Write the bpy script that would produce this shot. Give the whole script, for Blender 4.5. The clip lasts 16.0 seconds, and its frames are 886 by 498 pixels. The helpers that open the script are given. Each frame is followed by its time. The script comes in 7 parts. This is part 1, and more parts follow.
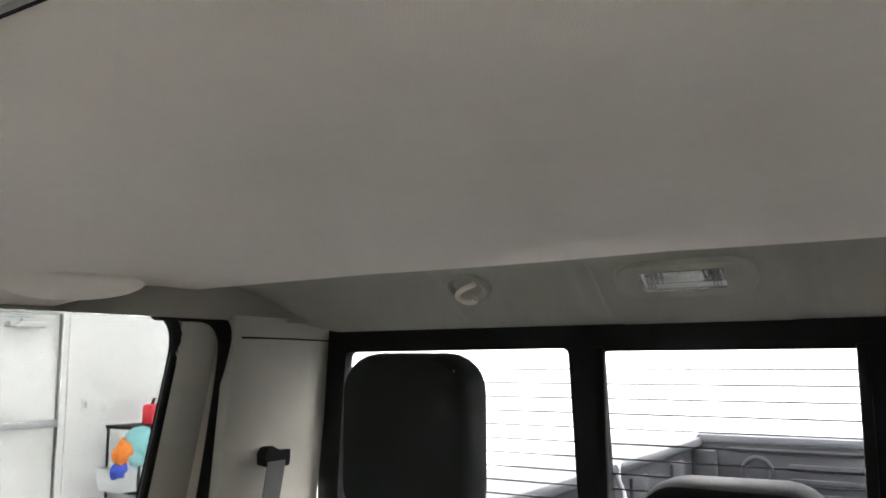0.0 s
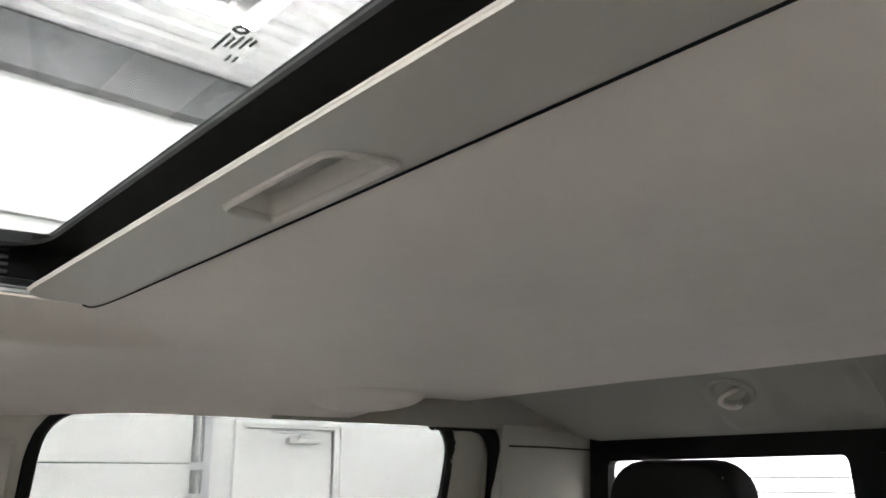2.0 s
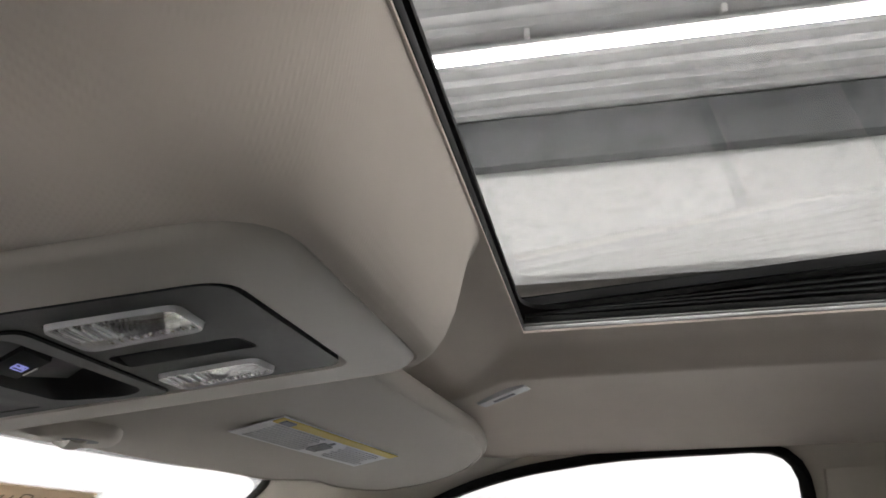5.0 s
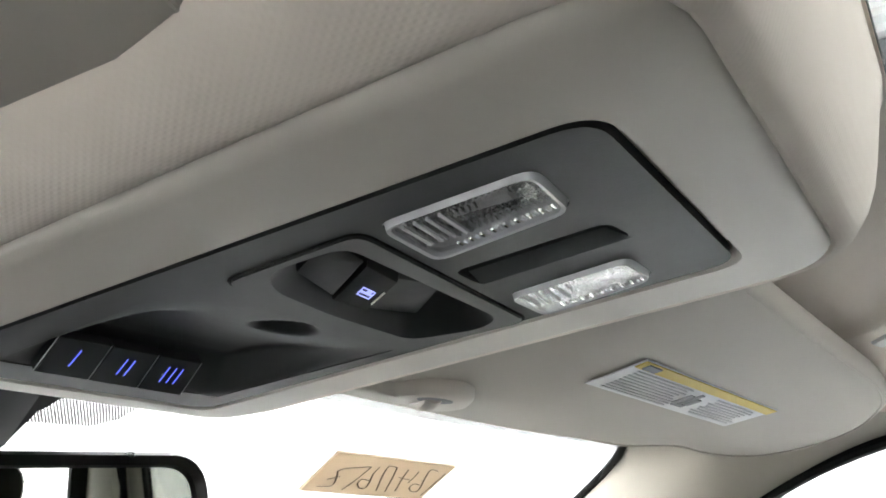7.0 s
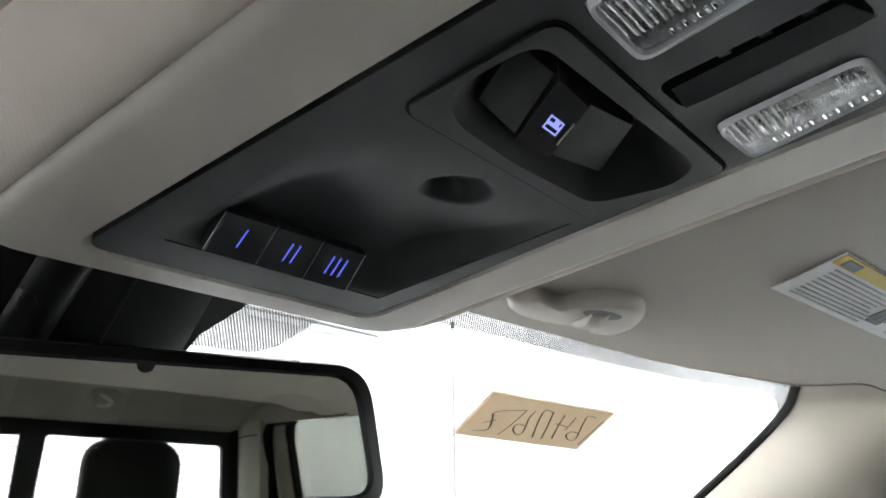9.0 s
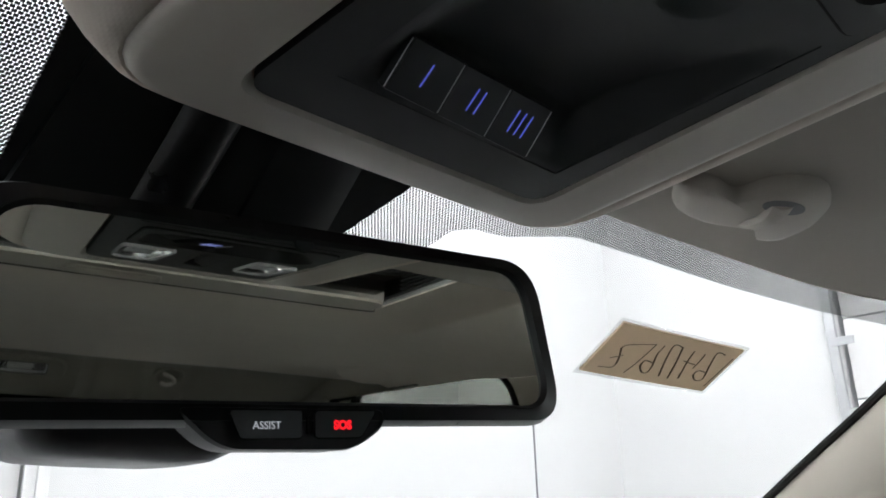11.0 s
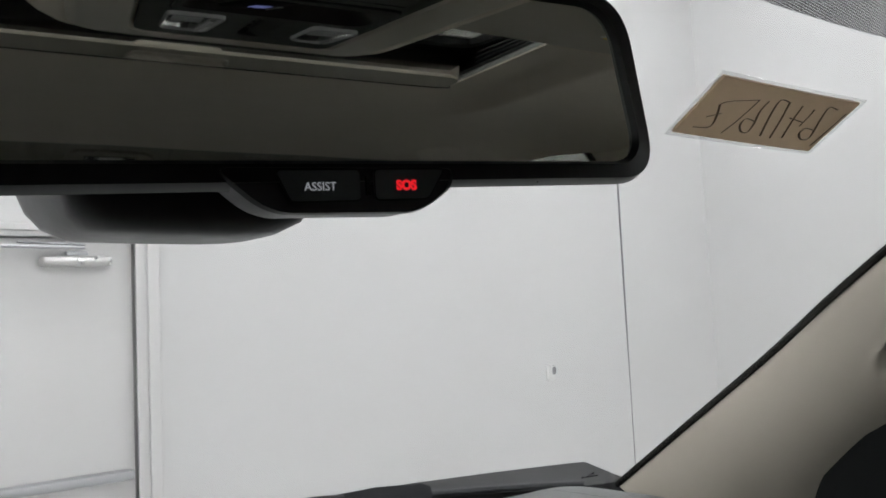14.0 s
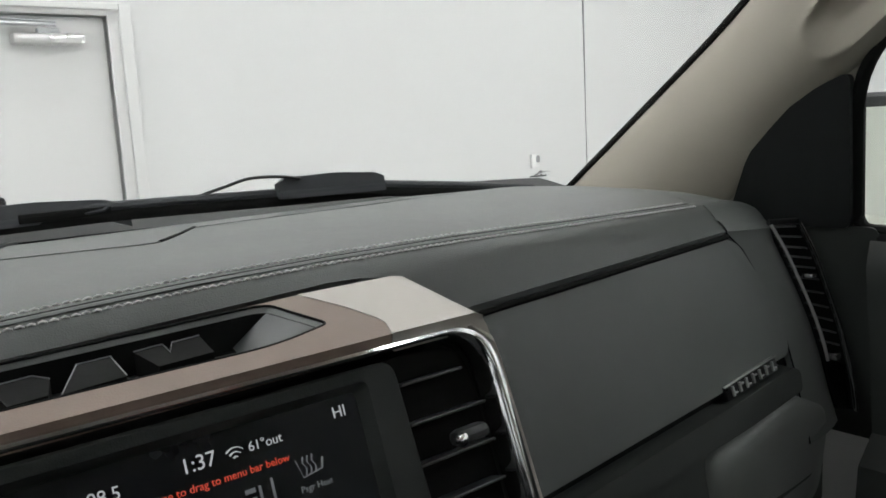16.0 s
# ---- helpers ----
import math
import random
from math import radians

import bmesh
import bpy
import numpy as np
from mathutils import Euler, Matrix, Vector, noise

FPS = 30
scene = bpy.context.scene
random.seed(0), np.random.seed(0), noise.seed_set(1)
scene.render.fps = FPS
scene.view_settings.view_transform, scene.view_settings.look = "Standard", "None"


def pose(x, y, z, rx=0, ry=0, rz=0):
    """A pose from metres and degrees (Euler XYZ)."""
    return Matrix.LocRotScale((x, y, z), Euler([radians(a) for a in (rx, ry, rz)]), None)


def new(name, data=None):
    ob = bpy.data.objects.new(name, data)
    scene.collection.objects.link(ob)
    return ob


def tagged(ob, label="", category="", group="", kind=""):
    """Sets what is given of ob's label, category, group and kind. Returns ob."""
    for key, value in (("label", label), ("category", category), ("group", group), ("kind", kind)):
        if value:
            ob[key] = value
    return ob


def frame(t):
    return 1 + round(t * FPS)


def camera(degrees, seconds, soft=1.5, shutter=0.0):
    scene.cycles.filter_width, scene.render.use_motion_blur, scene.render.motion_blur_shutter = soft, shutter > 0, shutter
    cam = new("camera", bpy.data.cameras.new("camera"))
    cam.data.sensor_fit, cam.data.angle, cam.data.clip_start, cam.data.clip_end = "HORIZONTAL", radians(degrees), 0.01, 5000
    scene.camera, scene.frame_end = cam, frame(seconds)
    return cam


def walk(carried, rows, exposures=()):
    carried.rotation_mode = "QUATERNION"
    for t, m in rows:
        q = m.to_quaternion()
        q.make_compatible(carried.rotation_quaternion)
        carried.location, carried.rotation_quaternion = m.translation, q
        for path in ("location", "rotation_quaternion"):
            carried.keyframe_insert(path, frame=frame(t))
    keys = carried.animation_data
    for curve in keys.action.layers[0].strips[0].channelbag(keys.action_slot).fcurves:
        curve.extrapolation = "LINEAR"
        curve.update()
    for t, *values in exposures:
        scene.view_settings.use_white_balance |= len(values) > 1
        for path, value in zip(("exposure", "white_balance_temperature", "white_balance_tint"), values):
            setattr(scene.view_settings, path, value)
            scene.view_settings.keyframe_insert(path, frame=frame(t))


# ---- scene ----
# how strongly the garage's tubes glow, and how the camera sets its brightness and white balance on the way
LED_POWER = 40.0
EXPOSURES = [(0.0, 2.28, 6560.0, 12.0), (1.0, 2.30, 6540.0, 13.0), (2.0, 2.1, 6540.0, 13.0), (2.5, 1.68, 6650.0, 15.3), (3.5, 0.85, 6700.0, 15.5), (4.5, 0.6, 6700.0, 15.5), (5.2, 0.95, 6700.0, 15.5), (7.4, 2.06, 6350.0, 9.0), (8.7, 1.80, 6300.0, 9.0), (10.8, 0.52, 6250.0, 10.0), (11.5, 0.27, 6291.2, 9.6), (12.0, -0.10, 6320.6, 9.3), (12.5, -0.2, 6350.0, 9.0), (13.5, -0.16, 6383.3, 8.3), (14.0, -0.24, 6420.0, 11.0), (14.4, -0.64, 6440.0, 13.0), (15.0, -0.60, 6460.0, 8.0), (15.5, -0.34, 6460.0, 7.0), (16.0, 0.02, 6490.0, 7.0)]
# camera and its way through the cab: seconds, x, y, z, then the three turns in degrees
cam = camera(56.8, 16.0, soft=1.7)
PATH = [
    (0.0, -0.2768, -0.0908, 1.6984, 97.68, 0.33, -147.88),
    (0.5, -0.2837, -0.0792, 1.6961, 99.36, 0.66, -148.91),
    (1.0, -0.2858, -0.0530, 1.6979, 100.91, 0.82, -148.03),
    (1.5, -0.3021, -0.0364, 1.6919, 103.47, 0.11, -140.46),
    (2.0, -0.3100, -0.0247, 1.6854, 105.57, 0.24, -130.71),
    (2.5, -0.3129, -0.0223, 1.6809, 106.90, 0.08, -122.89),
    (3.0, -0.3136, -0.0090, 1.6745, 107.65, 0.03, -114.92),
    (3.5, -0.3140, 0.0076, 1.6616, 108.14, 0.05, -106.39),
    (4.0, -0.3144, 0.0421, 1.6526, 108.79, 1.51, -97.95),
    (4.5, -0.3003, 0.0869, 1.6494, 109.81, 1.30, -88.71),
    (5.0, -0.2899, 0.1109, 1.6567, 109.93, 1.22, -79.28),
    (5.2, -0.2789, 0.1186, 1.6580, 109.85, 1.04, -76.39),
    (7.3, -0.2186, 0.1684, 1.6358, 109.91, 1.48, -54.90),
    (7.5, -0.2147, 0.1749, 1.6277, 110.28, 1.86, -53.94),
    (8.0, -0.2083, 0.1885, 1.6174, 110.19, 1.73, -51.61),
    (8.5, -0.2025, 0.1989, 1.6102, 109.99, 1.42, -49.41),
    (8.7, -0.2019, 0.2023, 1.6076, 109.83, 0.80, -48.57),
    (10.8, -0.2029, 0.2754, 1.5792, 109.16, 1.70, -45.27),
    (11.0, -0.1959, 0.2974, 1.5753, 109.00, 1.55, -45.07),
    (11.5, -0.1742, 0.3347, 1.5707, 106.25, 1.56, -43.63),
    (12.0, -0.1360, 0.3786, 1.5824, 101.08, 1.84, -41.70),
    (12.5, -0.1226, 0.3907, 1.5963, 96.82, 2.14, -40.40),
    (13.0, -0.1274, 0.3825, 1.6003, 94.76, 2.38, -39.65),
    (13.5, -0.1343, 0.3695, 1.6012, 94.45, 2.46, -39.23),
    (14.0, -0.1650, 0.3256, 1.5718, 94.32, 2.73, -39.04),
    (14.5, -0.2171, 0.2442, 1.4822, 92.04, 2.78, -38.45),
    (15.0, -0.2384, 0.2609, 1.4623, 87.88, 2.89, -38.46),
    (15.5, -0.2200, 0.2491, 1.4622, 83.58, 2.99, -38.67),
    (16.0, -0.1575, 0.2626, 1.4228, 81.07, 3.02, -39.59),
]
walk(cam, [(r[0], pose(*r[1:])) for r in PATH], exposures=EXPOSURES)

# world: the closed garage is lit by its own tubes, the world only fills with a trace of grey
world = bpy.data.worlds.new("world")
scene.world = world
world.use_nodes = True
world.node_tree.nodes["Background"].inputs[0].default_value = (0.75, 0.8, 0.85, 1)
world.node_tree.nodes["Background"].inputs[1].default_value = 0.2


# ---- small builders ----
def part(name, bm, material, parent=None, label="", smooth=True):
    """Links a bmesh as one mesh object, under a parent if one is given."""
    bmesh.ops.recalc_face_normals(bm, faces=bm.faces)
    me = bpy.data.meshes.new(name)
    bm.to_mesh(me)
    bm.free()
    if smooth:
        me.shade_smooth()
        me.set_sharp_from_angle(angle=radians(38))
    me.materials.append(material)
    ob = new(name, me)
    if parent is not None:
        ob.parent = parent
    if label:
        ob["label"] = label
    return ob


def empty(name, label, category, at=(0, 0, 0), group=""):
    """A thing's base; its parts keep world coordinates."""
    ob = new(name)
    ob.empty_display_size = 0.05
    tagged(ob, label, category, group)
    return ob


def box(bm, x0, y0, z0, x1, y1, z1, bevel=0.0, seg=2, m=None):
    """Adds a block between two corners, with rounded edges."""
    b = bmesh.new()
    bmesh.ops.create_cube(b, size=1.0)
    bmesh.ops.scale(b, vec=(x1 - x0, y1 - y0, z1 - z0), verts=b.verts)
    if bevel > 0:
        bmesh.ops.bevel(b, geom=b.edges[:], offset=bevel, segments=seg, affect="EDGES", profile=0.5)
    bmesh.ops.translate(b, vec=((x0 + x1) / 2, (y0 + y1) / 2, (z0 + z1) / 2), verts=b.verts)
    join(bm, b, m)
    return bm


def join(bm, b, m=None):
    """Moves all of b into bm, turned by m."""
    if m is not None:
        bmesh.ops.transform(b, matrix=m, verts=b.verts)
    vm = {}
    for v in b.verts:
        vm[v] = bm.verts.new(v.co)
    for f in b.faces:
        try:
            bm.faces.new([vm[v] for v in f.verts])
        except ValueError:
            pass
    b.free()


def boxed(*a, **k):
    return box(bmesh.new(), *a, **k)


def steps(a, b, n):
    return [a + (b - a) * i / n for i in range(n + 1)]


def sheet(fn, us, vs, thick=None, skip=None):
    """A sheet of quads over us x vs; fn gives the place, thick the offset of its back side."""
    bm = bmesh.new()
    def layer(off):
        return [[bm.verts.new(Vector(fn(u, v)) + Vector(off)) for v in vs] for u in us]
    def faces(g):
        out = []
        for i in range(len(us) - 1):
            for j in range(len(vs) - 1):
                if skip and skip((us[i] + us[i + 1]) / 2, (vs[j] + vs[j + 1]) / 2):
                    continue
                out.append(bm.faces.new((g[i][j], g[i + 1][j], g[i + 1][j + 1], g[i][j + 1])))
        return out
    g = layer((0, 0, 0))
    fs = faces(g)
    if thick:
        ext = bmesh.ops.extrude_face_region(bm, geom=fs)
        bmesh.ops.translate(bm, vec=thick, verts=[e for e in ext["geom"] if isinstance(e, bmesh.types.BMVert)])
    loose = [v for v in bm.verts if not v.link_faces]
    bmesh.ops.delete(bm, geom=loose, context="VERTS")
    return bm


def loft(rings, caps=(True, True), closed=True):
    """A skin over rings of equal count."""
    bm = bmesh.new()
    vs = [[bm.verts.new(p) for p in r] for r in rings]
    n = len(vs[0])
    for a, b in zip(vs, vs[1:]):
        for i in range(n if closed else n - 1):
            j = (i + 1) % n
            bm.faces.new((a[i], a[j], b[j], b[i]))
    if caps[0]:
        bm.faces.new(vs[0])
    if caps[1]:
        bm.faces.new(vs[-1])
    return bm


def rrect(w, h, r, n=5, cx=0.0, cy=0.0):
    """A rounded rectangle's outline, round its middle."""
    r = min(r, w / 2 - 1e-4, h / 2 - 1e-4)
    out = []
    for sx, sy, a0 in ((1, 1, 0), (-1, 1, 90), (-1, -1, 180), (1, -1, 270)):
        for i in range(n + 1):
            a = radians(a0 + 90 * i / n)
            out.append((cx + sx * (w / 2 - r) + r * math.cos(a), cy + sy * (h / 2 - r) + r * math.sin(a)))
    return out


def rounded(points, r, n=4):
    """A polygon with its corners rounded; r is one radius or one for each corner."""
    out = []
    k = len(points)
    for i in range(k):
        p = Vector(points[i])
        a = Vector(points[i - 1]) - p
        b = Vector(points[(i + 1) % k]) - p
        q = r[i] if isinstance(r, (list, tuple)) else r
        q = min(q, a.length * 0.48, b.length * 0.48)
        a, b = p + a.normalized() * q, p + b.normalized() * q
        for j in range(n + 1):
            t = j / n
            out.append(tuple(a * (1 - t) ** 2 + p * 2 * t * (1 - t) + b * t * t))
    return out


def plate(outer, holes, fn, depth, bevel=0.0):
    """A plate with holes, drawn in two coordinates, laid into space by fn(u, v, d), d from 0 to depth."""
    bm = bmesh.new()
    def ring(pts):
        vs = [bm.verts.new((p[0], p[1], 0)) for p in pts]
        return [bm.edges.new((vs[i], vs[(i + 1) % len(vs)])) for i in range(len(vs))]
    es = ring(outer)
    for h in holes:
        es += ring(h)
    bmesh.ops.triangle_fill(bm, use_beauty=True, use_dissolve=False, edges=es)
    ext = bmesh.ops.extrude_face_region(bm, geom=bm.faces[:])
    bmesh.ops.translate(bm, vec=(0, 0, 1), verts=[e for e in ext["geom"] if isinstance(e, bmesh.types.BMVert)])
    for v in bm.verts:
        v.co = fn(v.co.x, v.co.y, v.co.z * depth)
    return bm


def smooth_line(points, n=6, closed=False):
    """A Catmull-Rom line through points."""
    p = [Vector(q) for q in points]
    k = len(p)
    out = []
    for i in range(k if closed else k - 1):
        a = p[i - 1] if (i > 0 or closed) else p[0]
        b, c = p[i], p[(i + 1) % k]
        d = p[(i + 2) % k] if (closed or i + 2 < k) else p[-1]
        for j in range(n):
            t = j / n
            out.append(0.5 * ((2 * b) + (c - a) * t + (2 * a - 5 * b + 4 * c - d) * t * t + (3 * b - a - 3 * c + d) * t ** 3))
    if not closed:
        out.append(p[-1])
    return out


def tube(points, rx, ry=None, n=8, closed=False, up=(0, 0, 1)):
    """A rope of oval section along points."""
    ry = rx if ry is None else ry
    p = [Vector(q) for q in points]
    rings = []
    k = len(p)
    for i in range(k):
        a = p[i - 1] if (i > 0 or closed) else p[i]
        b = p[(i + 1) % k] if (closed or i + 1 < k) else p[i]
        d = (b - a).normalized()
        s = d.cross(Vector(up))
        s = s.normalized() if s.length > 1e-5 else d.orthogonal().normalized()
        u = s.cross(d).normalized()
        rings.append([p[i] + s * rx * math.cos(2 * math.pi * j / n) + u * ry * math.sin(2 * math.pi * j / n) for j in range(n)])
    if closed:
        bm = bmesh.new()
        vs = [[bm.verts.new(q) for q in r] for r in rings]
        for a, b in zip(vs, vs[1:] + vs[:1]):
            for i in range(n):
                bm.faces.new((a[i], a[(i + 1) % n], b[(i + 1) % n], b[i]))
        return bm
    return loft(rings)


def pillow(w, h, d, r=0.05, n=10, puff=0.35):
    """A padded block round its middle: x across, z up, y deep, with swollen faces."""
    rings = []
    for i in range(n + 1):
        t = -1 + 2 * i / n
        k = (1 - abs(t) ** 3.2) ** (1 / 3.2)
        s = 1 - puff * 0.35 * (1 - k)
        rings.append([(x * s if k > 0 else x * s, t * d / 2, z * s) for x, z in rrect(w * (0.86 + 0.14 * k), h * (0.86 + 0.14 * k), r * (0.4 + 0.6 * k), 6)])
    return loft(rings)


def wobble(bm, amount, scale, seed=0.0):
    """Uneven surface for soft or worn things."""
    for v in bm.verts:
        q = v.co * scale + Vector((seed, seed * 1.7, seed * 0.3))
        v.co += amount * Vector((noise.noise(q), noise.noise(q + Vector((9, 2, 5))), noise.noise(q + Vector((3, 7, 1)))))
    return bm


def words(name, text, size, m, material, parent, label="", depth=0.0004, align="CENTER", bold=0.0):
    """Letters in the built-in font as a mesh at the pose m."""
    cu = bpy.data.curves.new(name, "FONT")
    cu.body, cu.size, cu.extrude, cu.align_x, cu.align_y = text, size, depth, align, "CENTER"
    cu.resolution_u = 3
    cu.offset = bold
    tmp = bpy.data.objects.new(name, cu)
    scene.collection.objects.link(tmp)
    dg = bpy.context.evaluated_depsgraph_get()
    me = bpy.data.meshes.new_from_object(tmp.evaluated_get(dg))
    bpy.data.objects.remove(tmp)
    bpy.data.curves.remove(cu)
    me.transform(m)
    me.materials.clear()
    me.materials.append(material)
    ob = new(name, me)
    ob.parent = parent
    if label:
        ob["label"] = label
    return ob


def frame_at(o, x, y):
    """A pose with its origin at o, x along x, y turned square to it."""
    x = Vector(x).normalized()
    z = x.cross(Vector(y)).normalized()
    y = z.cross(x)
    m = Matrix((x, y, z)).transposed().to_4x4()
    m.translation = Vector(o)
    return m


def lerp_table(table, x):
    """Reads a table of (place, value) with soft steps between."""
    if x <= table[0][0]:
        return table[0][1]
    for (a, va), (b, vb) in zip(table, table[1:]):
        if x <= b:
            t = (x - a) / (b - a)
            return va + (vb - va) * t
    return table[-1][1]


def ease(t):
    t = min(max(t, 0.0), 1.0)
    return t * t * (3 - 2 * t)


# ---- materials ----
def material(name, color, rough=0.6, metal=0.0, vary=0.12, vscale=6.0, bump=0.1, bscale=400.0, bdist=0.0006, kind="noise", spec=0.5, rvary=0.1, coat=0.0, sheen=0.0):
    """A surface with two scales of variation: slow stains in the colour and gloss, fine grain in the relief."""
    mt = bpy.data.materials.new(name)
    mt.use_nodes = True
    nt = mt.node_tree
    b = nt.nodes["Principled BSDF"]
    tc = nt.nodes.new("ShaderNodeTexCoord")
    n1 = nt.nodes.new("ShaderNodeTexNoise")
    n1.inputs["Scale"].default_value, n1.inputs["Detail"].default_value = vscale, 5
    nt.links.new(tc.outputs["Object"], n1.inputs["Vector"])
    n2 = nt.nodes.new("ShaderNodeTexNoise")
    n2.inputs["Scale"].default_value, n2.inputs["Detail"].default_value = vscale * 14, 3
    nt.links.new(tc.outputs["Object"], n2.inputs["Vector"])
    add = nt.nodes.new("ShaderNodeMath")
    add.operation = "MULTIPLY_ADD"
    add.inputs[1].default_value = 0.35
    nt.links.new(n2.outputs["Fac"], add.inputs[0])
    nt.links.new(n1.outputs["Fac"], add.inputs[2])
    rmp = nt.nodes.new("ShaderNodeMapRange")
    rmp.inputs["From Min"].default_value, rmp.inputs["From Max"].default_value = 0.35, 1.0
    rmp.inputs["To Min"].default_value, rmp.inputs["To Max"].default_value = 1 - vary, 1 + vary
    nt.links.new(add.outputs[0], rmp.inputs["Value"])
    mix = nt.nodes.new("ShaderNodeMix")
    mix.data_type, mix.blend_type = "RGBA", "MULTIPLY"
    mix.inputs["Factor"].default_value = 1
    mix.inputs["A"].default_value = (*color, 1)
    nt.links.new(rmp.outputs["Result"], mix.inputs["B"])
    nt.links.new(mix.outputs["Result"], b.inputs["Base Color"])
    rr = nt.nodes.new("ShaderNodeMapRange")
    rr.inputs["From Min"].default_value, rr.inputs["From Max"].default_value = 0.3, 1.0
    rr.inputs["To Min"].default_value, rr.inputs["To Max"].default_value = max(rough - rvary, 0.02), min(rough + rvary, 1)
    nt.links.new(add.outputs[0], rr.inputs["Value"])
    nt.links.new(rr.outputs["Result"], b.inputs["Roughness"])
    b.inputs["Metallic"].default_value = metal
    b.inputs["Specular IOR Level"].default_value = spec
    b.inputs["Coat Weight"].default_value = coat
    b.inputs["Sheen Weight"].default_value = sheen
    if bump > 0:
        bp = nt.nodes.new("ShaderNodeBump")
        bp.inputs["Strength"].default_value, bp.inputs["Distance"].default_value = bump, bdist
        if kind == "noise":
            t = nt.nodes.new("ShaderNodeTexNoise")
            t.inputs["Scale"].default_value, t.inputs["Detail"].default_value = bscale, 4
            nt.links.new(tc.outputs["Object"], t.inputs["Vector"])
            nt.links.new(t.outputs["Fac"], bp.inputs["Height"])
        elif kind == "leather":
            t = nt.nodes.new("ShaderNodeTexVoronoi")
            t.inputs["Scale"].default_value = bscale
            nt.links.new(tc.outputs["Object"], t.inputs["Vector"])
            nt.links.new(t.outputs["Distance"], bp.inputs["Height"])
        elif kind == "weave":
            hs = []
            for ang in (35, -35):
                mp = nt.nodes.new("ShaderNodeMapping")
                mp.inputs["Rotation"].default_value = (0, 0, radians(ang))
                nt.links.new(tc.outputs["Object"], mp.inputs["Vector"])
                w = nt.nodes.new("ShaderNodeTexWave")
                w.inputs["Scale"].default_value, w.inputs["Distortion"].default_value = bscale, 0.6
                w.inputs["Detail"].default_value = 1
                nt.links.new(mp.outputs["Vector"], w.inputs["Vector"])
                hs.append(w)
            mul = nt.nodes.new("ShaderNodeMath")
            mul.operation = "MULTIPLY"
            nt.links.new(hs[0].outputs["Fac"], mul.inputs[0])
            nt.links.new(hs[1].outputs["Fac"], mul.inputs[1])
            nt.links.new(mul.outputs[0], bp.inputs["Height"])
        nt.links.new(bp.outputs["Normal"], b.inputs["Normal"])
    return mt


def glow(name, color, strength):
    mt = bpy.data.materials.new(name)
    mt.use_nodes = True
    b = mt.node_tree.nodes["Principled BSDF"]
    b.inputs["Base Color"].default_value = (0.05, 0.05, 0.05, 1)
    b.inputs["Emission Color"].default_value = (*color, 1)
    b.inputs["Emission Strength"].default_value = strength
    return mt


def pane_glass(name, tint, gloss=1.0, dust=0.0):
    """Thin clear glass: lets light through with a tint, mirrors by its Fresnel gloss, with a trace of dust."""
    mt = bpy.data.materials.new(name)
    mt.use_nodes = True
    nt = mt.node_tree
    nt.nodes.remove(nt.nodes["Principled BSDF"])
    out = nt.nodes["Material Output"]
    tr = nt.nodes.new("ShaderNodeBsdfTransparent")
    tr.inputs[0].default_value = (*tint, 1)
    gl = nt.nodes.new("ShaderNodeBsdfGlossy")
    gl.inputs["Roughness"].default_value = 0.01
    fr = nt.nodes.new("ShaderNodeLayerWeight")
    fr.inputs[0].default_value = 0.5
    pw = nt.nodes.new("ShaderNodeMath")
    pw.operation = "POWER"
    pw.inputs[1].default_value = 5.0
    nt.links.new(fr.outputs["Facing"], pw.inputs[0])
    k = nt.nodes.new("ShaderNodeMath")
    k.operation = "MULTIPLY_ADD"
    k.inputs[1].default_value, k.inputs[2].default_value = 0.7 * gloss, 0.022 * gloss
    nt.links.new(pw.outputs[0], k.inputs[0])
    mx = nt.nodes.new("ShaderNodeMixShader")
    nt.links.new(k.outputs[0], mx.inputs[0])
    nt.links.new(tr.outputs[0], mx.inputs[1])
    nt.links.new(gl.outputs[0], mx.inputs[2])
    last = mx
    if dust > 0:
        df = nt.nodes.new("ShaderNodeBsdfDiffuse")
        df.inputs[0].default_value = (0.7, 0.7, 0.68, 1)
        tc = nt.nodes.new("ShaderNodeTexCoord")
        n = nt.nodes.new("ShaderNodeTexNoise")
        n.inputs["Scale"].default_value, n.inputs["Detail"].default_value = 120, 9
        nt.links.new(tc.outputs["Object"], n.inputs["Vector"])
        mr = nt.nodes.new("ShaderNodeMapRange")
        mr.inputs["From Min"].default_value, mr.inputs["From Max"].default_value = 0.5, 0.8
        mr.inputs["To Min"].default_value, mr.inputs["To Max"].default_value = 0.0, dust
        nt.links.new(n.outputs["Fac"], mr.inputs["Value"])
        m2 = nt.nodes.new("ShaderNodeMixShader")
        nt.links.new(mr.outputs["Result"], m2.inputs[0])
        nt.links.new(mx.outputs[0], m2.inputs[1])
        nt.links.new(df.outputs[0], m2.inputs[2])
        last = m2
    nt.links.new(last.outputs[0], out.inputs[0])
    return mt


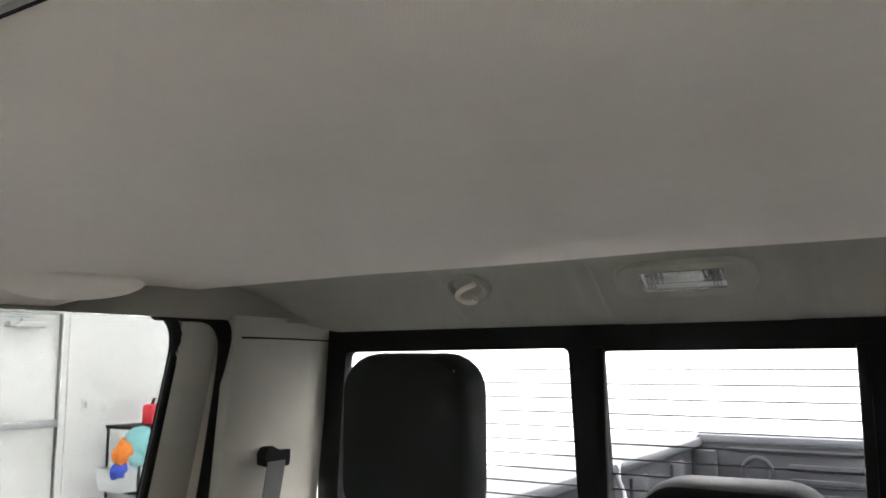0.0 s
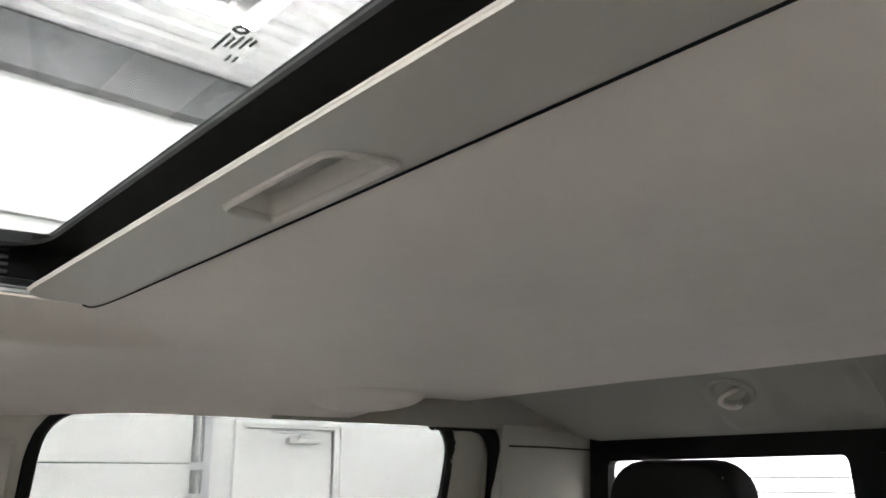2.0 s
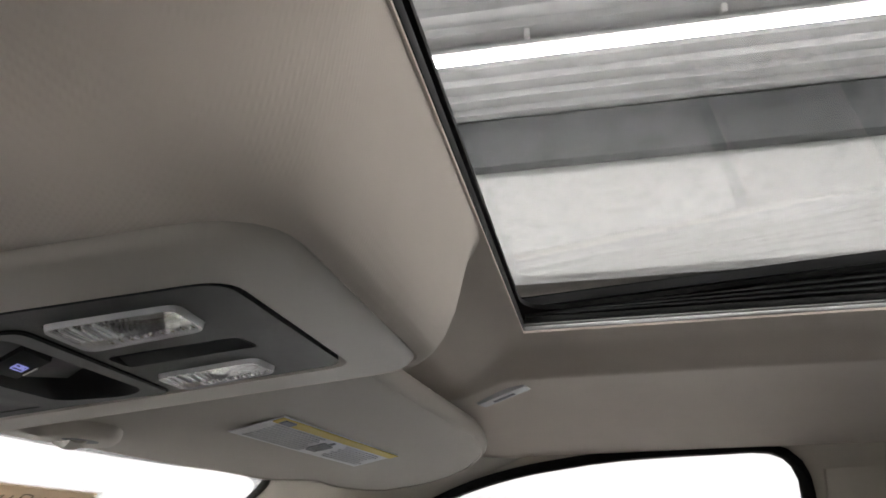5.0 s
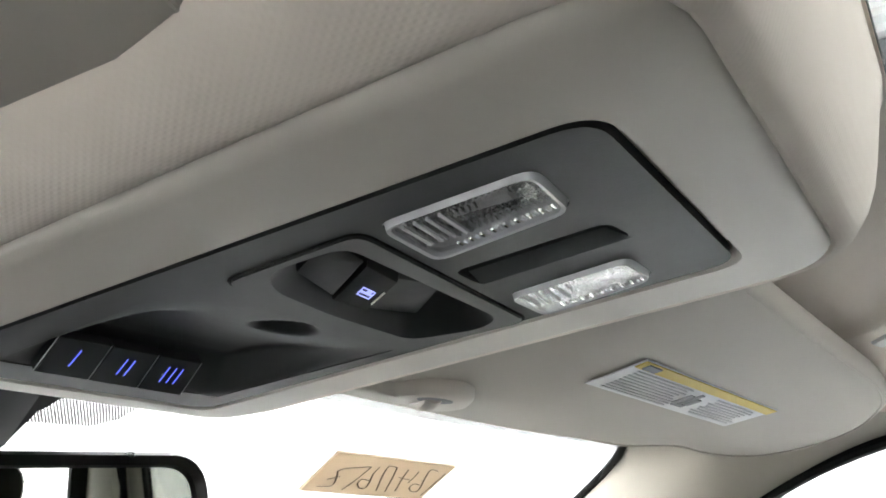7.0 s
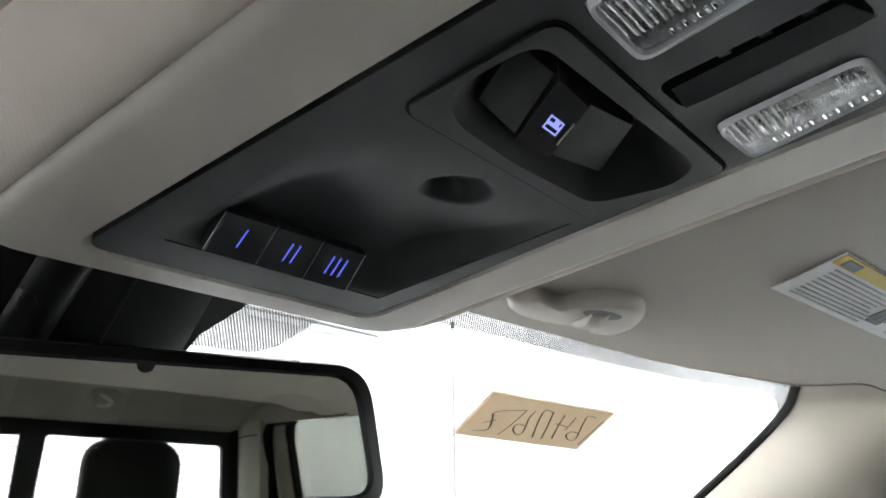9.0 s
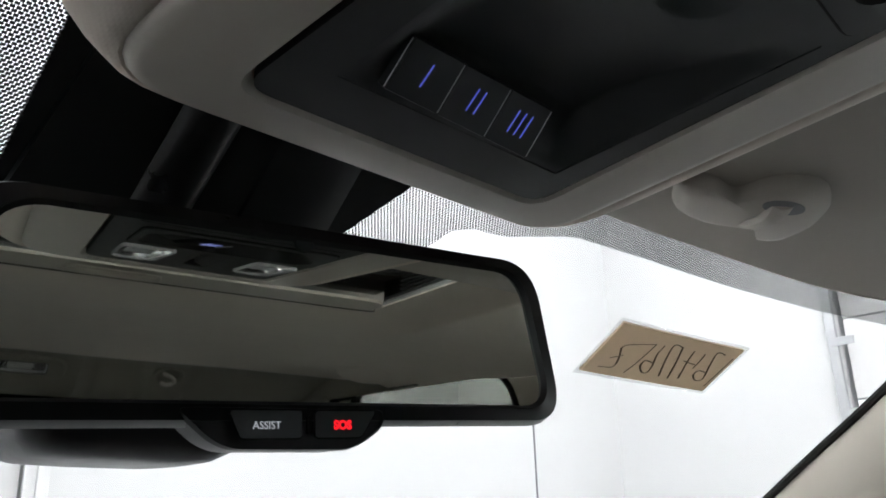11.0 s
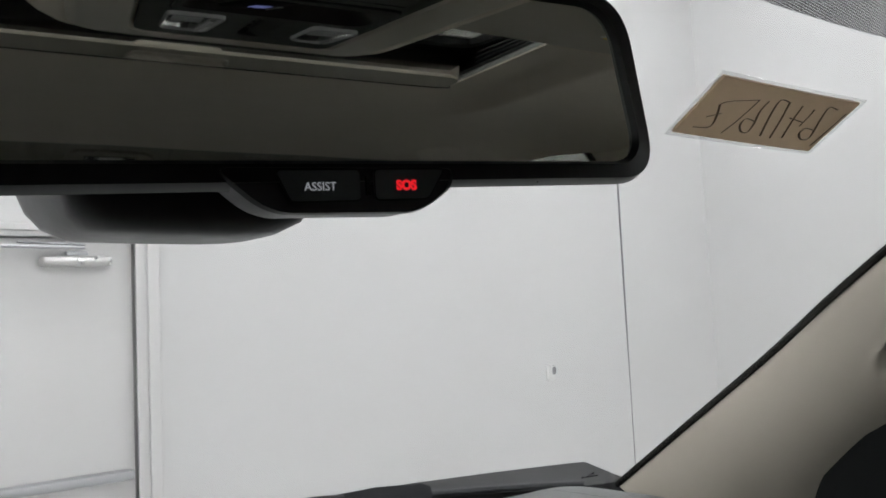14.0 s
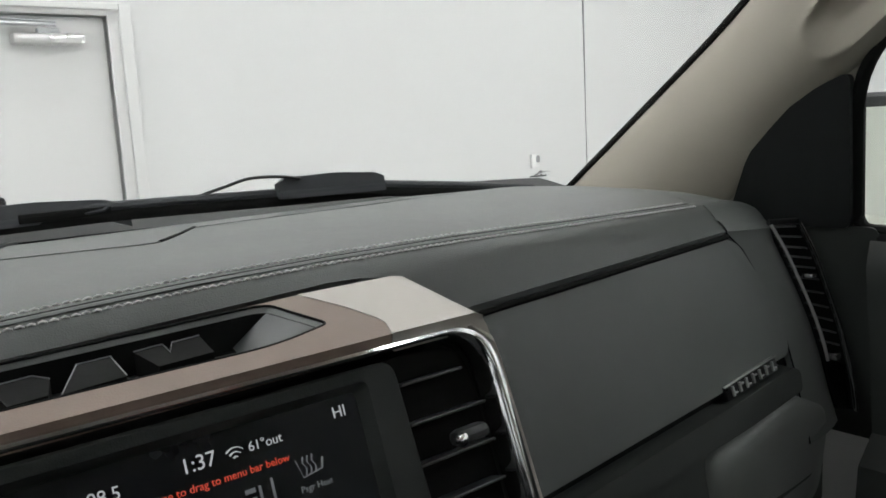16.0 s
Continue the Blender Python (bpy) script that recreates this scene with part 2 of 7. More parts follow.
FABRIC = material("headliner_cloth", (0.80, 0.71, 0.63), 0.95, vary=0.06, vscale=3, bump=0.15, bscale=165, bdist=0.0006, kind="weave", spec=0.25, sheen=0.2)
TRIM = material("warm_grey_plastic", (0.50, 0.46, 0.39), 0.55, vary=0.04, vscale=4, bump=0.12, bscale=1400, bdist=0.0003, spec=0.4)
# olive vinyl for the rear trim, darkened to carry the shade that falls there
SHADED_OLIVE = material("shaded_olive_vinyl", (0.33, 0.315, 0.27), 0.7, vary=0.05, vscale=4, bump=0.15, bscale=1100, bdist=0.0003, spec=0.25)
TRIM_SMOOTH = material("smooth_warm_grey_plastic", (0.61, 0.56, 0.50), 0.45, vary=0.03, vscale=5, bump=0.05, bscale=1800, bdist=0.0002)
VISOR = material("visor_vinyl", (0.52, 0.475, 0.42), 0.62, vary=0.05, vscale=5, bump=0.15, bscale=900, bdist=0.0004)
BLACK = material("black_grained_plastic", (0.016, 0.017, 0.018), 0.5, spec=0.3, vary=0.2, vscale=12, bump=0.3, bscale=1500, bdist=0.0004)
BLACK_SATIN = material("black_satin_plastic", (0.010, 0.010, 0.011), 0.32, spec=0.35, vary=0.15, vscale=9, bump=0.05, bscale=900, bdist=0.0003)
RUBBER = material("black_rubber", (0.007, 0.007, 0.007), 0.75, spec=0.2, vary=0.2, vscale=8, bump=0.15, bscale=600)
PIANO = material("gloss_black_plastic", (0.006, 0.006, 0.007), 0.08, vary=0.1, vscale=5, bump=0.0, rvary=0.03)
PANEL_BLACK = material("black_console_plastic", (0.034, 0.038, 0.039), 0.5, spec=0.4, vary=0.2, vscale=12, bump=0.3, bscale=1500, bdist=0.0004)
LEATHER = material("black_leather", (0.008, 0.009, 0.008), 0.6, spec=0.16, vary=0.2, vscale=7, bump=0.35, bscale=650, bdist=0.0006, kind="leather")
DASH = material("charcoal_soft_dash", (0.165, 0.172, 0.168), 0.42, spec=0.7, vary=0.08, vscale=5, bump=0.35, bscale=900, bdist=0.0005, kind="leather")
DASH_FRONT = material("dark_fascia_leather", (0.138, 0.146, 0.143), 0.40, spec=0.7, vary=0.1, vscale=5, bump=0.35, bscale=900, bdist=0.0005, kind="leather")
DASH_LOW = material("dark_dash_vinyl", (0.040, 0.044, 0.042), 0.55, vary=0.1, vscale=5, bump=0.3, bscale=900, bdist=0.0005, kind="leather")
THREAD = material("light_grey_thread", (0.86, 0.86, 0.85), 0.8, vary=0.15, vscale=200, bump=0.0)
CHROME = material("chrome", (0.86, 0.86, 0.86), 0.09, metal=1.0, vary=0.04, vscale=12, bump=0.0, rvary=0.05)
BRIGHT_TRIM = material("bright_trim", (0.88, 0.88, 0.88), 0.2, metal=0.6, vary=0.04, vscale=12, bump=0.0, rvary=0.05)
SILVER = material("painted_silver_plastic", (0.54, 0.50, 0.46), 0.36, metal=0.3, vary=0.04, vscale=8, bump=0.03, bscale=2500, bdist=0.0002)
ALU = material("brushed_aluminium", (0.68, 0.68, 0.67), 0.3, metal=1.0, vary=0.06, vscale=20, bump=0.05, bscale=500)
STEEL = material("galvanised_steel", (0.5, 0.51, 0.52), 0.45, metal=0.8, vary=0.15, vscale=10, bump=0.05, bscale=150)
BROWN = material("brown_leatherette", (0.275, 0.198, 0.162), 0.5, vary=0.12, vscale=9, bump=0.25, bscale=800, bdist=0.0005, kind="leather")
WHITE_WALL = material("white_wall_paint", (0.725, 0.728, 0.727), 0.75, vary=0.025, vscale=0.8, bump=0.02, bscale=60, bdist=0.001)
WHITE_DOOR = material("white_door_paint", (0.735, 0.735, 0.73), 0.45, vary=0.04, vscale=1.5, bump=0.06, bscale=90, bdist=0.001)
WHITE_PLASTIC = material("white_plastic", (0.8, 0.8, 0.79), 0.4, vary=0.03, vscale=6, bump=0.0)
CEIL = material("white_painted_deck", (0.72, 0.72, 0.73), 0.6, vary=0.1, vscale=1.2, bump=0.2, bscale=30, bdist=0.004)
BEAM = material("grey_steel_beam", (0.13, 0.135, 0.14), 0.6, vary=0.5, vscale=5, bump=0.2, bscale=40, bdist=0.003)
CONCRETE = material("garage_concrete", (0.72, 0.72, 0.71), 0.45, vary=0.15, vscale=0.9, bump=0.2, bscale=50, bdist=0.003)
BODY = material("white_truck_paint", (0.72, 0.72, 0.71), 0.25, vary=0.02, vscale=2, bump=0.0, coat=0.6)
LINER = material("black_bed_liner", (0.020, 0.021, 0.024), 0.6, spec=0.3, vary=0.15, vscale=5, bump=0.4, bscale=300, bdist=0.001)
BED_PAINT = material("grey_bed_rail_plastic", (0.055, 0.058, 0.064), 0.5, spec=0.35, vary=0.1, vscale=6, bump=0.2, bscale=400)
CARD = material("brown_cardboard", (0.55, 0.42, 0.28), 0.85, vary=0.12, vscale=12, bump=0.3, bscale=220, bdist=0.0006)


def let_light_through(mt, share, tint):
    """Thin card and paper: part of the light that falls on the far side comes through."""
    nt = mt.node_tree
    out = nt.nodes["Material Output"]
    was = out.inputs[0].links[0].from_socket
    tl = nt.nodes.new("ShaderNodeBsdfTranslucent")
    tl.inputs["Color"].default_value = (*tint, 1)
    mx = nt.nodes.new("ShaderNodeMixShader")
    mx.inputs[0].default_value = share
    nt.links.new(was, mx.inputs[1])
    nt.links.new(tl.outputs[0], mx.inputs[2])
    nt.links.new(mx.outputs[0], out.inputs[0])


let_light_through(CARD, 0.45, (0.92, 0.80, 0.66))
MARKER = material("dark_marker_ink", (0.15, 0.11, 0.075), 0.6, vary=0.3, vscale=60, bump=0.0)
PAPER = material("white_label_paper", (0.83, 0.83, 0.83), 0.55, vary=0.03, vscale=20, bump=0.0)
YELLOW = material("yellow_label_band", (0.75, 0.58, 0.12), 0.55, vary=0.06, vscale=20, bump=0.0)
PALE_PRINT = material("pale_label_print", (0.68, 0.68, 0.69), 0.6, vary=0.1, vscale=40, bump=0.0)
PRINT = material("grey_label_print", (0.28, 0.28, 0.29), 0.6, vary=0.1, vscale=40, bump=0.0)
RED_PAINT = material("red_plastic", (0.65, 0.03, 0.05), 0.4, vary=0.1, vscale=8, bump=0.0)
ORANGE_CLOTH = material("orange_cloth", (0.75, 0.22, 0.03), 0.9, vary=0.2, vscale=12, bump=0.3, bscale=200)
TEAL_CLOTH = material("teal_cloth", (0.25, 0.55, 0.58), 0.9, vary=0.2, vscale=12, bump=0.3, bscale=200)
BLUE_CLOTH = material("blue_cloth", (0.04, 0.08, 0.45), 0.9, vary=0.2, vscale=12, bump=0.3, bscale=200)
CLEAR_BIN = material("cloudy_plastic_bin", (0.6, 0.62, 0.63), 0.3, vary=0.06, vscale=8, bump=0.0)
BELT = material("grey_seat_belt_webbing", (0.12, 0.12, 0.115), 0.75, vary=0.1, vscale=40, bump=0.4, bscale=900, bdist=0.0004)
MIRROR = material("dark_mirror", (0.84, 0.86, 0.78), 0.012, metal=1.0, vary=0.01, vscale=3, bump=0.0, rvary=0.004)
GLASS = pane_glass("clear_glass", (0.88, 0.89, 0.885), 0.35)
REAR_GLASS = pane_glass("rear_glass", (0.92, 0.93, 0.935), 0.7)
SIDE_GLASS = pane_glass("side_glass", (0.80, 0.815, 0.81), 0.6)
ROOF_GLASS = pane_glass("tinted_roof_glass", (0.53, 0.54, 0.53), 0.55, dust=0.14)
DARK_GLASS = pane_glass("privacy_glass", (0.41, 0.42, 0.41), 1.0)
LENS = pane_glass("lamp_lens", (0.95, 0.95, 0.95), 1.4)
RIM = pane_glass("clear_lens_rim", (0.86, 0.86, 0.88), 3.5)
TAPE = pane_glass("clear_tape", (0.93, 0.93, 0.92), 1.0)
TUBE = glow("led_tube", (1.0, 0.985, 0.99), LED_POWER)
BLUE_LED = glow("blue_backlight", (0.13, 0.17, 1.0), 0.27)
PALE_BLUE = glow("pale_blue_backlight", (0.36, 0.40, 1.0), 0.3)
RED_LED = glow("red_backlight", (1.0, 0.01, 0.02), 0.8)
WHITE_LED = glow("white_backlight", (0.75, 0.78, 0.82), 0.35)
SCREEN_RED = glow("red_screen_text", (0.9, 0.08, 0.03), 0.55)
SCREEN_WHITE = glow("white_screen_text", (0.8, 0.82, 0.85), 0.45)
SCREEN_GREY = glow("grey_screen_icon", (0.5, 0.52, 0.55), 0.16)
SLAT = material("vent_slat_plastic", (0.075, 0.078, 0.08), 0.32, spec=0.5, vary=0.1, vscale=20, bump=0.05, bscale=900, bdist=0.0002)
SCREEN = material("black_display_glass", (0.008, 0.009, 0.012), 0.25, vary=0.1, vscale=4, bump=0.0)
REFLECTOR = material("lamp_reflector", (0.92, 0.92, 0.94), 0.16, metal=0.1, vary=0.06, vscale=60, bump=0.5, bscale=420, bdist=0.001, kind="leather")
FROST = material("frosted_lens_plastic", (0.66, 0.66, 0.68), 0.16, vary=0.08, vscale=80, bump=0.15, bscale=700, bdist=0.0004)

# ---- the garage round the truck ----
FRONT, RIGHT, LEFT, BACK, CEILING_Z = 4.4, 6.15, -5.2, -9.0, 5.12


def garage():
    f = part("floor", boxed(LEFT - 0.2, BACK - 0.2, -0.1, RIGHT + 0.2, FRONT + 0.2, 0.0), CONCRETE, smooth=False)
    tagged(f, "smooth grey garage concrete floor", "floor", kind="structure")

    # front wall with the opening of its door
    outer = [(LEFT - 0.2, 0), (RIGHT + 0.2, 0), (RIGHT + 0.2, CEILING_Z), (LEFT - 0.2, CEILING_Z)]
    hole = [(0.27, 0.002), (1.20, 0.002), (1.20, 2.0), (0.27, 2.0)]
    w = part("wall_front", plate(outer, [hole], lambda u, v, d: (u, FRONT + d, v), 0.2), WHITE_WALL, smooth=False)
    tagged(w, "plain white painted garage wall", "wall", kind="structure")
    # right wall with a personnel door and an overhead door
    outer = [(BACK, 0), (FRONT, 0), (FRONT, CEILING_Z), (BACK, CEILING_Z)]
    h1 = [(-4.27, 0.002), (-3.38, 0.002), (-3.38, 2.1), (-4.27, 2.1)]
    h2 = [(-2.98, 0.003), (2.42, 0.003), (2.42, 3.6), (-2.98, 3.6)]
    w = part("wall_right", plate(outer, [h1, h2], lambda u, v, d: (RIGHT + d, u, v), 0.2), WHITE_WALL, smooth=False)
    tagged(w, "white painted garage wall with a door and an overhead door", "wall", kind="structure")
    w = part("wall_left", boxed(LEFT - 0.2, BACK, 0, LEFT, FRONT, CEILING_Z), WHITE_WALL, smooth=False)
    tagged(w, "plain white painted garage wall", "wall", kind="structure")
    w = part("wall_back", boxed(LEFT - 0.2, BACK - 0.2, 0, RIGHT + 0.2, BACK, CEILING_Z), WHITE_WALL, smooth=False)
    tagged(w, "bright white painted garage wall", "wall", kind="structure")

    # corrugated deck: ribs along the truck's length
    bm = bmesh.new()
    xs = []
    x = LEFT - 0.2
    while x < RIGHT + 0.2:
        xs += [(x, 0.0), (x + 0.09, 0.0), (x + 0.12, 0.045), (x + 0.21, 0.045)]
        x += 0.24
    top = [bm.verts.new((a, FRONT + 0.2, CEILING_Z + h)) for a, h in xs]
    bot = [bm.verts.new((a, BACK - 0.2, CEILING_Z + h)) for a, h in xs]
    for i in range(len(xs) - 1):
        bm.faces.new((top[i], top[i + 1], bot[i + 1], bot[i]))
    ext = bmesh.ops.extrude_face_region(bm, geom=bm.faces[:])
    bmesh.ops.translate(bm, vec=(0, 0, 0.12), verts=[e for e in ext["geom"] if isinstance(e, bmesh.types.BMVert)])
    c = part("ceiling", bm, CEIL, smooth=False)
    tagged(c, "white painted corrugated metal roof deck", "ceiling", kind="structure")
    b = part("beam", boxed(RIGHT - 0.16, BACK, 4.68, RIGHT - 0.004, FRONT, CEILING_Z - 0.004, 0.01), BEAM, smooth=False)
    tagged(b, "grey painted steel beam along the top of the wall", "beam", kind="structure")


def led_strip(x0, y0, x1, y1):
    """A hanging light line: an aluminium channel with a glowing tube below it."""
    e = empty("strip_light", "long white LED strip light under the roof deck, from a set extended out of view", "ceiling light", group="strip lights of the garage")
    z = CEILING_Z - 0.1
    n = max(2, int(max(abs(x1 - x0), abs(y1 - y0)) / 1.2))
    for k in range(n + 1):
        a, b = x0 + (x1 - x0) * (0.02 + 0.96 * k / n), y0 + (y1 - y0) * (0.02 + 0.96 * k / n)
        part("mount", boxed(a - 0.13, b - 0.02, z + 0.028, a + 0.13, b + 0.02, z + 0.1, 0.004), WHITE_PLASTIC, e, smooth=False)
    if abs(x1 - x0) > abs(y1 - y0):
        part("housing", boxed(x0, y0 - 0.085, z, x1, y0 + 0.085, z + 0.03, 0.004), WHITE_PLASTIC, e, smooth=False)
        part("tube", boxed(x0 + 0.005, y0 - 0.05, z - 0.03, x1 - 0.005, y0 + 0.05, z - 0.001, 0.008), TUBE, e)
    else:
        part("housing", boxed(x0 - 0.085, y0, z, x0 + 0.085, y1, z + 0.03, 0.004), WHITE_PLASTIC, e, smooth=False)
        part("tube", boxed(x0 - 0.05, y0 + 0.005, z - 0.03, x0 + 0.05, y1 - 0.005, z - 0.001, 0.008), TUBE, e)


def wall_door(name, m, wide, high, label, hinge_right=True, closer=None):
    """A flush door leaf in its frame; drawn with x along the wall, z up and y into the wall."""
    e = empty(name, label, "door")
    e["kind"] = "structure"
    bm = boxed(0.004, 0.03, 0.012, wide - 0.004, 0.075, high - 0.004, 0.003)
    part("leaf", bm, WHITE_DOOR, e, smooth=False)
    bm = bmesh.new()
    w, t = 0.11, 0.06
    for a, b in (((-w, -0.022, 0), (0.0, 0.028, high + t)), ((wide, -0.022, 0), (wide + w, 0.028, high + t)), ((0.0, -0.022, high), (wide, 0.028, high + t))):
        box(bm, *a, *b, bevel=0.004)
    part("door_frame", bm, WHITE_DOOR, e, smooth=False)
    bm = bmesh.new()
    for a, b in (((-0.108, -0.045, 0), (-0.05, -0.023, high + t - 0.002)), ((wide + 0.05, -0.045, 0), (wide + 0.108, -0.023, high + t - 0.002)), ((-0.05, -0.045, high + 0.024), (wide + 0.05, -0.023, high + t - 0.002))):
        box(bm, *a, *b, bevel=0.006)
    part("frame_bead", bm, WHITE_DOOR, e, smooth=False)
    if closer:
        a, b, zz = closer
        c = part("door_closer", boxed(a, -0.065, zz - 0.024, b, 0.03, zz + 0.024, 0.014), ALU, e, "aluminium door closer")
        k = (a + b) / 2
        part("closer_spindle", boxed(k - 0.05, -0.05, zz + 0.022, k + 0.05, -0.01, zz + 0.05, 0.01), STEEL, c)
        part("closer_arm", tube([(k + 0.03, -0.05, zz + 0.062), (a - 0.17, -0.06, zz + 0.066)], 0.012, 0.010, 6), STEEL, c)
        part("closer_arm", tube([(k + 0.03, -0.05, zz + 0.075), (a - 0.10, -0.045, zz + 0.085)], 0.012, 0.006, 6), STEEL, c)
    for o in e.children_recursive:
        if o.type == "MESH" and o.parent == e:
            o.matrix_basis = m
    for o in e.children_recursive:
        if o.parent != e:
            o.matrix_basis = Matrix()
    return e


def overhead_door():
    e = empty("overhead_door", "white sectional overhead garage door with steel tracks, closed", "garage door")
    e["kind"] = "structure"
    z = 0.0
    while z < 3.55:
        top = min(z + 0.6, 3.6)
        bm = boxed(RIGHT + 0.045, -2.94, z + 0.006, RIGHT + 0.09, 2.38, top - 0.004, 0.008)
        part("section", bm, WHITE_DOOR, e, smooth=False)
        z = top
    for y in (-3.03, 2.45):
        t = part("track", boxed(RIGHT - 0.05, y - 0.035, 0, RIGHT - 0.004, y + 0.035, 4.66, 0.006), STEEL, e, "galvanised steel door track", smooth=False)
        for z in (0.5, 1.02, 1.54, 1.78, 2.3, 2.82, 3.3, 3.9, 4.4):
            s = -1 if y > 0 else 1
            part("bracket", boxed(RIGHT - 0.062, min(y, y + s * 0.16), z - 0.03, RIGHT - 0.052, max(y, y + s * 0.16), z + 0.03, 0.003), STEEL, t, smooth=False)
    return e


garage()
LX = 4.84
# first two runs are known; the six others are added unseen for light
for a in ((LX, -2.45, LX, 3.2), (-3.4, -2.55, LX + 0.05, -2.55), (-3.4, -2.45, -3.4, 3.2), (-3.35, 3.25, LX, 3.25),
          (LX, -8.2, LX, -4.2), (-3.4, -8.2, -3.4, -4.2), (-3.35, -4.2, LX, -4.2), (-3.35, -8.3, LX, -8.3)):
    led_strip(*a)
wall_door("door_1", pose(0.27, FRONT, 0), 0.93, 2.0, "white steel door in a white frame with an aluminium closer", closer=(0.50, 0.81, 1.885))
wall_door("door_2", pose(RIGHT, -3.38, 0, 0, 0, -90), 0.89, 2.1, "white steel fire door with a push bar and closer", closer=(0.4, 0.72, 2.0))
overhead_door()

# ---- the cab's shell ----
cab_x = lambda z: 0.672 + (1.735 - z) * 0.27      # inner side of doors and windows
ws_y = lambda x, z: 3.20 - 1.5 * z - 0.2 * x * x  # windscreen


def roof_z(x, y):
    """Height of the cloth headliner."""
    a = abs(x)
    rear = lerp_table([(0, 1.824), (0.2, 1.823), (0.4, 1.816), (0.5, 1.805), (0.57, 1.792), (0.61, 1.778), (0.64, 1.766), (0.662, 1.760)], a)
    # towards its rear lip the cloth runs level across to the sides
    lip = lerp_table([(0, 1.824), (0.4, 1.817), (0.55, 1.810), (0.662, 1.803)], a)
    k = ease((-0.66 - y) / 0.16)
    rear = rear * (1 - k) + lip * k
    # beside and before the sunroof a flange rolls down to a crease, and the cloth falls away from there
    side = lerp_table([(0, 0.0), (0.012, 0.0012), (0.03, 0.0036), (0.040, 0.0062), (0.048, 0.0108), (0.055, 0.0178), (0.060, 0.0240), (0.064, 0.0266), (0.068, 0.0274), (0.08, 0.0275), (0.10, 0.0281), (0.12, 0.0297), (0.145, 0.0335), (0.17, 0.0395), (0.20, 0.0490), (0.23, 0.0605), (0.257, 0.0695), (0.274, 0.0745)], max(0, a - 0.388))
    t = min(max(0, y - 0.166) / 0.4, 1)
    fore = 0.030 * ease((y - 0.166) / 0.07) + 0.022 * t ** 1.3
    mid = 1.8245 - math.hypot(side, fore)
    k = ease((y + 0.42) / 0.2)
    z = rear * (1 - k) + mid * k
    if y < -0.6:
        z -= 0.003 * ease((-0.6 - y) / 0.4)
    # the cloth sags a little behind the sunroof and between the side pads
    z -= 0.010 * math.exp(-((y + 0.365) / 0.065) ** 2) * ease((0.46 - a) / 0.15)
    z -= 0.004 * math.exp(-((y + 0.62 + 0.15 * x) / 0.10) ** 2) * math.exp(-((x - 0.14) / 0.2) ** 2)
    z += 0.003 * math.exp(-((y + 0.8) / 0.08) ** 2) * math.exp(-((x + 0.1) / 0.16) ** 2)
    crest = -1.025 + 0.28 * a * a
    if y < crest - 1e-5:
        t = (crest - y) / (crest + 1.235)
        d = lerp_table([(0, 0.014), (0.16, 0.0145), (0.28, 0.011), (0.36, 0.004), (0.44, -0.008), (0.52, -0.023), (0.6, -0.038), (0.7, -0.053), (0.84, -0.065), (1, -0.07)], t)
        z += d if d > 0 else d * (z - 1.748) / 0.07
        # the moulding swells round the lamp and the coat hooks, with a rib beside each
        w = math.sin(math.pi * min(t, 1)) ** 0.7
        z -= w * (0.012 * ease((0.124 - abs(x - 0.012)) / 0.012) + 0.009 * ease((0.056 - abs(a - 0.31)) / 0.018) + 0.008 * math.exp(-((x + 0.150) / 0.010) ** 2))
        z += w * 0.004 * math.exp(-((abs(x - 0.012) - 0.14) / 0.010) ** 2)
    return z


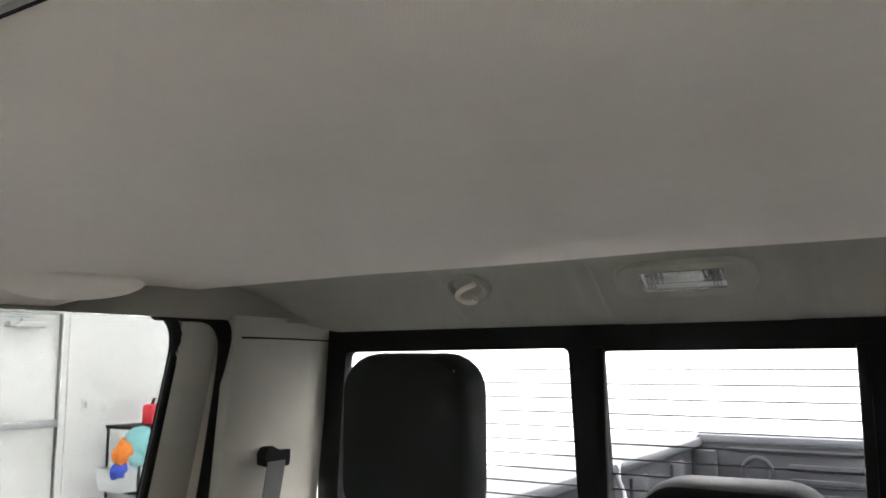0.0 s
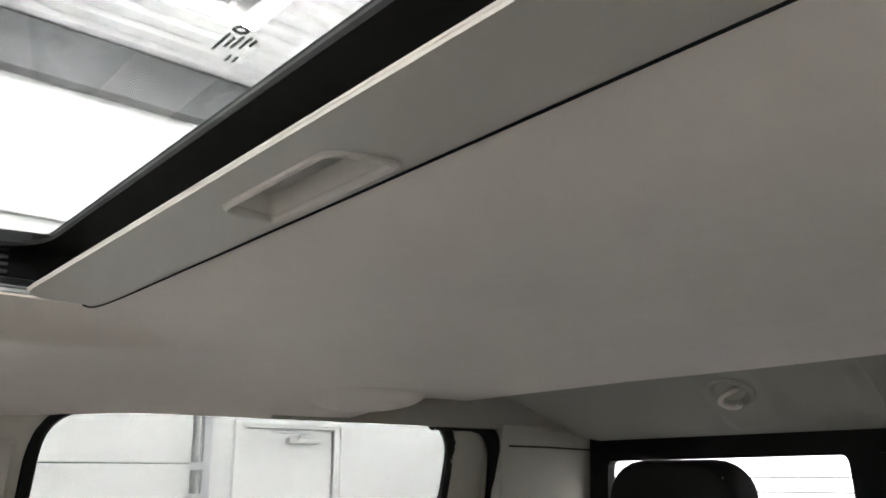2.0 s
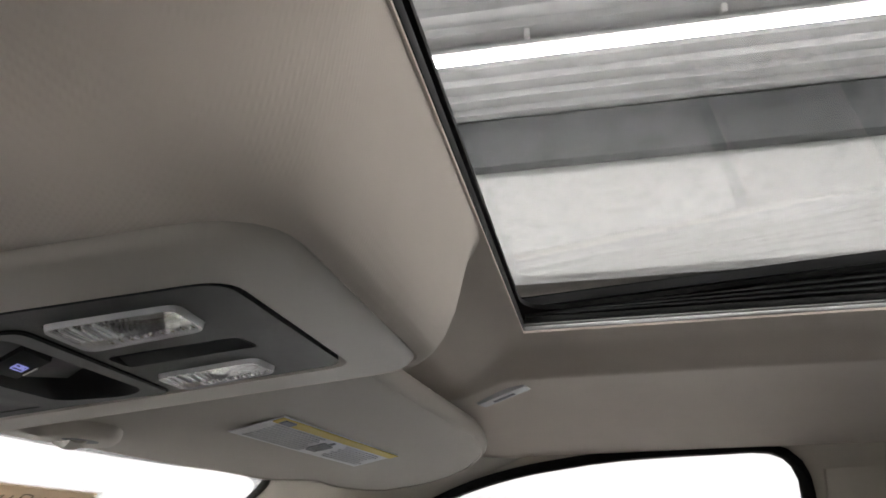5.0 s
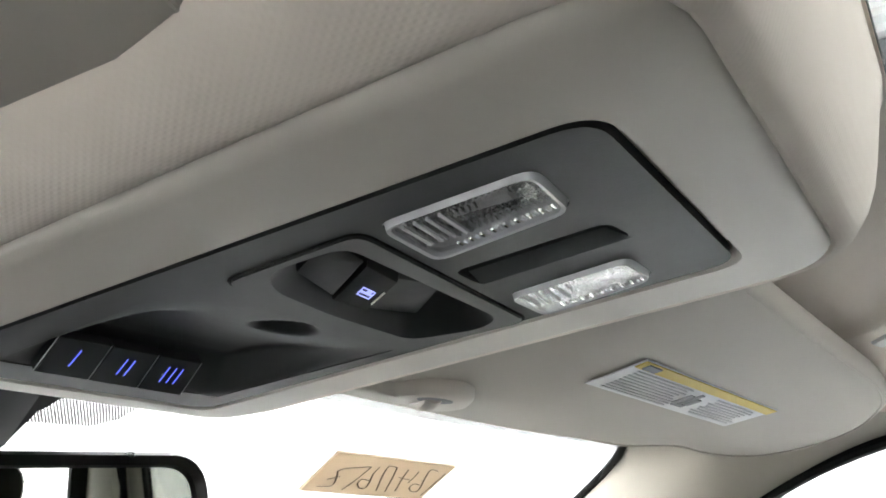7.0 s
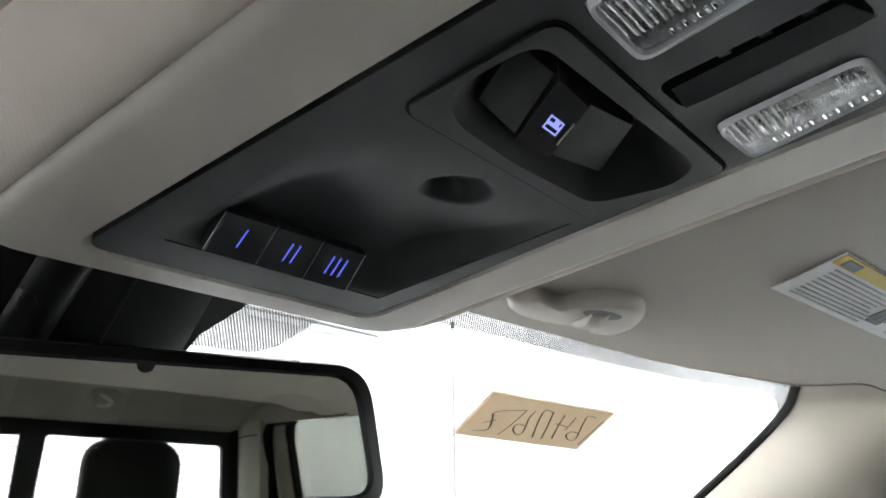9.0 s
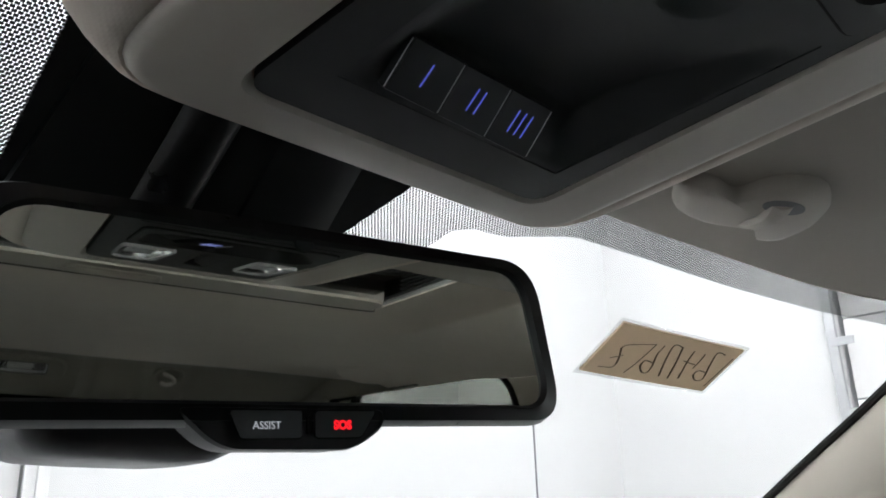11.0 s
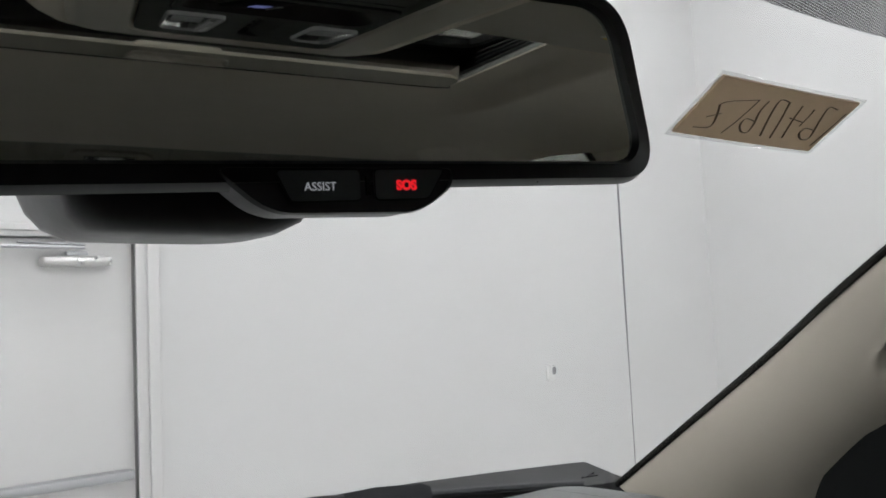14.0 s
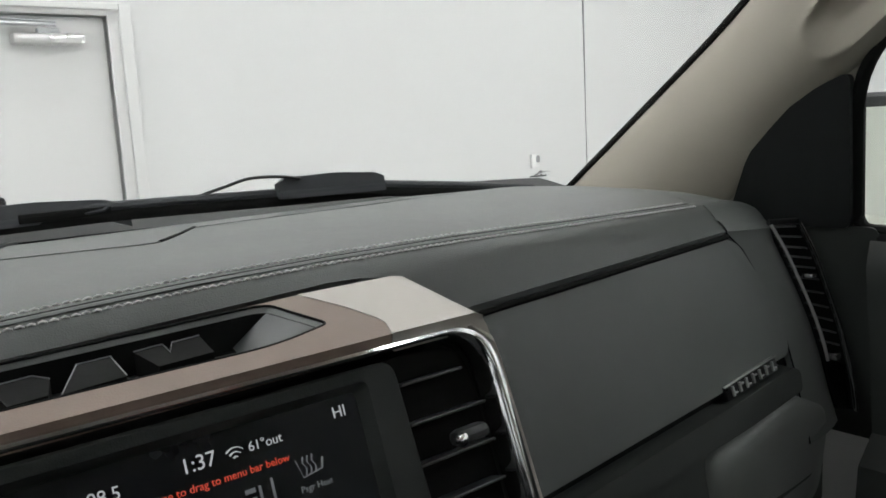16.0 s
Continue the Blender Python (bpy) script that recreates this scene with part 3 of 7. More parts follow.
def headliner():
    ox, y0, y1 = 0.388, -0.245, 0.166
    xs = sorted({round(s * v, 4) for s in (1, -1) for v in [0, 0.06, 0.12, 0.18, 0.24, 0.3, 0.35, ox, 0.394, 0.4, 0.406, 0.412, 0.418, 0.425, 0.432, 0.438, 0.443, 0.448, 0.452, 0.456, 0.460, 0.466, 0.473, 0.485, 0.5, 0.515, 0.527, 0.54, 0.56, 0.575, 0.585, 0.61, 0.63, 0.645, 0.662]})
    ys = [-1.235, -1.21, -1.19, -1.172, -1.16, -1.149, -1.139, -1.13, -1.12, -1.11, -1.1, -1.088, -1.075, -1.06, -1.05, -1.04, -1.033, -1.025, -1.01, -0.98, -0.94, -0.9, -0.85, -0.8, -0.74, -0.68, -0.62, -0.56, -0.5, -0.44, -0.4, -0.36, -0.32, -0.28, y0, -0.2, -0.15, -0.1, -0.05, 0, 0.05, 0.1, 0.14, y1, 0.172, 0.178, 0.184, 0.19, 0.196, 0.202, 0.21, 0.218, 0.226, 0.234, 0.25, 0.27, 0.31, 0.36, 0.41, 0.46, 0.5, 0.53, 0.555]
    def place(x, y):
        # the front edge follows the windscreen's bow
        yy = y
        if y < -0.9:
            c = -1.025 + 0.28 * x * x
            k = (y + 0.9) / (-1.025 + 0.9)
            yy = -0.9 + (c + 0.9) * k if k < 1 else c + (y + 1.025) * (1.235 + c) / 0.21
        if y > 0.3:
            yy = 0.3 + (y - 0.3) * (1 - 0.55 * (abs(x) / 0.66) ** 2)
        return (x, yy, roof_z(x, yy))
    def rim(x, y):
        p = place(x, y)
        return (p[0], p[1] - 0.004, p[2] - 0.0015 + 0.010 * (y < -1.04)) if y < -1.026 else p
    xs = sorted(set(xs + [round((a + b) / 2, 4) for a, b in zip(xs, xs[1:]) if b - a > 0.03]))
    rear = [v for v in ys if v <= -1.025]
    bm = sheet(lambda x, y: (x, place(x, -1.025)[1] - 0.003, place(x, -1.025)[2] + 0.006) if y < -1.03 else place(x, y), xs, [-1.05] + [v for v in ys if v >= -1.025], (0, 0, 0.002), lambda x, y: abs(x) < ox and y0 < y < y1)
    h = part("headliner", bm, FABRIC)
    tagged(h, "light grey cloth headliner with a sunroof opening", "headliner", kind="structure")
    # moulded header panel between the headliner's rear lip and the rear window, its shade put into the darker vinyl
    def behind(x, y):
        p = place(x, min(y, -1.0251))
        return (p[0], p[1] - 0.0008, p[2])
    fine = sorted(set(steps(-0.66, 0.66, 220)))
    h = part("rear_header", sheet(behind, fine, rear, (0, 0, 0.01)), SHADED_OLIVE)
    tagged(h, "warm grey moulded header panel above the rear window, darkened for shade", "header trim", kind="structure")
    # outer skin of the roof, with the sunroof's opening
    outer = rounded([(-0.70, -1.32), (0.70, -1.32), (0.70, 0.44), (-0.70, 0.44)], 0.1)
    hole = rounded([(-0.47, -0.24), (0.47, -0.24), (0.47, 0.22), (-0.47, 0.22)], 0.05)
    bm = plate(outer, [hole], lambda u, v, d: (u, v, 1.905 - 0.06 * (u / 0.7) ** 4 - 0.02 * (v / 1.3) ** 2 + d), 0.008)
    r = part("roof_skin", bm, BODY)
    tagged(r, "white painted steel truck roof", "truck roof", kind="structure")


def front_window(s):
    pts = [(-0.105, 1.275), (-0.105, 1.752), (0.1, 1.748), (0.22, 1.733), (0.32, 1.702), (0.5, 1.6), (0.664, 1.459), (0.683, 1.275)]
    return rounded(pts, [0.02, 0.055, 0.05, 0.05, 0.06, 0.08, 0.05, 0.02], 5)


def rear_side_window(s):
    pts = [(-0.89, 1.275), (-0.892, 1.768), (-0.285, 1.766), (-0.279, 1.275)]
    return rounded(pts, [0.02, 0.062, 0.062, 0.02], 7)


def cab_side(s):
    """Pillars, door frames, windows and door panels of one side; s is 1 for the passenger's side."""
    nm = "right" if s > 0 else "left"
    lay = lambda u, v, d: (s * (cab_x(v) + d), u, v)
    outer = [(-1.10, 1.2), (-1.10, 1.778), (0.16, 1.778), (0.3, 1.735), (0.5, 1.635), (0.70, 1.475), (0.86, 1.3), (0.86, 1.2)]
    t = part("door_frame_" + nm, plate(outer, [front_window(s), rear_side_window(s)], lay, 0.014), TRIM, smooth=False)
    tagged(t, "warm grey plastic window surround and pillar trim", "pillar trim", kind="structure")
    for k, ring in (("front", front_window(s)), ("rear", rear_side_window(s))):
        w = empty("window_" + nm + "_" + k, "closed side window with a black rubber seal", "window")
        w["kind"] = "structure"
        part("pane", plate([(c[0], c[1]) for c in ring], [], lambda u, v, d: (s * (cab_x(v) + 0.0085 + d), u, v), 0.004), DARK_GLASS if k == "rear" else SIDE_GLASS, w, smooth=False)
        cu, cv = sum(c[0] for c in ring) / len(ring), sum(c[1] for c in ring) / len(ring)
        near = [(u - (0.0016 if u > cu else -0.0016), v - (0.0016 if v > cv else -0.0016)) for u, v in ring]
        part("reveal", loft([[(s * (cab_x(v) + d), u, v) for u, v in near] for d in (-0.001, 0.0155)], (False, False)), RUBBER, w)
        part("seal", tube([(s * (cab_x(v) + 0.001), u, v) for u, v in ring], 0.008, 0.0065, 8, closed=True), RUBBER, w)
    # pillar cover seam between the two doors
    p = sheet(lambda y, z: (s * (cab_x(z) - 0.006 - 0.018 * (1 - ((y + 0.192) / 0.075) ** 4)), y, z), steps(-0.262, -0.122, 10), steps(1.0, 1.725, 10), (s * 0.01, 0, 0))
    b = part("pillar_cover_" + nm, p, TRIM)
    tagged(b, "warm grey plastic cover on the door pillar", "pillar trim", kind="structure")
    # weatherstrip round the rear door's opening
    ws = smooth_line([(s * 0.662, -0.84, 1.7665), (s * 0.660, -0.90, 1.7660), (s * 0.656, -0.940, 1.7585), (s * 0.653, -0.959, 1.737), (s * 0.660, -0.968, 1.70), (s * 0.684, -0.977, 1.61), (s * 0.712, -0.986, 1.51), (s * 0.75, -0.993, 1.35), (s * 0.775, -0.996, 1.2)], 6)
    b = part("weatherstrip_" + nm, tube(ws, 0.0125, 0.0125, 10, up=(0, 1, 0.2)), RUBBER)
    tagged(b, "black rubber door weatherstrip", "door seal", kind="structure")
    # trim strip over the rear door's frame, darker to draw the shade behind its window
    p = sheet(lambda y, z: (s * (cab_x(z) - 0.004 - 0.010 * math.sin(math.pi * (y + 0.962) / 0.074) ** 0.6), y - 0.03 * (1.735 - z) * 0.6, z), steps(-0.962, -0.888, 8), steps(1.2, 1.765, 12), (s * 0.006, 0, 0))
    b = part("rear_door_shade_trim_" + nm, p, SHADED_OLIVE)
    tagged(b, "rear door frame trim darkened to olive grey for shade", "pillar trim", kind="structure")
    # quarter trim beside the rear window
    def q(u, v):
        y = -0.962 - 0.285 * u
        z = 1.765 - 0.77 * v
        x = 0.632 + 0.047 * u + 0.08 * v - 0.012 * math.sin(math.pi * min(u * 1.4, 1)) + (0.006 if u > 0.86 else 0)
        return (s * x, y, z)
    b = part("quarter_trim_" + nm, sheet(q, steps(0, 1, 16), steps(0, 1, 14), (s * 0.02, 0, 0)), SHADED_OLIVE)
    tagged(b, "olive grey plastic rear pillar trim with a seat belt slot", "pillar trim", kind="structure")
    part("seam", tube([Vector(q(u, 0.042)) - Vector((s * 0.001, 0, 0)) for u in steps(0.05, 0.97, 12)], 0.0016, 0.0016, 6), RUBBER, b)
    # upright of the header beside the rear lip
    def upright(y, v):
        return (s * (0.661 - 0.022 * v), y, (roof_z(0.66, max(y, -0.90)) + 0.012) * (1 - v) + 1.7585 * v)
    b = part("side_header_" + nm, sheet(upright, steps(-0.56, -1.24, 20), steps(0, 1, 6), (s * 0.008, 0, 0)), SHADED_OLIVE)
    tagged(b, "olive grey header trim above the rear pillar, darkened for shade", "header trim", kind="structure")
    # windscreen pillar
    ed = [(0.786, 1.116, 1.305), (0.771, 0.986, 1.398), (0.752, 0.845, 1.498), (0.731, 0.758, 1.561), (0.712, 0.673, 1.619), (0.6985, 0.570, 1.688), (0.685, 0.517, 1.726), (0.662, 0.496, 1.744), (0.60, 0.45, 1.772)]
    sw = [(0.792, 0.85, 1.29), (0.776, 0.792, 1.352), (0.758, 0.722, 1.418), (0.741, 0.63, 1.48), (0.722, 0.53, 1.565), (0.70, 0.40, 1.655), (0.685, 0.31, 1.703), (0.674, 0.25, 1.730), (0.664, 0.2, 1.748)]
    ed = [(a + 0.005, b, c) for a, b, c in ed]
    ed, sw = smooth_line(ed, 22), smooth_line(sw, 22)
    n = len(ed)
    def pillar(i, v):
        a, b = ed[int(i)], sw[int(i)]
        p = a.lerp(b, v)
        k = math.sin(math.pi * min(max(v, 0), 1) ** 0.85) ** 0.8
        p = p + Vector((-0.034, -0.022, -0.008)) * k
        # recessed grip along the pillar
        e1 = (p.y - 0.635) * -0.78 + (p.z - 1.527) * 0.63
        e2 = (p.y - 0.635) * 0.63 + (p.z - 1.527) * 0.78 - 0.004
        r = (abs(e1 / 0.078) ** 3 + abs(e2 / 0.027) ** 3) ** (1 / 3)
        p += Vector((0.016, 0.011, 0.006)) * ease((1.0 - r) / 0.55) - Vector((0.003, 0.002, 0.0)) * math.exp(-((r - 1.08) / 0.09) ** 2)
        return (s * p.x, p.y, p.z)
    b = part("windscreen_pillar_" + nm, sheet(pillar, list(range(n)), steps(0, 1, 48), (s * 0.02, 0.012, 0.0)), TRIM)
    tagged(b, "warm grey plastic windscreen pillar trim with a recessed grip", "pillar trim", kind="structure")
    b = part("windscreen_seal_" + nm, tube([(s * (p.x + 0.001), p.y + 0.0045, p.z + 0.002) for p in ed[::6]], 0.0048, 0.0048, 8), RUBBER)
    tagged(b, "black windscreen edge seal", "seal", kind="structure")
    # dark front end of the door below the sail
    end = rounded([(0.655, 1.0), (0.86, 1.0), (0.85, 1.279), (0.655, 1.279)], 0.012)
    b = part("door_end_" + nm, plate(end, [], lambda u, v, d: (s * (cab_x(v) - 0.008 + d), u, v), 0.007), DASH_LOW)
    tagged(b, "dark door trim beside the dash end", "door trim", kind="structure")
    # black sail panel where the outside mirror is fixed
    sail = [(0.684, 1.276), (0.668, 1.452), (0.705, 1.437), (0.745, 1.413), (0.782, 1.383), (0.803, 1.353), (0.824, 1.31), (0.84, 1.276)]
    b = part("sail_panel_" + nm, plate(rounded(sail, 0.012), [], lambda u, v, d: (s * (cab_x(v) - 0.012 + d), u, v), 0.011), BLACK)
    tagged(b, "black plastic mirror sail panel", "door trim", kind="structure")


def door_panel(s):
    e = empty("door_panel", "dark padded front door panel with a window sill" if s > 0 else "dark padded driver door panel", "door panel")
    e["kind"] = "structure"
    prof = [(0.80, 1.272), (0.79, 1.262), (0.782, 1.235), (0.786, 1.2), (0.80, 1.12), (0.81, 1.03), (0.775, 1.0), (0.77, 0.96), (0.80, 0.92), (0.81, 0.7)]
    def lay(y, i):
        x, z = prof[int(i)]
        return (s * x, y, z)
    part("panel", sheet(lay, steps(-0.18, 0.665, 12), list(range(len(prof))), (s * 0.05, 0, 0)), DASH_LOW, e)
    part("sill", boxed(min(s * 0.79, s * 0.86), -0.18, 1.258, max(s * 0.79, s * 0.86), 0.665, 1.279, 0.008), BLACK, e)
    part("sill_cap", boxed(min(s * 0.824, s * 0.87), 0.70, 1.20, max(s * 0.824, s * 0.87), 0.735, 1.274, 0.012), BLACK_SATIN, e)
    e2 = empty("rear_door_panel", "dark rear door panel", "door panel")
    e2["kind"] = "structure"
    part("panel", sheet(lay, steps(-1.05, -0.2, 8), list(range(len(prof))), (s * 0.05, 0, 0)), DASH_LOW, e2)
    b = part("body_side", boxed(min(s * 0.9, s * 0.98), -1.3, 0.55, max(s * 0.9, s * 0.98), 1.2, 1.235, 0.03), BODY)
    tagged(b, "white painted truck body side below the windows", "truck body", kind="structure")


def rear_window():
    e = empty("window_rear", "black framed rear window in three panes", "window")
    e["kind"] = "structure"
    yy = lambda v: -1.24 + (1.71 - v) * -0.06
    lay = lambda u, v, d: (u, yy(v) - d, v)
    outer = rounded([(-0.73, 1.0), (0.73, 1.0), (0.715, 1.80), (-0.715, 1.80)], 0.02)
    c = rounded([(-0.165, 1.27), (0.165, 1.27), (0.172, 1.709), (-0.172, 1.709)], 0.006)
    holes = [c]
    for s in (1, -1):
        holes.append(rounded([(s * 0.215, 1.27), (s * 0.672, 1.27), (s * 0.676, 1.47), (s * 0.648, 1.712), (s * 0.223, 1.714)], 0.012))
    part("window_frame", plate(outer, holes, lay, 0.02), RUBBER, e, "black window frame", smooth=False)
    # raised lip of the sliding middle pane
    for a, b in ((0.166, 0.180), (-0.180, -0.166)):
        part("guide", boxed(a, -1.248, 1.27, b, -1.236, 1.716, 0.003), RUBBER, e)
    for h in holes:
        p = part("pane", plate(h, [], lambda u, v, d: (u, yy(v) - 0.010 - d, v), 0.004), REAR_GLASS, e, smooth=False)
        x0, x1 = min(q[0] for q in h), max(q[0] for q in h)
        z = 1.683
        while z > 1.29:
            part("heating_wire", boxed(x0 + (0.002 if x0 < -0.2 else 0.004), yy(z) - 0.0092, z - 0.0011, x1 - (0.03 if x1 > 0.2 else 0.004), yy(z) - 0.0082, z + 0.0011), BLACK, p, smooth=False)
            z -= 0.0215
    b = part("rear_body_panel", boxed(-0.9, -1.34, 0.5, 0.9, -1.275, 1.26, 0.01), BODY)
    tagged(b, "white painted rear panel of the cab", "truck body", kind="structure")
    b = part("rear_shelf_trim", boxed(-0.72, -1.262, 1.0, 0.72, -1.225, 1.265, 0.01), BLACK)
    tagged(b, "black trim under the rear window", "trim", kind="structure")


def windscreen():
    e = empty("windscreen", "clear laminated windscreen with a dotted black border", "windscreen")
    e["kind"] = "structure"
    half = lambda z: 0.775 - (z - 1.305) * 0.22
    def lay(u, v):
        z = 1.285 + v * (1.775 - 1.285)
        x = u * (half(z) + 0.012)
        return (x, ws_y(x, z), z)
    part("pane", sheet(lay, steps(-1, 1, 40), steps(0, 1, 16), (0, 0.004, 0.003)), GLASS, e)
    return e


headliner()
for s in (1, -1):
    cab_side(s)
    door_panel(s)
rear_window()
SCREEN_PANE = windscreen()
b = part("cab_floor", boxed(-0.9, -1.3, 0.6, 0.9, 1.3, 0.66, 0.01), DASH_LOW)
tagged(b, "dark carpeted cab floor", "floor", kind="structure")
b = part("firewall", boxed(-0.88, 1.27, 0.6, 0.88, 1.33, 1.25, 0.01), BLACK)
tagged(b, "black bulkhead below the windscreen", "bulkhead", kind="structure")


# ---- things on the ceiling ----
def sunroof():
    e = empty("sunroof", "closed tinted glass sunroof with its shade slid back", "sunroof")
    # glass in its black seal
    gx, g0, g1 = 0.455, -0.205, 0.20
    ring = rounded([(-gx, g0), (gx, g0), (gx, g1), (-gx, g1)], 0.035, 6)
    zz = lambda u, v=-0.18: 1.892 - 0.012 * (u / 0.45) ** 2 - 0.063 * (v + 0.2)
    g = part("pane", plate(ring, [], lambda u, v, d: (u, v, zz(u, v) + d), 0.004), ROOF_GLASS, e, "dusty grey tinted glass", smooth=False)
    big = rounded([(-0.49, -0.245), (0.49, -0.245), (0.49, 0.235), (-0.49, 0.235)], 0.05, 6)
    part("glass_seal", plate(big, [ring], lambda u, v, d: (u, v, zz(u, v) - 0.012 + d), 0.014), BLACK, e)
    # maker's print on the glass: small bars only
    for x, y, w in ((0.030, -0.176, 0.019), (0.028, -0.1795, 0.011), (0.026, -0.1825, 0.014), (0.024, -0.186, 0.013), (0.022, -0.189, 0.007), (0.043, -0.186, 0.007), (0.042, -0.1895, 0.006)):
        part("glass_print", boxed(x - w / 2, y - 0.0006, zz(x) - 0.0012, x + w / 2, y + 0.0006, zz(x) - 0.0004), BLACK, g, smooth=False)
    part("glass_print", tube([(0.014 + 0.003 * math.cos(a), -0.1785 + 0.003 * math.sin(a), zz(0.01) - 0.001) for a in steps(0, 2 * math.pi, 14)[:-1]], 0.0011, 0.0005, 6, closed=True), BLACK, g)
    # guide rails down both sides of the opening
    for s in (1, -1):
        def rail(y0, y1, x0, x1, z0, z1, name, mt, lb="", bv=0.002):
            part(name, boxed(min(s * x0, s * x1), y0, z0, max(s * x0, s * x1), y1, z1, bv), mt, e, lb)
        part("guide_wall", loft([[(s * x, y, z) for x, z in ((0.402, 1.826), (0.43, 1.826), (0.43, zt), (0.402, zt))] for y, zt in ((-0.235, 1.884), (0.172, 1.860))]), RUBBER, e)
        rail(-0.235, 0.17, 0.3880, 0.402, 1.8270, 1.8305, "chrome_rail", BRIGHT_TRIM, "bright aluminium guide rail", 0.001)
        rail(-0.235, 0.17, 0.3895, 0.402, 1.8319, 1.8333, "chrome_rail", BRIGHT_TRIM, "bright aluminium guide rail", 0.0008)
        rail(-0.215, 0.165, 0.392, 0.402, 1.8348, 1.8398, "guide_bar", BLACK, "", 0.0015)
        for za, zb, xo in ((1.8425, 1.8455, 0.3955), (1.8440, 1.8515, 0.396), (1.8455, 1.8575, 0.3965), (1.8470, 1.8635, 0.397)):
            part("guide_lip", loft([[(s * x, y, z + dz) for x, dz in ((xo, -0.0008), (xo, 0.0008), (0.403, 0.0012), (0.403, -0.0012))] for y, z in ((0.165, za), (0.0, (za + zb) / 2 - 0.0005), (-0.175, zb))]), PANEL_BLACK, e)
        part("guide_band", loft([[(s * x, y, z) for x, z in ((0.3955, z0), (0.3955, z1), (0.404, z1), (0.404, z0))] for y, z0, z1 in ((0.168, 1.8495, 1.8570), (0.0, 1.8595, 1.8675), (-0.19, 1.8695, 1.879))]), BLACK, e)
    inner = rounded([(-0.395, -0.198), (0.395, -0.198), (0.395, 0.166), (-0.395, 0.166)], 0.045, 8)
    part("corner_seal", plate([(-0.404, -0.24), (0.404, -0.24), (0.404, 0.19), (-0.404, 0.19)], [inner], lambda u, v, d: (u, v, zz(u, v) - 0.0165 + d), 0.004), RUBBER, e)
    # front edge
    part("front_seal", boxed(-0.402, 0.186, 1.83, 0.402, 0.212, 1.866, 0.003), RUBBER, e)
    part("front_gutter", boxed(-0.402, 0.168, 1.832, 0.402, 0.187, 1.84, 0.002), RUBBER, e)
    part("front_lip", boxed(-0.388, 0.1655, 1.8268, 0.388, 0.170, 1.836, 0.001), RUBBER, e)
    part("wind_deflector", boxed(-0.385, 0.182, 1.848, 0.385, 0.1865, 1.866, 0.0015), BLACK_SATIN, e)
    part("rear_wall", boxed(-0.402, -0.262, 1.852, 0.402, -0.232, 1.884, 0.003), BLACK, e)
    # slid-back shade with a recessed pull
    hole = rounded([(-0.032, -0.2395), (0.085, -0.2395), (0.079, -0.206), (-0.024, -0.206)], 0.007, 4)
    sh = part("shade", plate(rounded([(-0.386, -0.33), (0.386, -0.33), (0.386, -0.184), (-0.386, -0.184)], [0.004, 0.004, 0.034, 0.034], 6), [hole], lambda u, v, d: (u, v, 1.824 + d), 0.004), TRIM_SMOOTH, e, "grey sliding sun shade")
    part("shade_edge", tube([(x, -0.1855, 1.8265) for x in steps(-0.365, 0.365, 24)], 0.0018, 0.0018, 8), TRIM_SMOOTH, sh)
    part("pull_rim", tube([(u, v, 1.8245) for u, v in hole], 0.0025, 0.003, 8, closed=True), TRIM_SMOOTH, sh, "raised rim of the finger pull")
    inner = [(0.026 + (u - 0.026) * 0.9, -0.223 + (v + 0.223) * 0.75) for u, v in hole]
    part("pull_cup", loft([[(u, v, 1.826) for u, v in hole], [(u, v, 1.838) for u, v in inner]], (False, True)), TRIM_SMOOTH, sh)
    # thin black tube that draws the shadow in the gap behind the sun shade
    part("gap_shadow_line", tube(smooth_line([(-0.386, -0.232, 1.8235), (-0.37, -0.2435, 1.8225), (-0.2, -0.2455, 1.8225), (0.2, -0.2455, 1.8225), (0.37, -0.2435, 1.8225), (0.386, -0.232, 1.8235)], 8), 0.0006, 0.0008, 6), RUBBER, e, "dark line for the shadow in the gap")


PANEL_Z = lambda y: 1.7355 - 0.082 * (y - 0.22)   # lower face of the overhead console
def panel_half(y):
    return 0.064 + (y - 0.22) / 0.29 * 0.012


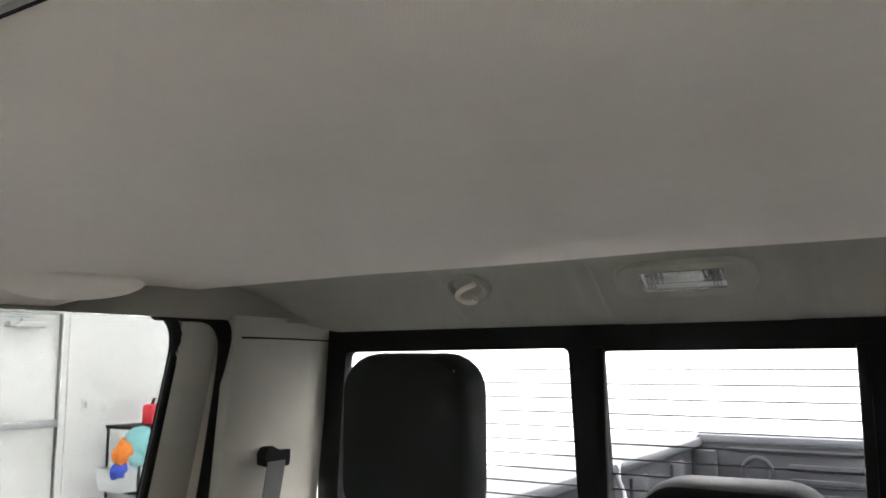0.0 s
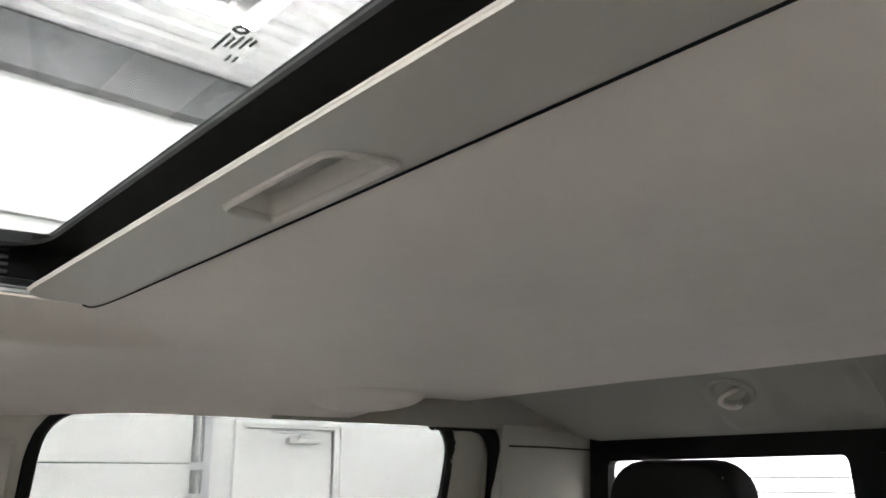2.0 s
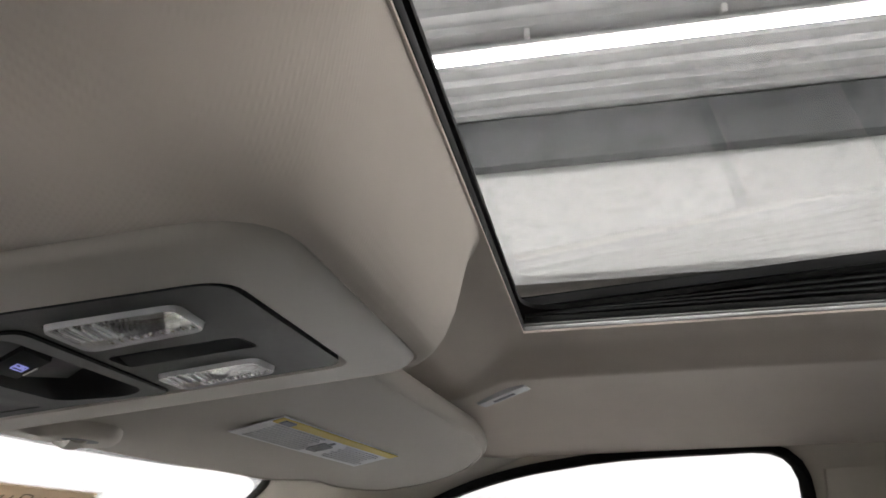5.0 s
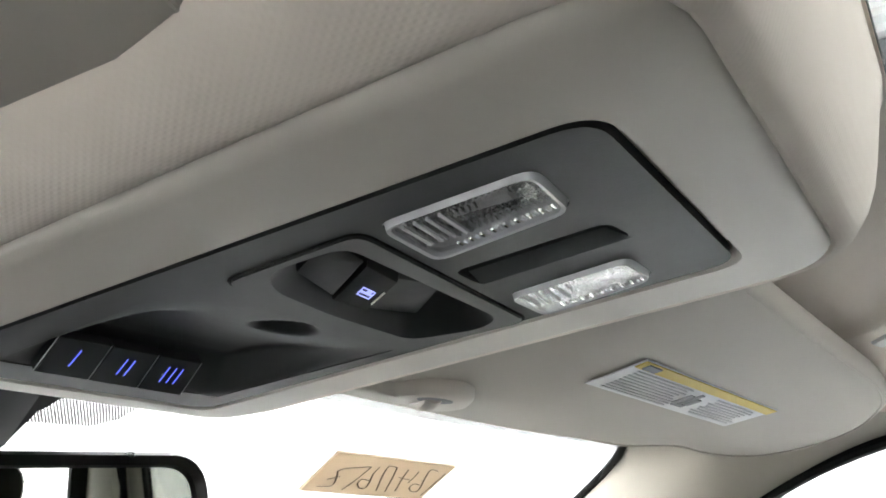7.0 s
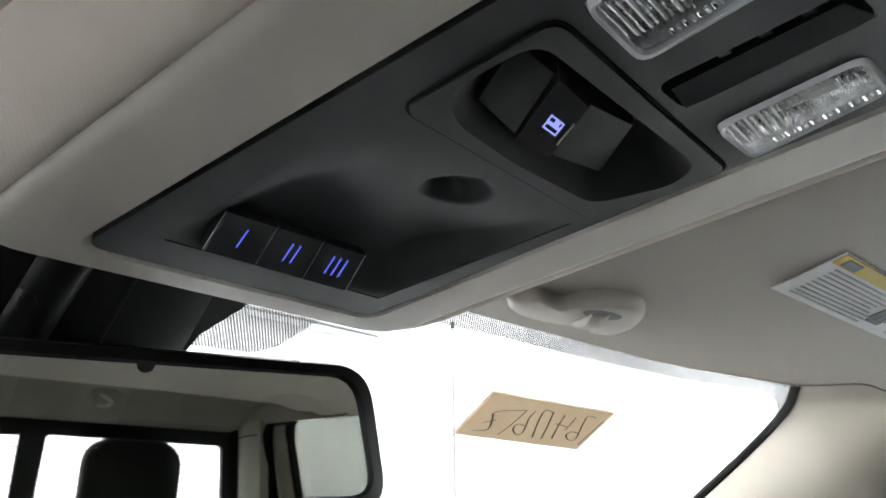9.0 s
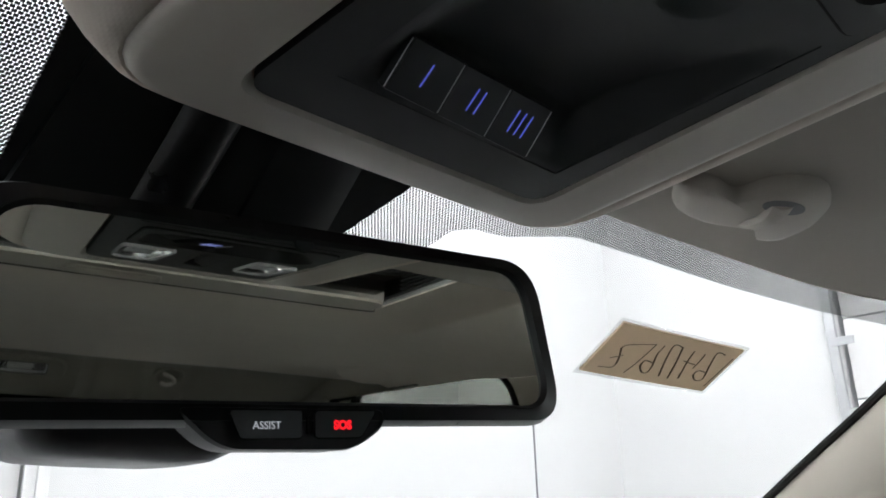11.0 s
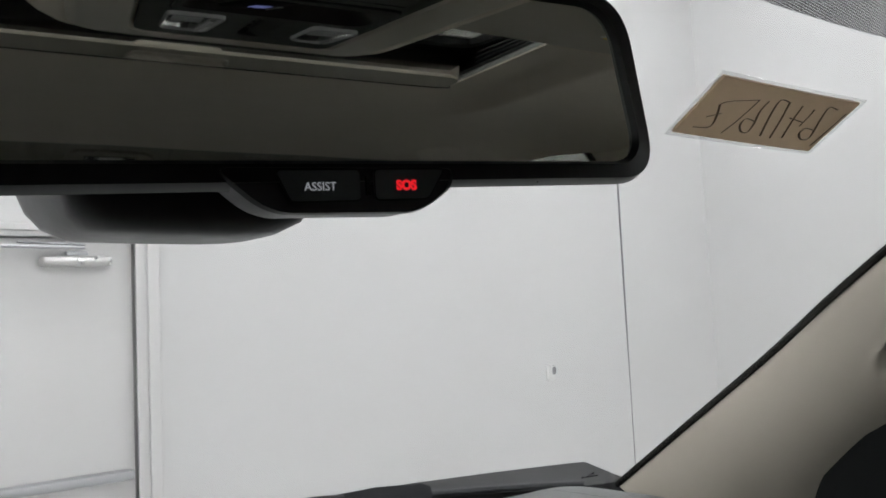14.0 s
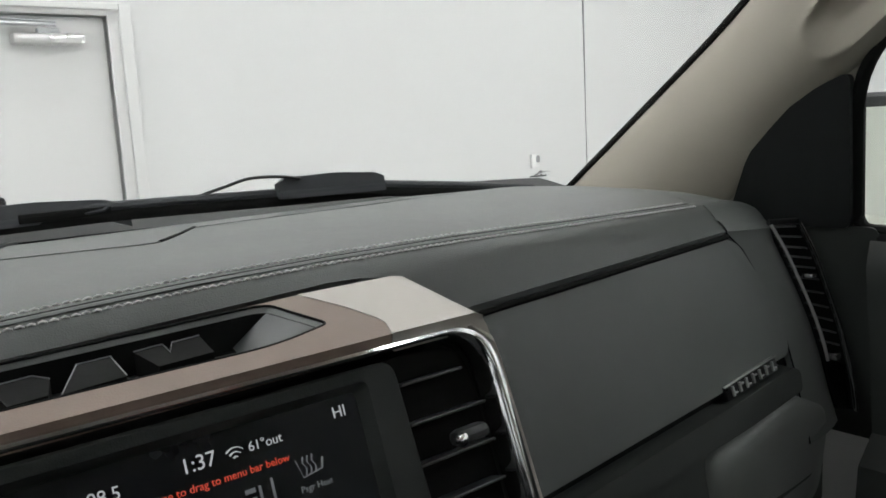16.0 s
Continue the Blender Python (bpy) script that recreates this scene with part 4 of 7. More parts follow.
def overhead_console():
    e = empty("overhead_console", "grey overhead console with a black panel of lamps and switches", "overhead console")
    y0, y1 = 0.221, 0.505
    def outline(g, gy0, gy1, r):
        a, b = panel_half(y0) + g, panel_half(y1) + g
        return rounded([(-a, y0 - gy0), (a, y0 - gy0), (b, y1 + gy1), (-b, y1 + gy1)], r, 6)
    rings = []
    for g, gy0, gy1, dz, r in ((0.0, 0.0, 0.0, 0.0035, 0.012), (0.0025, 0.0025, 0.0025, -0.0005, 0.013), (0.010, 0.009, 0.009, -0.0002, 0.018), (0.0300, 0.0225, 0.0185, 0.0004, 0.022),
                               (0.0345, 0.0262, 0.0215, 0.0014, 0.025), (0.0372, 0.0285, 0.0232, 0.0040, 0.027), (0.0375, 0.0288, 0.0234, 0.0060, 0.027), (0.036, 0.0275, 0.022, 0.009, 0.027)):
        rings.append([(u, v, PANEL_Z(v) + dz) for u, v in outline(g, gy0, gy1, r)])
    part("surround", loft(rings, (False, False)), TRIM_SMOOTH, e, "warm grey moulded surround")
    # cloth pod that the headliner forms round it
    rings = []
    for g, gy0, gy1, dz, k, r in ((0.0345, 0.0265, 0.0215, 0.011, 0.0, 0.026), (0.0362, 0.0278, 0.0225, 0.0045, 0.0, 0.027), (0.039, 0.030, 0.0236, 0.0030, 0.0, 0.030), (0.045, 0.0335, 0.0245, 0.0030, 0.01, 0.034), (0.054, 0.0375, 0.025, 0.0045, 0.05, 0.04), (0.064, 0.0420, 0.0255, 0.007, 0.13, 0.045),
                                  (0.073, 0.0455, 0.026, 0.009, 0.25, 0.05), (0.081, 0.0480, 0.026, 0.010, 0.40, 0.055), (0.089, 0.0500, 0.026, 0.009, 0.56, 0.06), (0.098, 0.0515, 0.026, 0.007, 0.72, 0.062), (0.110, 0.0525, 0.026, 0.004, 0.86, 0.065), (0.126, 0.0532, 0.026, 0.001, 0.96, 0.07), (0.145, 0.0538, 0.026, 0.0, 1.03, 0.075)):
        # on the driver's side the cloth turns up more steeply into a crease
        tuck = lambda u: u + 0.35 * max(0, g - 0.060) * (u < 0)
        rings.append([(tuck(u), v, (PANEL_Z(v) + dz) * (1 - k) + (roof_z(u, v) - 0.001) * k) for u, v in outline(g, gy0, gy1, r)])
    part("cloth_pod", loft(rings, (False, False)), FABRIC, e, "cloth covered pod")

    # black panel with openings
    def lay(u, v, d):
        return (u, v, PANEL_Z(v) + d)
    lamp1 = rounded([(-0.051, 0.2435), (-0.022, 0.2455), (-0.0175, 0.2965), (-0.0515, 0.2945)], 0.006, 4)
    lamp2 = rounded([(0.029, 0.2495), (0.0545, 0.249), (0.0632, 0.2985), (0.0325, 0.2985)], 0.006, 4)
    slot = rounded([(-0.0035, 0.2435), (0.0135, 0.2415), (0.0165, 0.2995), (-0.0025, 0.2995)], 0.005, 4)
    tray = [(-0.056, 0.367), (0.061, 0.3715), (0.060, 0.4815), (-0.054, 0.4815)]
    sw = rounded([(-0.0515, 0.3005), (0.0665, 0.3070), (0.0635, 0.3640), (-0.0515, 0.3570)], 0.007, 4)
    part("panel", plate(outline(-0.0008, -0.0008, -0.0008, 0.011), [lamp1, lamp2, slot, tray, sw], lay, 0.004), PANEL_BLACK, e, "black grained plastic panel")

    def cup(ring, depth, shrink, name, mt, lb="", lift=0.0):
        cx, cy = sum(p[0] for p in ring) / len(ring), sum(p[1] for p in ring) / len(ring)
        rr = []
        for k in steps(0, 1, 4):
            f = 1 - shrink * ease(k)
            rr.append([(cx + (u - cx) * f, cy + (v - cy) * f, PANEL_Z(v) + 0.001 + lift + depth * k ** 0.8) for u, v in ring])
        return part(name, loft(rr, (False, True)), mt, e, lb)

    # lamps: bright reflector, bulb bar, ribbed lens with a rim
    for ring in (lamp1, lamp2):
        cx, cy = sum(p[0] for p in ring) / len(ring), sum(p[1] for p in ring) / len(ring)
        w = (max(p[0] for p in ring) - min(p[0] for p in ring)) * 0.7
        lamp = cup(ring, 0.006, 0.16, "map_lamp", REFLECTOR, "clear map lamp with a chrome reflector")
        sc = lambda f, z: [(cx + (u - cx) * f, cy + (v - cy) * f, PANEL_Z(v) + z) for u, v in ring]
        part("lens_rim", loft([sc(0.89, 0.0), sc(0.905, -0.0016), sc(0.955, -0.0020), sc(0.975, -0.0008), sc(0.985, 0.002)], (False, False)), FROST, lamp, "frosted lens rim")
        part("lens", loft([sc(0.9, -0.0012), sc(0.9, -0.0002)], (True, True)), LENS, lamp)
        x0, x1, ya, yb = cx - w * 0.56, cx + w * 0.56, cy - 0.0225, cy + 0.0225
        def flute(u, v):
            k = 0.0009 if v > cy - 0.001 else 0.0004
            return (u + (v - cy) * 0.06, v, PANEL_Z(v) + 0.0032 + 0.0012 * ((u - cx) / w) ** 2 + k * math.sin((v - cy) * 2900) + 0.0005 * math.sin((u - cx) * 1500))
        part("fluted_reflector", sheet(flute, steps(x0, x1, 24), steps(ya, yb, 110), (0, 0, 0.0006)), CHROME, lamp, "fluted bright reflector")
        part("bulb_housing", loft([[(cx - 0.2 * w + u, cy - 0.009 + v, PANEL_Z(cy) + z) for u, v in rrect(w * 0.55 * f, 0.026 * f, 0.004, 4)] for f, z in ((1.0, 0.0055), (0.9, 0.0005))]), LENS, lamp, "clear bulb housing")
        part("bulb", tube([(cx - 0.001, cy - 0.012, PANEL_Z(cy) + 0.005), (cx + 0.001, cy + 0.012, PANEL_Z(cy) + 0.005)], 0.003, 0.003, 8), WHITE_PLASTIC, lamp)
        for k in range(9):
            y = cy + 0.004 + 0.0021 * k
            part("lens_rib", tube([(cx - w * 0.50, y - 0.0006, PANEL_Z(y) - 0.0015), (cx + w * 0.2, y + 0.0006, PANEL_Z(y) - 0.0015)], 0.0006, 0.0007, 5), FROST if k % 2 else RIM, lamp)
        for k in range(17):
            y = cy - 0.021 + 0.0021 * k
            x = cx + w * 0.40 + (y - cy) * 0.12
            part("lens_bead", boxed(x - 0.0014, y - 0.0006, PANEL_Z(y) - 0.0018, x + 0.0014, y + 0.0006, PANEL_Z(y) - 0.0008, 0.0004), FROST if k % 2 else CHROME, lamp, smooth=False)
    # slot with a tilted shelf and pegs
    s = cup(slot, 0.017, 0.2, "slot", BLACK_SATIN)
    z = PANEL_Z
    face = [(0.006, 0.2985), (0.0160, 0.299), (0.0130, 0.242), (0.004, 0.2475)]
    part("slot_ramp", loft([[(u, v, z(v) + (-0.0002 if i in (1, 2) else 0.0022)) for i, (u, v) in enumerate(face)], [(u + (0.003 if i in (0, 3) else 0), v, z(v) + 0.014) for i, (u, v) in enumerate(face)]]), PANEL_BLACK, s, smooth=False)
    for y in (0.256, 0.268, 0.28):
        part("peg", boxed(-0.001, y - 0.002, z(y) + 0.003, 0.004, y + 0.002, z(y) + 0.010, 0.0006), PANEL_BLACK, s)
    # window switch in its raised bezel
    z = PANEL_Z
    hole = rounded([(-0.047, 0.3095), (0.052, 0.3130), (0.060, 0.326), (0.050, 0.3545), (0.0, 0.3545), (-0.034, 0.3505), (-0.048, 0.340)], 0.008, 5)
    bz = part("switch_bezel", plate(rounded([(-0.0508, 0.3012), (0.0658, 0.3077), (0.0628, 0.3633), (-0.0508, 0.3563)], 0.0065, 4), [hole], lambda u, v, d: (u, v, z(v) - 0.0012 + d), 0.005), PANEL_BLACK, e, "black switch bezel")
    part("bezel_gap", tube([(u, v, z(v) - 0.0001) for u, v in sw], 0.0006, 0.0006, 6, closed=True), RUBBER, bz)
    cx, cy = 0.002, 0.3325
    basin = []
    for f, dz in ((1.0, -0.0012), (0.97, 0.0002), (0.85, 0.006), (0.74, 0.011), (0.6, 0.0125)):
        basin.append([(cx + (u - cx) * f, cy + (v - cy) * f, z(v) + dz) for u, v in hole])
    part("switch_well", loft(basin, (False, True)), BLACK, bz)
    # rocker bar: two wings and a raised middle with a lit symbol
    def wing(pts, heights, name, mt, lb=""):
        pts = [Vector(p) for p in pts]
        c = sum(pts, Vector((0, 0))) / 4
        hs = heights
        rr = []
        for f, lift in ((1.0, 0.016), (1.0, 0.0016), (0.96, 0.0004), (0.88, 0.0)):
            rr.append([(c.x + (p.x - c.x) * f, c.y + (p.y - c.y) * f, z(p.y) + h + lift) for p, h in zip(pts, hs)])
        return part(name, loft(rr), mt, bz, lb)
    wing([(-0.0445, 0.3185), (-0.0275, 0.317), (-0.0095, 0.346), (-0.0315, 0.3435)], (0.005, 0.0015, 0.0015, 0.004), "switch_wing", BLACK)
    wing([(-0.0062, 0.3195), (0.026, 0.322), (0.045, 0.3475), (0.0115, 0.3465)], (0.002, 0.008, 0.007, 0.002), "switch_wing", BLACK)
    wing([(-0.0272, 0.3165), (-0.0068, 0.319), (0.0105, 0.3468), (-0.009, 0.3468)], (0.0, 0.0, 0.0002, 0.0002), "rocker", RUBBER, "black rocker switch")
    o = Vector((-0.0080, 0.3320, z(0.3320) - 0.0003))
    ex, ey = Vector((0.0205, 0.0018, 0)).normalized(), Vector((0.0165, 0.0275, -0.0022)).normalized()
    ic = bmesh.new()
    def bar(x0, v0, x1, v1):
        q = [o + ex * a + ey * b for a, b in ((x0, v0), (x1, v0), (x1, v1), (x0, v1))]
        join(ic, loft([q, [p - Vector((0, 0, 0.0003)) for p in q]]))
    for q in ((-0.0040, -0.0036, 0.0040, -0.0030), (-0.0040, 0.0030, 0.0040, 0.0036), (-0.0040, -0.0036, -0.0034, 0.0036), (0.0034, -0.0036, 0.0040, 0.0036), (-0.0040, -0.0008, 0.0040, 0.0008), (-0.0006, -0.0030, 0.0022, 0.0)):
        bar(*q)
    part("window_symbol", ic, PALE_BLUE, bz, "blue lit window symbol", smooth=False)
    q = [o + ex * a + ey * b for a, b in ((0.0072, -0.0065), (0.0079, -0.0065), (0.0079, 0.0065), (0.0072, 0.0065))]
    part("switch_mark", loft([q, [p - Vector((0, 0, 0.0004)) for p in q]]), ALU, bz, smooth=False)
    # scooped tray for glasses with a round finger dish, and three remote buttons on its front slope
    def scoop(u, v):
        a, b, c, d = tray
        x = (a[0] * (1 - u) + b[0] * u) * (1 - v) + (d[0] * (1 - u) + c[0] * u) * v
        y = (a[1] * (1 - u) + b[1] * u) * (1 - v) + (d[1] * (1 - u) + c[1] * u) * v
        h = 0.0155 * ease((x + 0.056) / 0.028) * ease((0.0605 - x) / 0.014) * ease((y - 0.368) / 0.085) * ease((0.4812 - y) / 0.022)
        r = math.hypot((x - 0.006) / 0.0150, (y - 0.3845) / 0.0145)
        if r < 1:
            h += 0.010 * ease((1 - r) / 0.5) * (0.6 + 0.4 * ease((y - 0.374) / 0.02))
        return (x, y, z(y) + 0.0004 + h)
    t = part("tray", sheet(scoop, steps(0, 1, 80), steps(0, 1, 84), (0, 0, 0.002)), PANEL_BLACK, e, "scooped black tray with a round dish")
    def bplace(u, v, d=0.0):
        p = Vector((-0.0425, 0.4735, z(0.4735) - 0.003)).lerp(Vector((0.0340, 0.4775, z(0.4775) - 0.002)), u)
        q = Vector((-0.0425, 0.4585, z(0.4585) + 0.008)).lerp(Vector((0.0310, 0.4605, z(0.4605) + 0.0095)), u)
        return p.lerp(q, v) + Vector((0, -0.62, -0.78)) * (d + 0.0006)
    for i in range(3):
        a, b = i / 3 + 0.006, (i + 1) / 3 - 0.006
        rr = []
        for f, d in ((1.0, -0.004), (1.0, 0.0006), (0.96, 0.0014)):
            c = (a + b) / 2
            rr.append([bplace(c + (u - c) * f, 0.5 + (v - 0.5) * f, d) for u, v in ((a, 0), (b, 0), (b, 1), (a, 1))])
        bt = part("button", loft(rr), PANEL_BLACK, t, "black remote button with blue bars")
        for k in range(i + 1):
            m_ = (a + b) / 2 + (k - i / 2) * 0.052
            part("button_bar", loft([[bplace(m_ + du, v, d) for du, v in ((-0.0080, 0.30), (-0.0005, 0.30), (0.0080, 0.74), (0.0005, 0.74))] for d in (0.0014, 0.0018)]), BLUE_LED, bt, smooth=False)
    for u in (0.0, 1 / 3, 2 / 3, 1.0):
        part("button_gap", tube([bplace(u, 0.03, 0.0008), bplace(u, 0.97, 0.0008)], 0.00025, 0.00025, 5), STEEL, t)
    return e


def sun_visor(s):
    e = empty("sun_visor", "grey vinyl sun visor folded up with a white warning label" if s > 0 else "grey vinyl driver sun visor folded up", "sun visor")
    pts = [(0.10, 0.244), (0.30, 0.232), (0.50, 0.219), (0.565, 0.222), (0.636, 0.254), (0.664, 0.305), (0.650, 0.366), (0.600, 0.394), (0.545, 0.400), (0.532, 0.445), (0.47, 0.484), (0.39, 0.511), (0.30, 0.524), (0.20, 0.538), (0.115, 0.545)]
    if s < 0:
        pts = [(a + 0.015, b + 0.035 * (b < 0.3)) for a, b in pts]
    ring = rounded(pts, [0.02, 0.05, 0.03, 0.03, 0.03, 0.03, 0.03, 0.03, 0.018, 0.02, 0.04, 0.05, 0.05, 0.05, 0.02], 4)
    cx, cy = 0.36, 0.37
    bow = [(0.18, 0.029), (0.20, 0.0245), (0.25, 0.0165), (0.30, 0.0075), (0.35, 0.0), (0.40, -0.003), (0.45, -0.003), (0.50, 0.001), (0.55, 0.008), (0.6, 0.016)]
    zz = lambda u, v: 1.7335 - 0.02 * (u - 0.35) - 0.06 * max(0, u - 0.48) + lerp_table(bow, v)
    rr = []
    for f, dz in ((0.02, 0.0), (0.2, 0.0), (0.4, 0.0), (0.6, 0.0), (0.8, 0.0), (0.92, 0.0), (0.965, 0.0), (0.982, 0.0008), (0.993, 0.003), (1.0, 0.008), (0.993, 0.013), (0.97, 0.017), (0.6, 0.019)):
        rr.append([(s * (cx + (u - cx) * f), cy + (v - cy) * f, zz(cx + (u - cx) * f, cy + (v - cy) * f) + dz) for u, v in ring])
    part("visor_board", loft(rr), VISOR, e)
    part("visor_seam", tube([(s * (cx + (u - cx) * 0.968), cy + (v - cy) * 0.963, zz(u, v) - 0.0002) for u, v in ring], 0.0009, 0.0009, 6, closed=True), VISOR, e)
    # moulded clip at the inner front corner
    clip = rounded([(0.150, 0.474), (0.162, 0.462), (0.186, 0.462), (0.186, 0.440), (0.203, 0.424), (0.226, 0.427), (0.250, 0.446), (0.266, 0.474), (0.256, 0.484), (0.236, 0.474), (0.224, 0.482), (0.205, 0.492), (0.178, 0.494)], [0.008, 0.008, 0.006, 0.008, 0.012, 0.012, 0.012, 0.008, 0.006, 0.008, 0.008, 0.01, 0.012], 5)
    c0, c1 = 0.208, 0.462
    rr = []
    for f, dz in ((0.30, -0.0065), (0.78, -0.0065), (0.91, -0.0055), (0.98, -0.003), (1.0, 0.0005), (1.0, 0.006)):
        rr.append([(s * (c0 + (u - c0) * f), c1 + (v - c1) * f, zz(c0 + (u - c0) * f, c1 + (v - c1) * f) + dz) for u, v in clip])
    part("clip_shell", loft(rr, (True, False)), TRIM_SMOOTH, e, "smooth grey clip housing")
    # flat dark disc painted where the pivot recess lies in shade
    pit = [(0.206 + 0.0135 * math.cos(a) + 0.003 * math.sin(a), 0.446 + 0.0070 * math.sin(a) - 0.004 * math.cos(a)) for a in steps(0, 2 * math.pi, 20)[:-1]]
    part("clip_pit_shade", loft([[(s * (0.206 + (u - 0.206) * f), 0.446 + (v - 0.446) * f, zz(u, v) - 0.0066 + dz) for u, v in pit] for f, dz in ((1.0, 0.0004), (0.97, -0.0003), (0.6, -0.0002))], (False, True)), PRINT, e, "flat dark disc for the shade in the pivot recess")
    part("clip_pin", tube(smooth_line([(s * 0.222, 0.474, zz(0.22, 0.474) - 0.003), (s * 0.218, 0.466, zz(0.218, 0.466) - 0.006), (s * 0.211, 0.455, zz(0.211, 0.455) - 0.0075), (s * 0.204, 0.446, zz(0.204, 0.446) - 0.0045)], 4), 0.0068, 0.0045, 10), TRIM_SMOOTH, e)
    part("pivot", tube(smooth_line([(s * 0.60, 0.40, 1.735), (s * 0.625, 0.405, 1.738), (s * 0.645, 0.40, 1.755)], 4), 0.009, 0.009, 8), TRIM_SMOOTH, e)
    if s > 0:
        lz = lambda u, v: zz(u, v) - 0.0012
        def strip(a, b, c, d, name, mt, dz=0.0):
            x = lambda u, v: 0.2315 + 0.248 * u + (0.0145 - 0.005 * u) * v
            y = lambda u, v: 0.3155 + 0.046 * v - 0.018 * u
            bm = sheet(lambda u, v: (x(u, v), y(u, v), lz(x(u, v), y(u, v)) - dz), steps(a, b, 6), steps(c, d, 3), (0, 0, 0.0008))
            return part(name, bm, mt, lab if name != "label" else e, smooth=False)
        lab = None
        lab = strip(0, 1, 0, 1, "label", PAPER)
        lab["label"] = "white warning label with a yellow band"
        strip(0.004, 0.996, 0.01, 0.2, "warning_band", YELLOW, 0.001)
        strip(0.03, 0.10, 0.04, 0.17, "printed_sign", PRINT, 0.0018)
        rng = random.Random(4)
        for k in range(9):
            strip(0.05, 0.05 + 0.33 + 0.08 * rng.random(), 0.27 + k * 0.075, 0.295 + k * 0.075, "printed_line", PALE_PRINT, 0.001)
        for k in range(8):
            strip(0.60 + 0.02 * (k % 2), 0.9 + 0.07 * rng.random(), 0.29 + k * 0.08, 0.315 + k * 0.08, "printed_line", PALE_PRINT, 0.001)
        for q in ((0.44, 0.47, 0.4, 0.75), (0.48, 0.5, 0.3, 0.8), (0.51, 0.54, 0.45, 0.7), (0.455, 0.53, 0.72, 0.8)):
            strip(*q, "printed_sign", PRINT, 0.001)
    # small retaining hook on the headliner beside it
    if s > 0:
        cx, cy = 0.490, 0.197
        slope = lambda dx, dy: (roof_z(cx + dx * 0.012, cy + dy * 0.012) - roof_z(cx - dx * 0.012, cy - dy * 0.012)) / 0.024
        m = frame_at((cx, cy, roof_z(cx, cy) - 0.001), (0.25, 0.97, slope(0.25, 0.97)), (0.97, -0.25, slope(0.97, -0.25)))
        h = part("headliner_clip", boxed(-0.025, -0.010, -0.004, 0.025, 0.010, 0.004, 0.0015, m=m), WHITE_PLASTIC)
        tagged(h, "small pale plastic clip on the headliner", "clip")
        part("clip_slot", boxed(-0.011, -0.003, -0.0048, 0.011, 0.003, 0.0048, 0.0004, m=m), PRINT, h)


LAMP_Y, HOOK_Y = -1.115, -1.098   # how far back the lamp and the hooks sit on the header


def rear_dome_lamp():
    e = empty("dome_lamp", "clear rear dome lamp in an oval grey bezel", "dome lamp")
    m = frame_at((0.010, LAMP_Y, roof_z(0, LAMP_Y) - 0.003), (1, 0, 0), (0, 1, (roof_z(0, LAMP_Y + 0.012) - roof_z(0, LAMP_Y - 0.016)) / 0.028))
    def ring(w, h, r, z, cy=0.0):
        return [m @ Vector((u, v + cy, z)) for u, v in rrect(w, h, r, 6)]
    part("bezel", loft([ring(0.180, 0.064, 0.030, 0.004), ring(0.178, 0.062, 0.029, -0.005), ring(0.172, 0.057, 0.026, -0.0085), ring(0.160, 0.049, 0.022, -0.0075), ring(0.150, 0.044, 0.02, -0.006), ring(0.108, 0.034, 0.006, -0.006), ring(0.104, 0.031, 0.005, -0.004)], (False, False)), SHADED_OLIVE, e)
    part("reflector", loft([ring(0.104, 0.031, 0.005, -0.004), ring(0.094, 0.024, 0.004, 0.006)], (False, True)), REFLECTOR, e, "chrome reflector")
    part("lens", loft([ring(0.102, 0.030, 0.004, -0.007), ring(0.102, 0.030, 0.004, -0.0055)]), LENS, e)
    part("bulb", boxed(-0.024, -0.007, -0.004, 0.024, 0.007, 0.002, 0.002, m=m), WHITE_PLASTIC, e, "white bulb cover")
    part("fluted_reflector", sheet(lambda u, v: m @ Vector((u, v, 0.001 + 0.0012 * math.sin(u * 900) + 0.0006 * math.sin(v * 1300))), steps(-0.048, 0.048, 80), steps(-0.013, 0.013, 12), (0, 0, 0.001)), CHROME, e, "fluted bright reflector")
    for x in (-0.045, -0.041, -0.037, 0.037, 0.041, 0.045):
        part("lens_rib", boxed(x - 0.001, -0.013, -0.0085, x + 0.001, 0.013, -0.006, 0.0006, m=m), RIM, e, smooth=False)
    part("lens_rim", tube([m @ Vector((u, v, -0.0065)) for u, v in rrect(0.105, 0.032, 0.005, 4)], 0.0012, 0.0012, 6, closed=True), CHROME, e)


def coat_hook(x):
    e = empty("coat_hook", "grey plastic coat hook on the rear header", "coat hook", group="coat hooks")
    y = HOOK_Y
    z = roof_z(x, y)
    m = frame_at((x, y, z), (1, 0, 0), (0, 1, (roof_z(x, y + 0.014) - roof_z(x, y - 0.014)) / 0.028))
    rr = [[m @ Vector((a * math.cos(t), a * 0.9 * math.sin(t), h)) for t in steps(0, 2 * math.pi, 24)[:-1]] for a, h in ((0.036, 0.004), (0.034, -0.004), (0.030, -0.0065), (0.026, -0.005), (0.021, 0.001), (0.006, 0.002))]
    part("base", loft(rr, (False, True)), SHADED_OLIVE, e)
    hk = smooth_line([m @ Vector(p) for p in ((-0.013, 0.006, -0.002), (-0.008, 0.012, -0.012), (0.004, 0.010, -0.018), (0.010, 0.0, -0.020), (0.0, -0.008, -0.022), (-0.013, -0.008, -0.022), (-0.018, -0.002, -0.022))], 5)
    part("hook", tube(hk, 0.0042, 0.0042, 8), TRIM_SMOOTH, e, "pale hook")


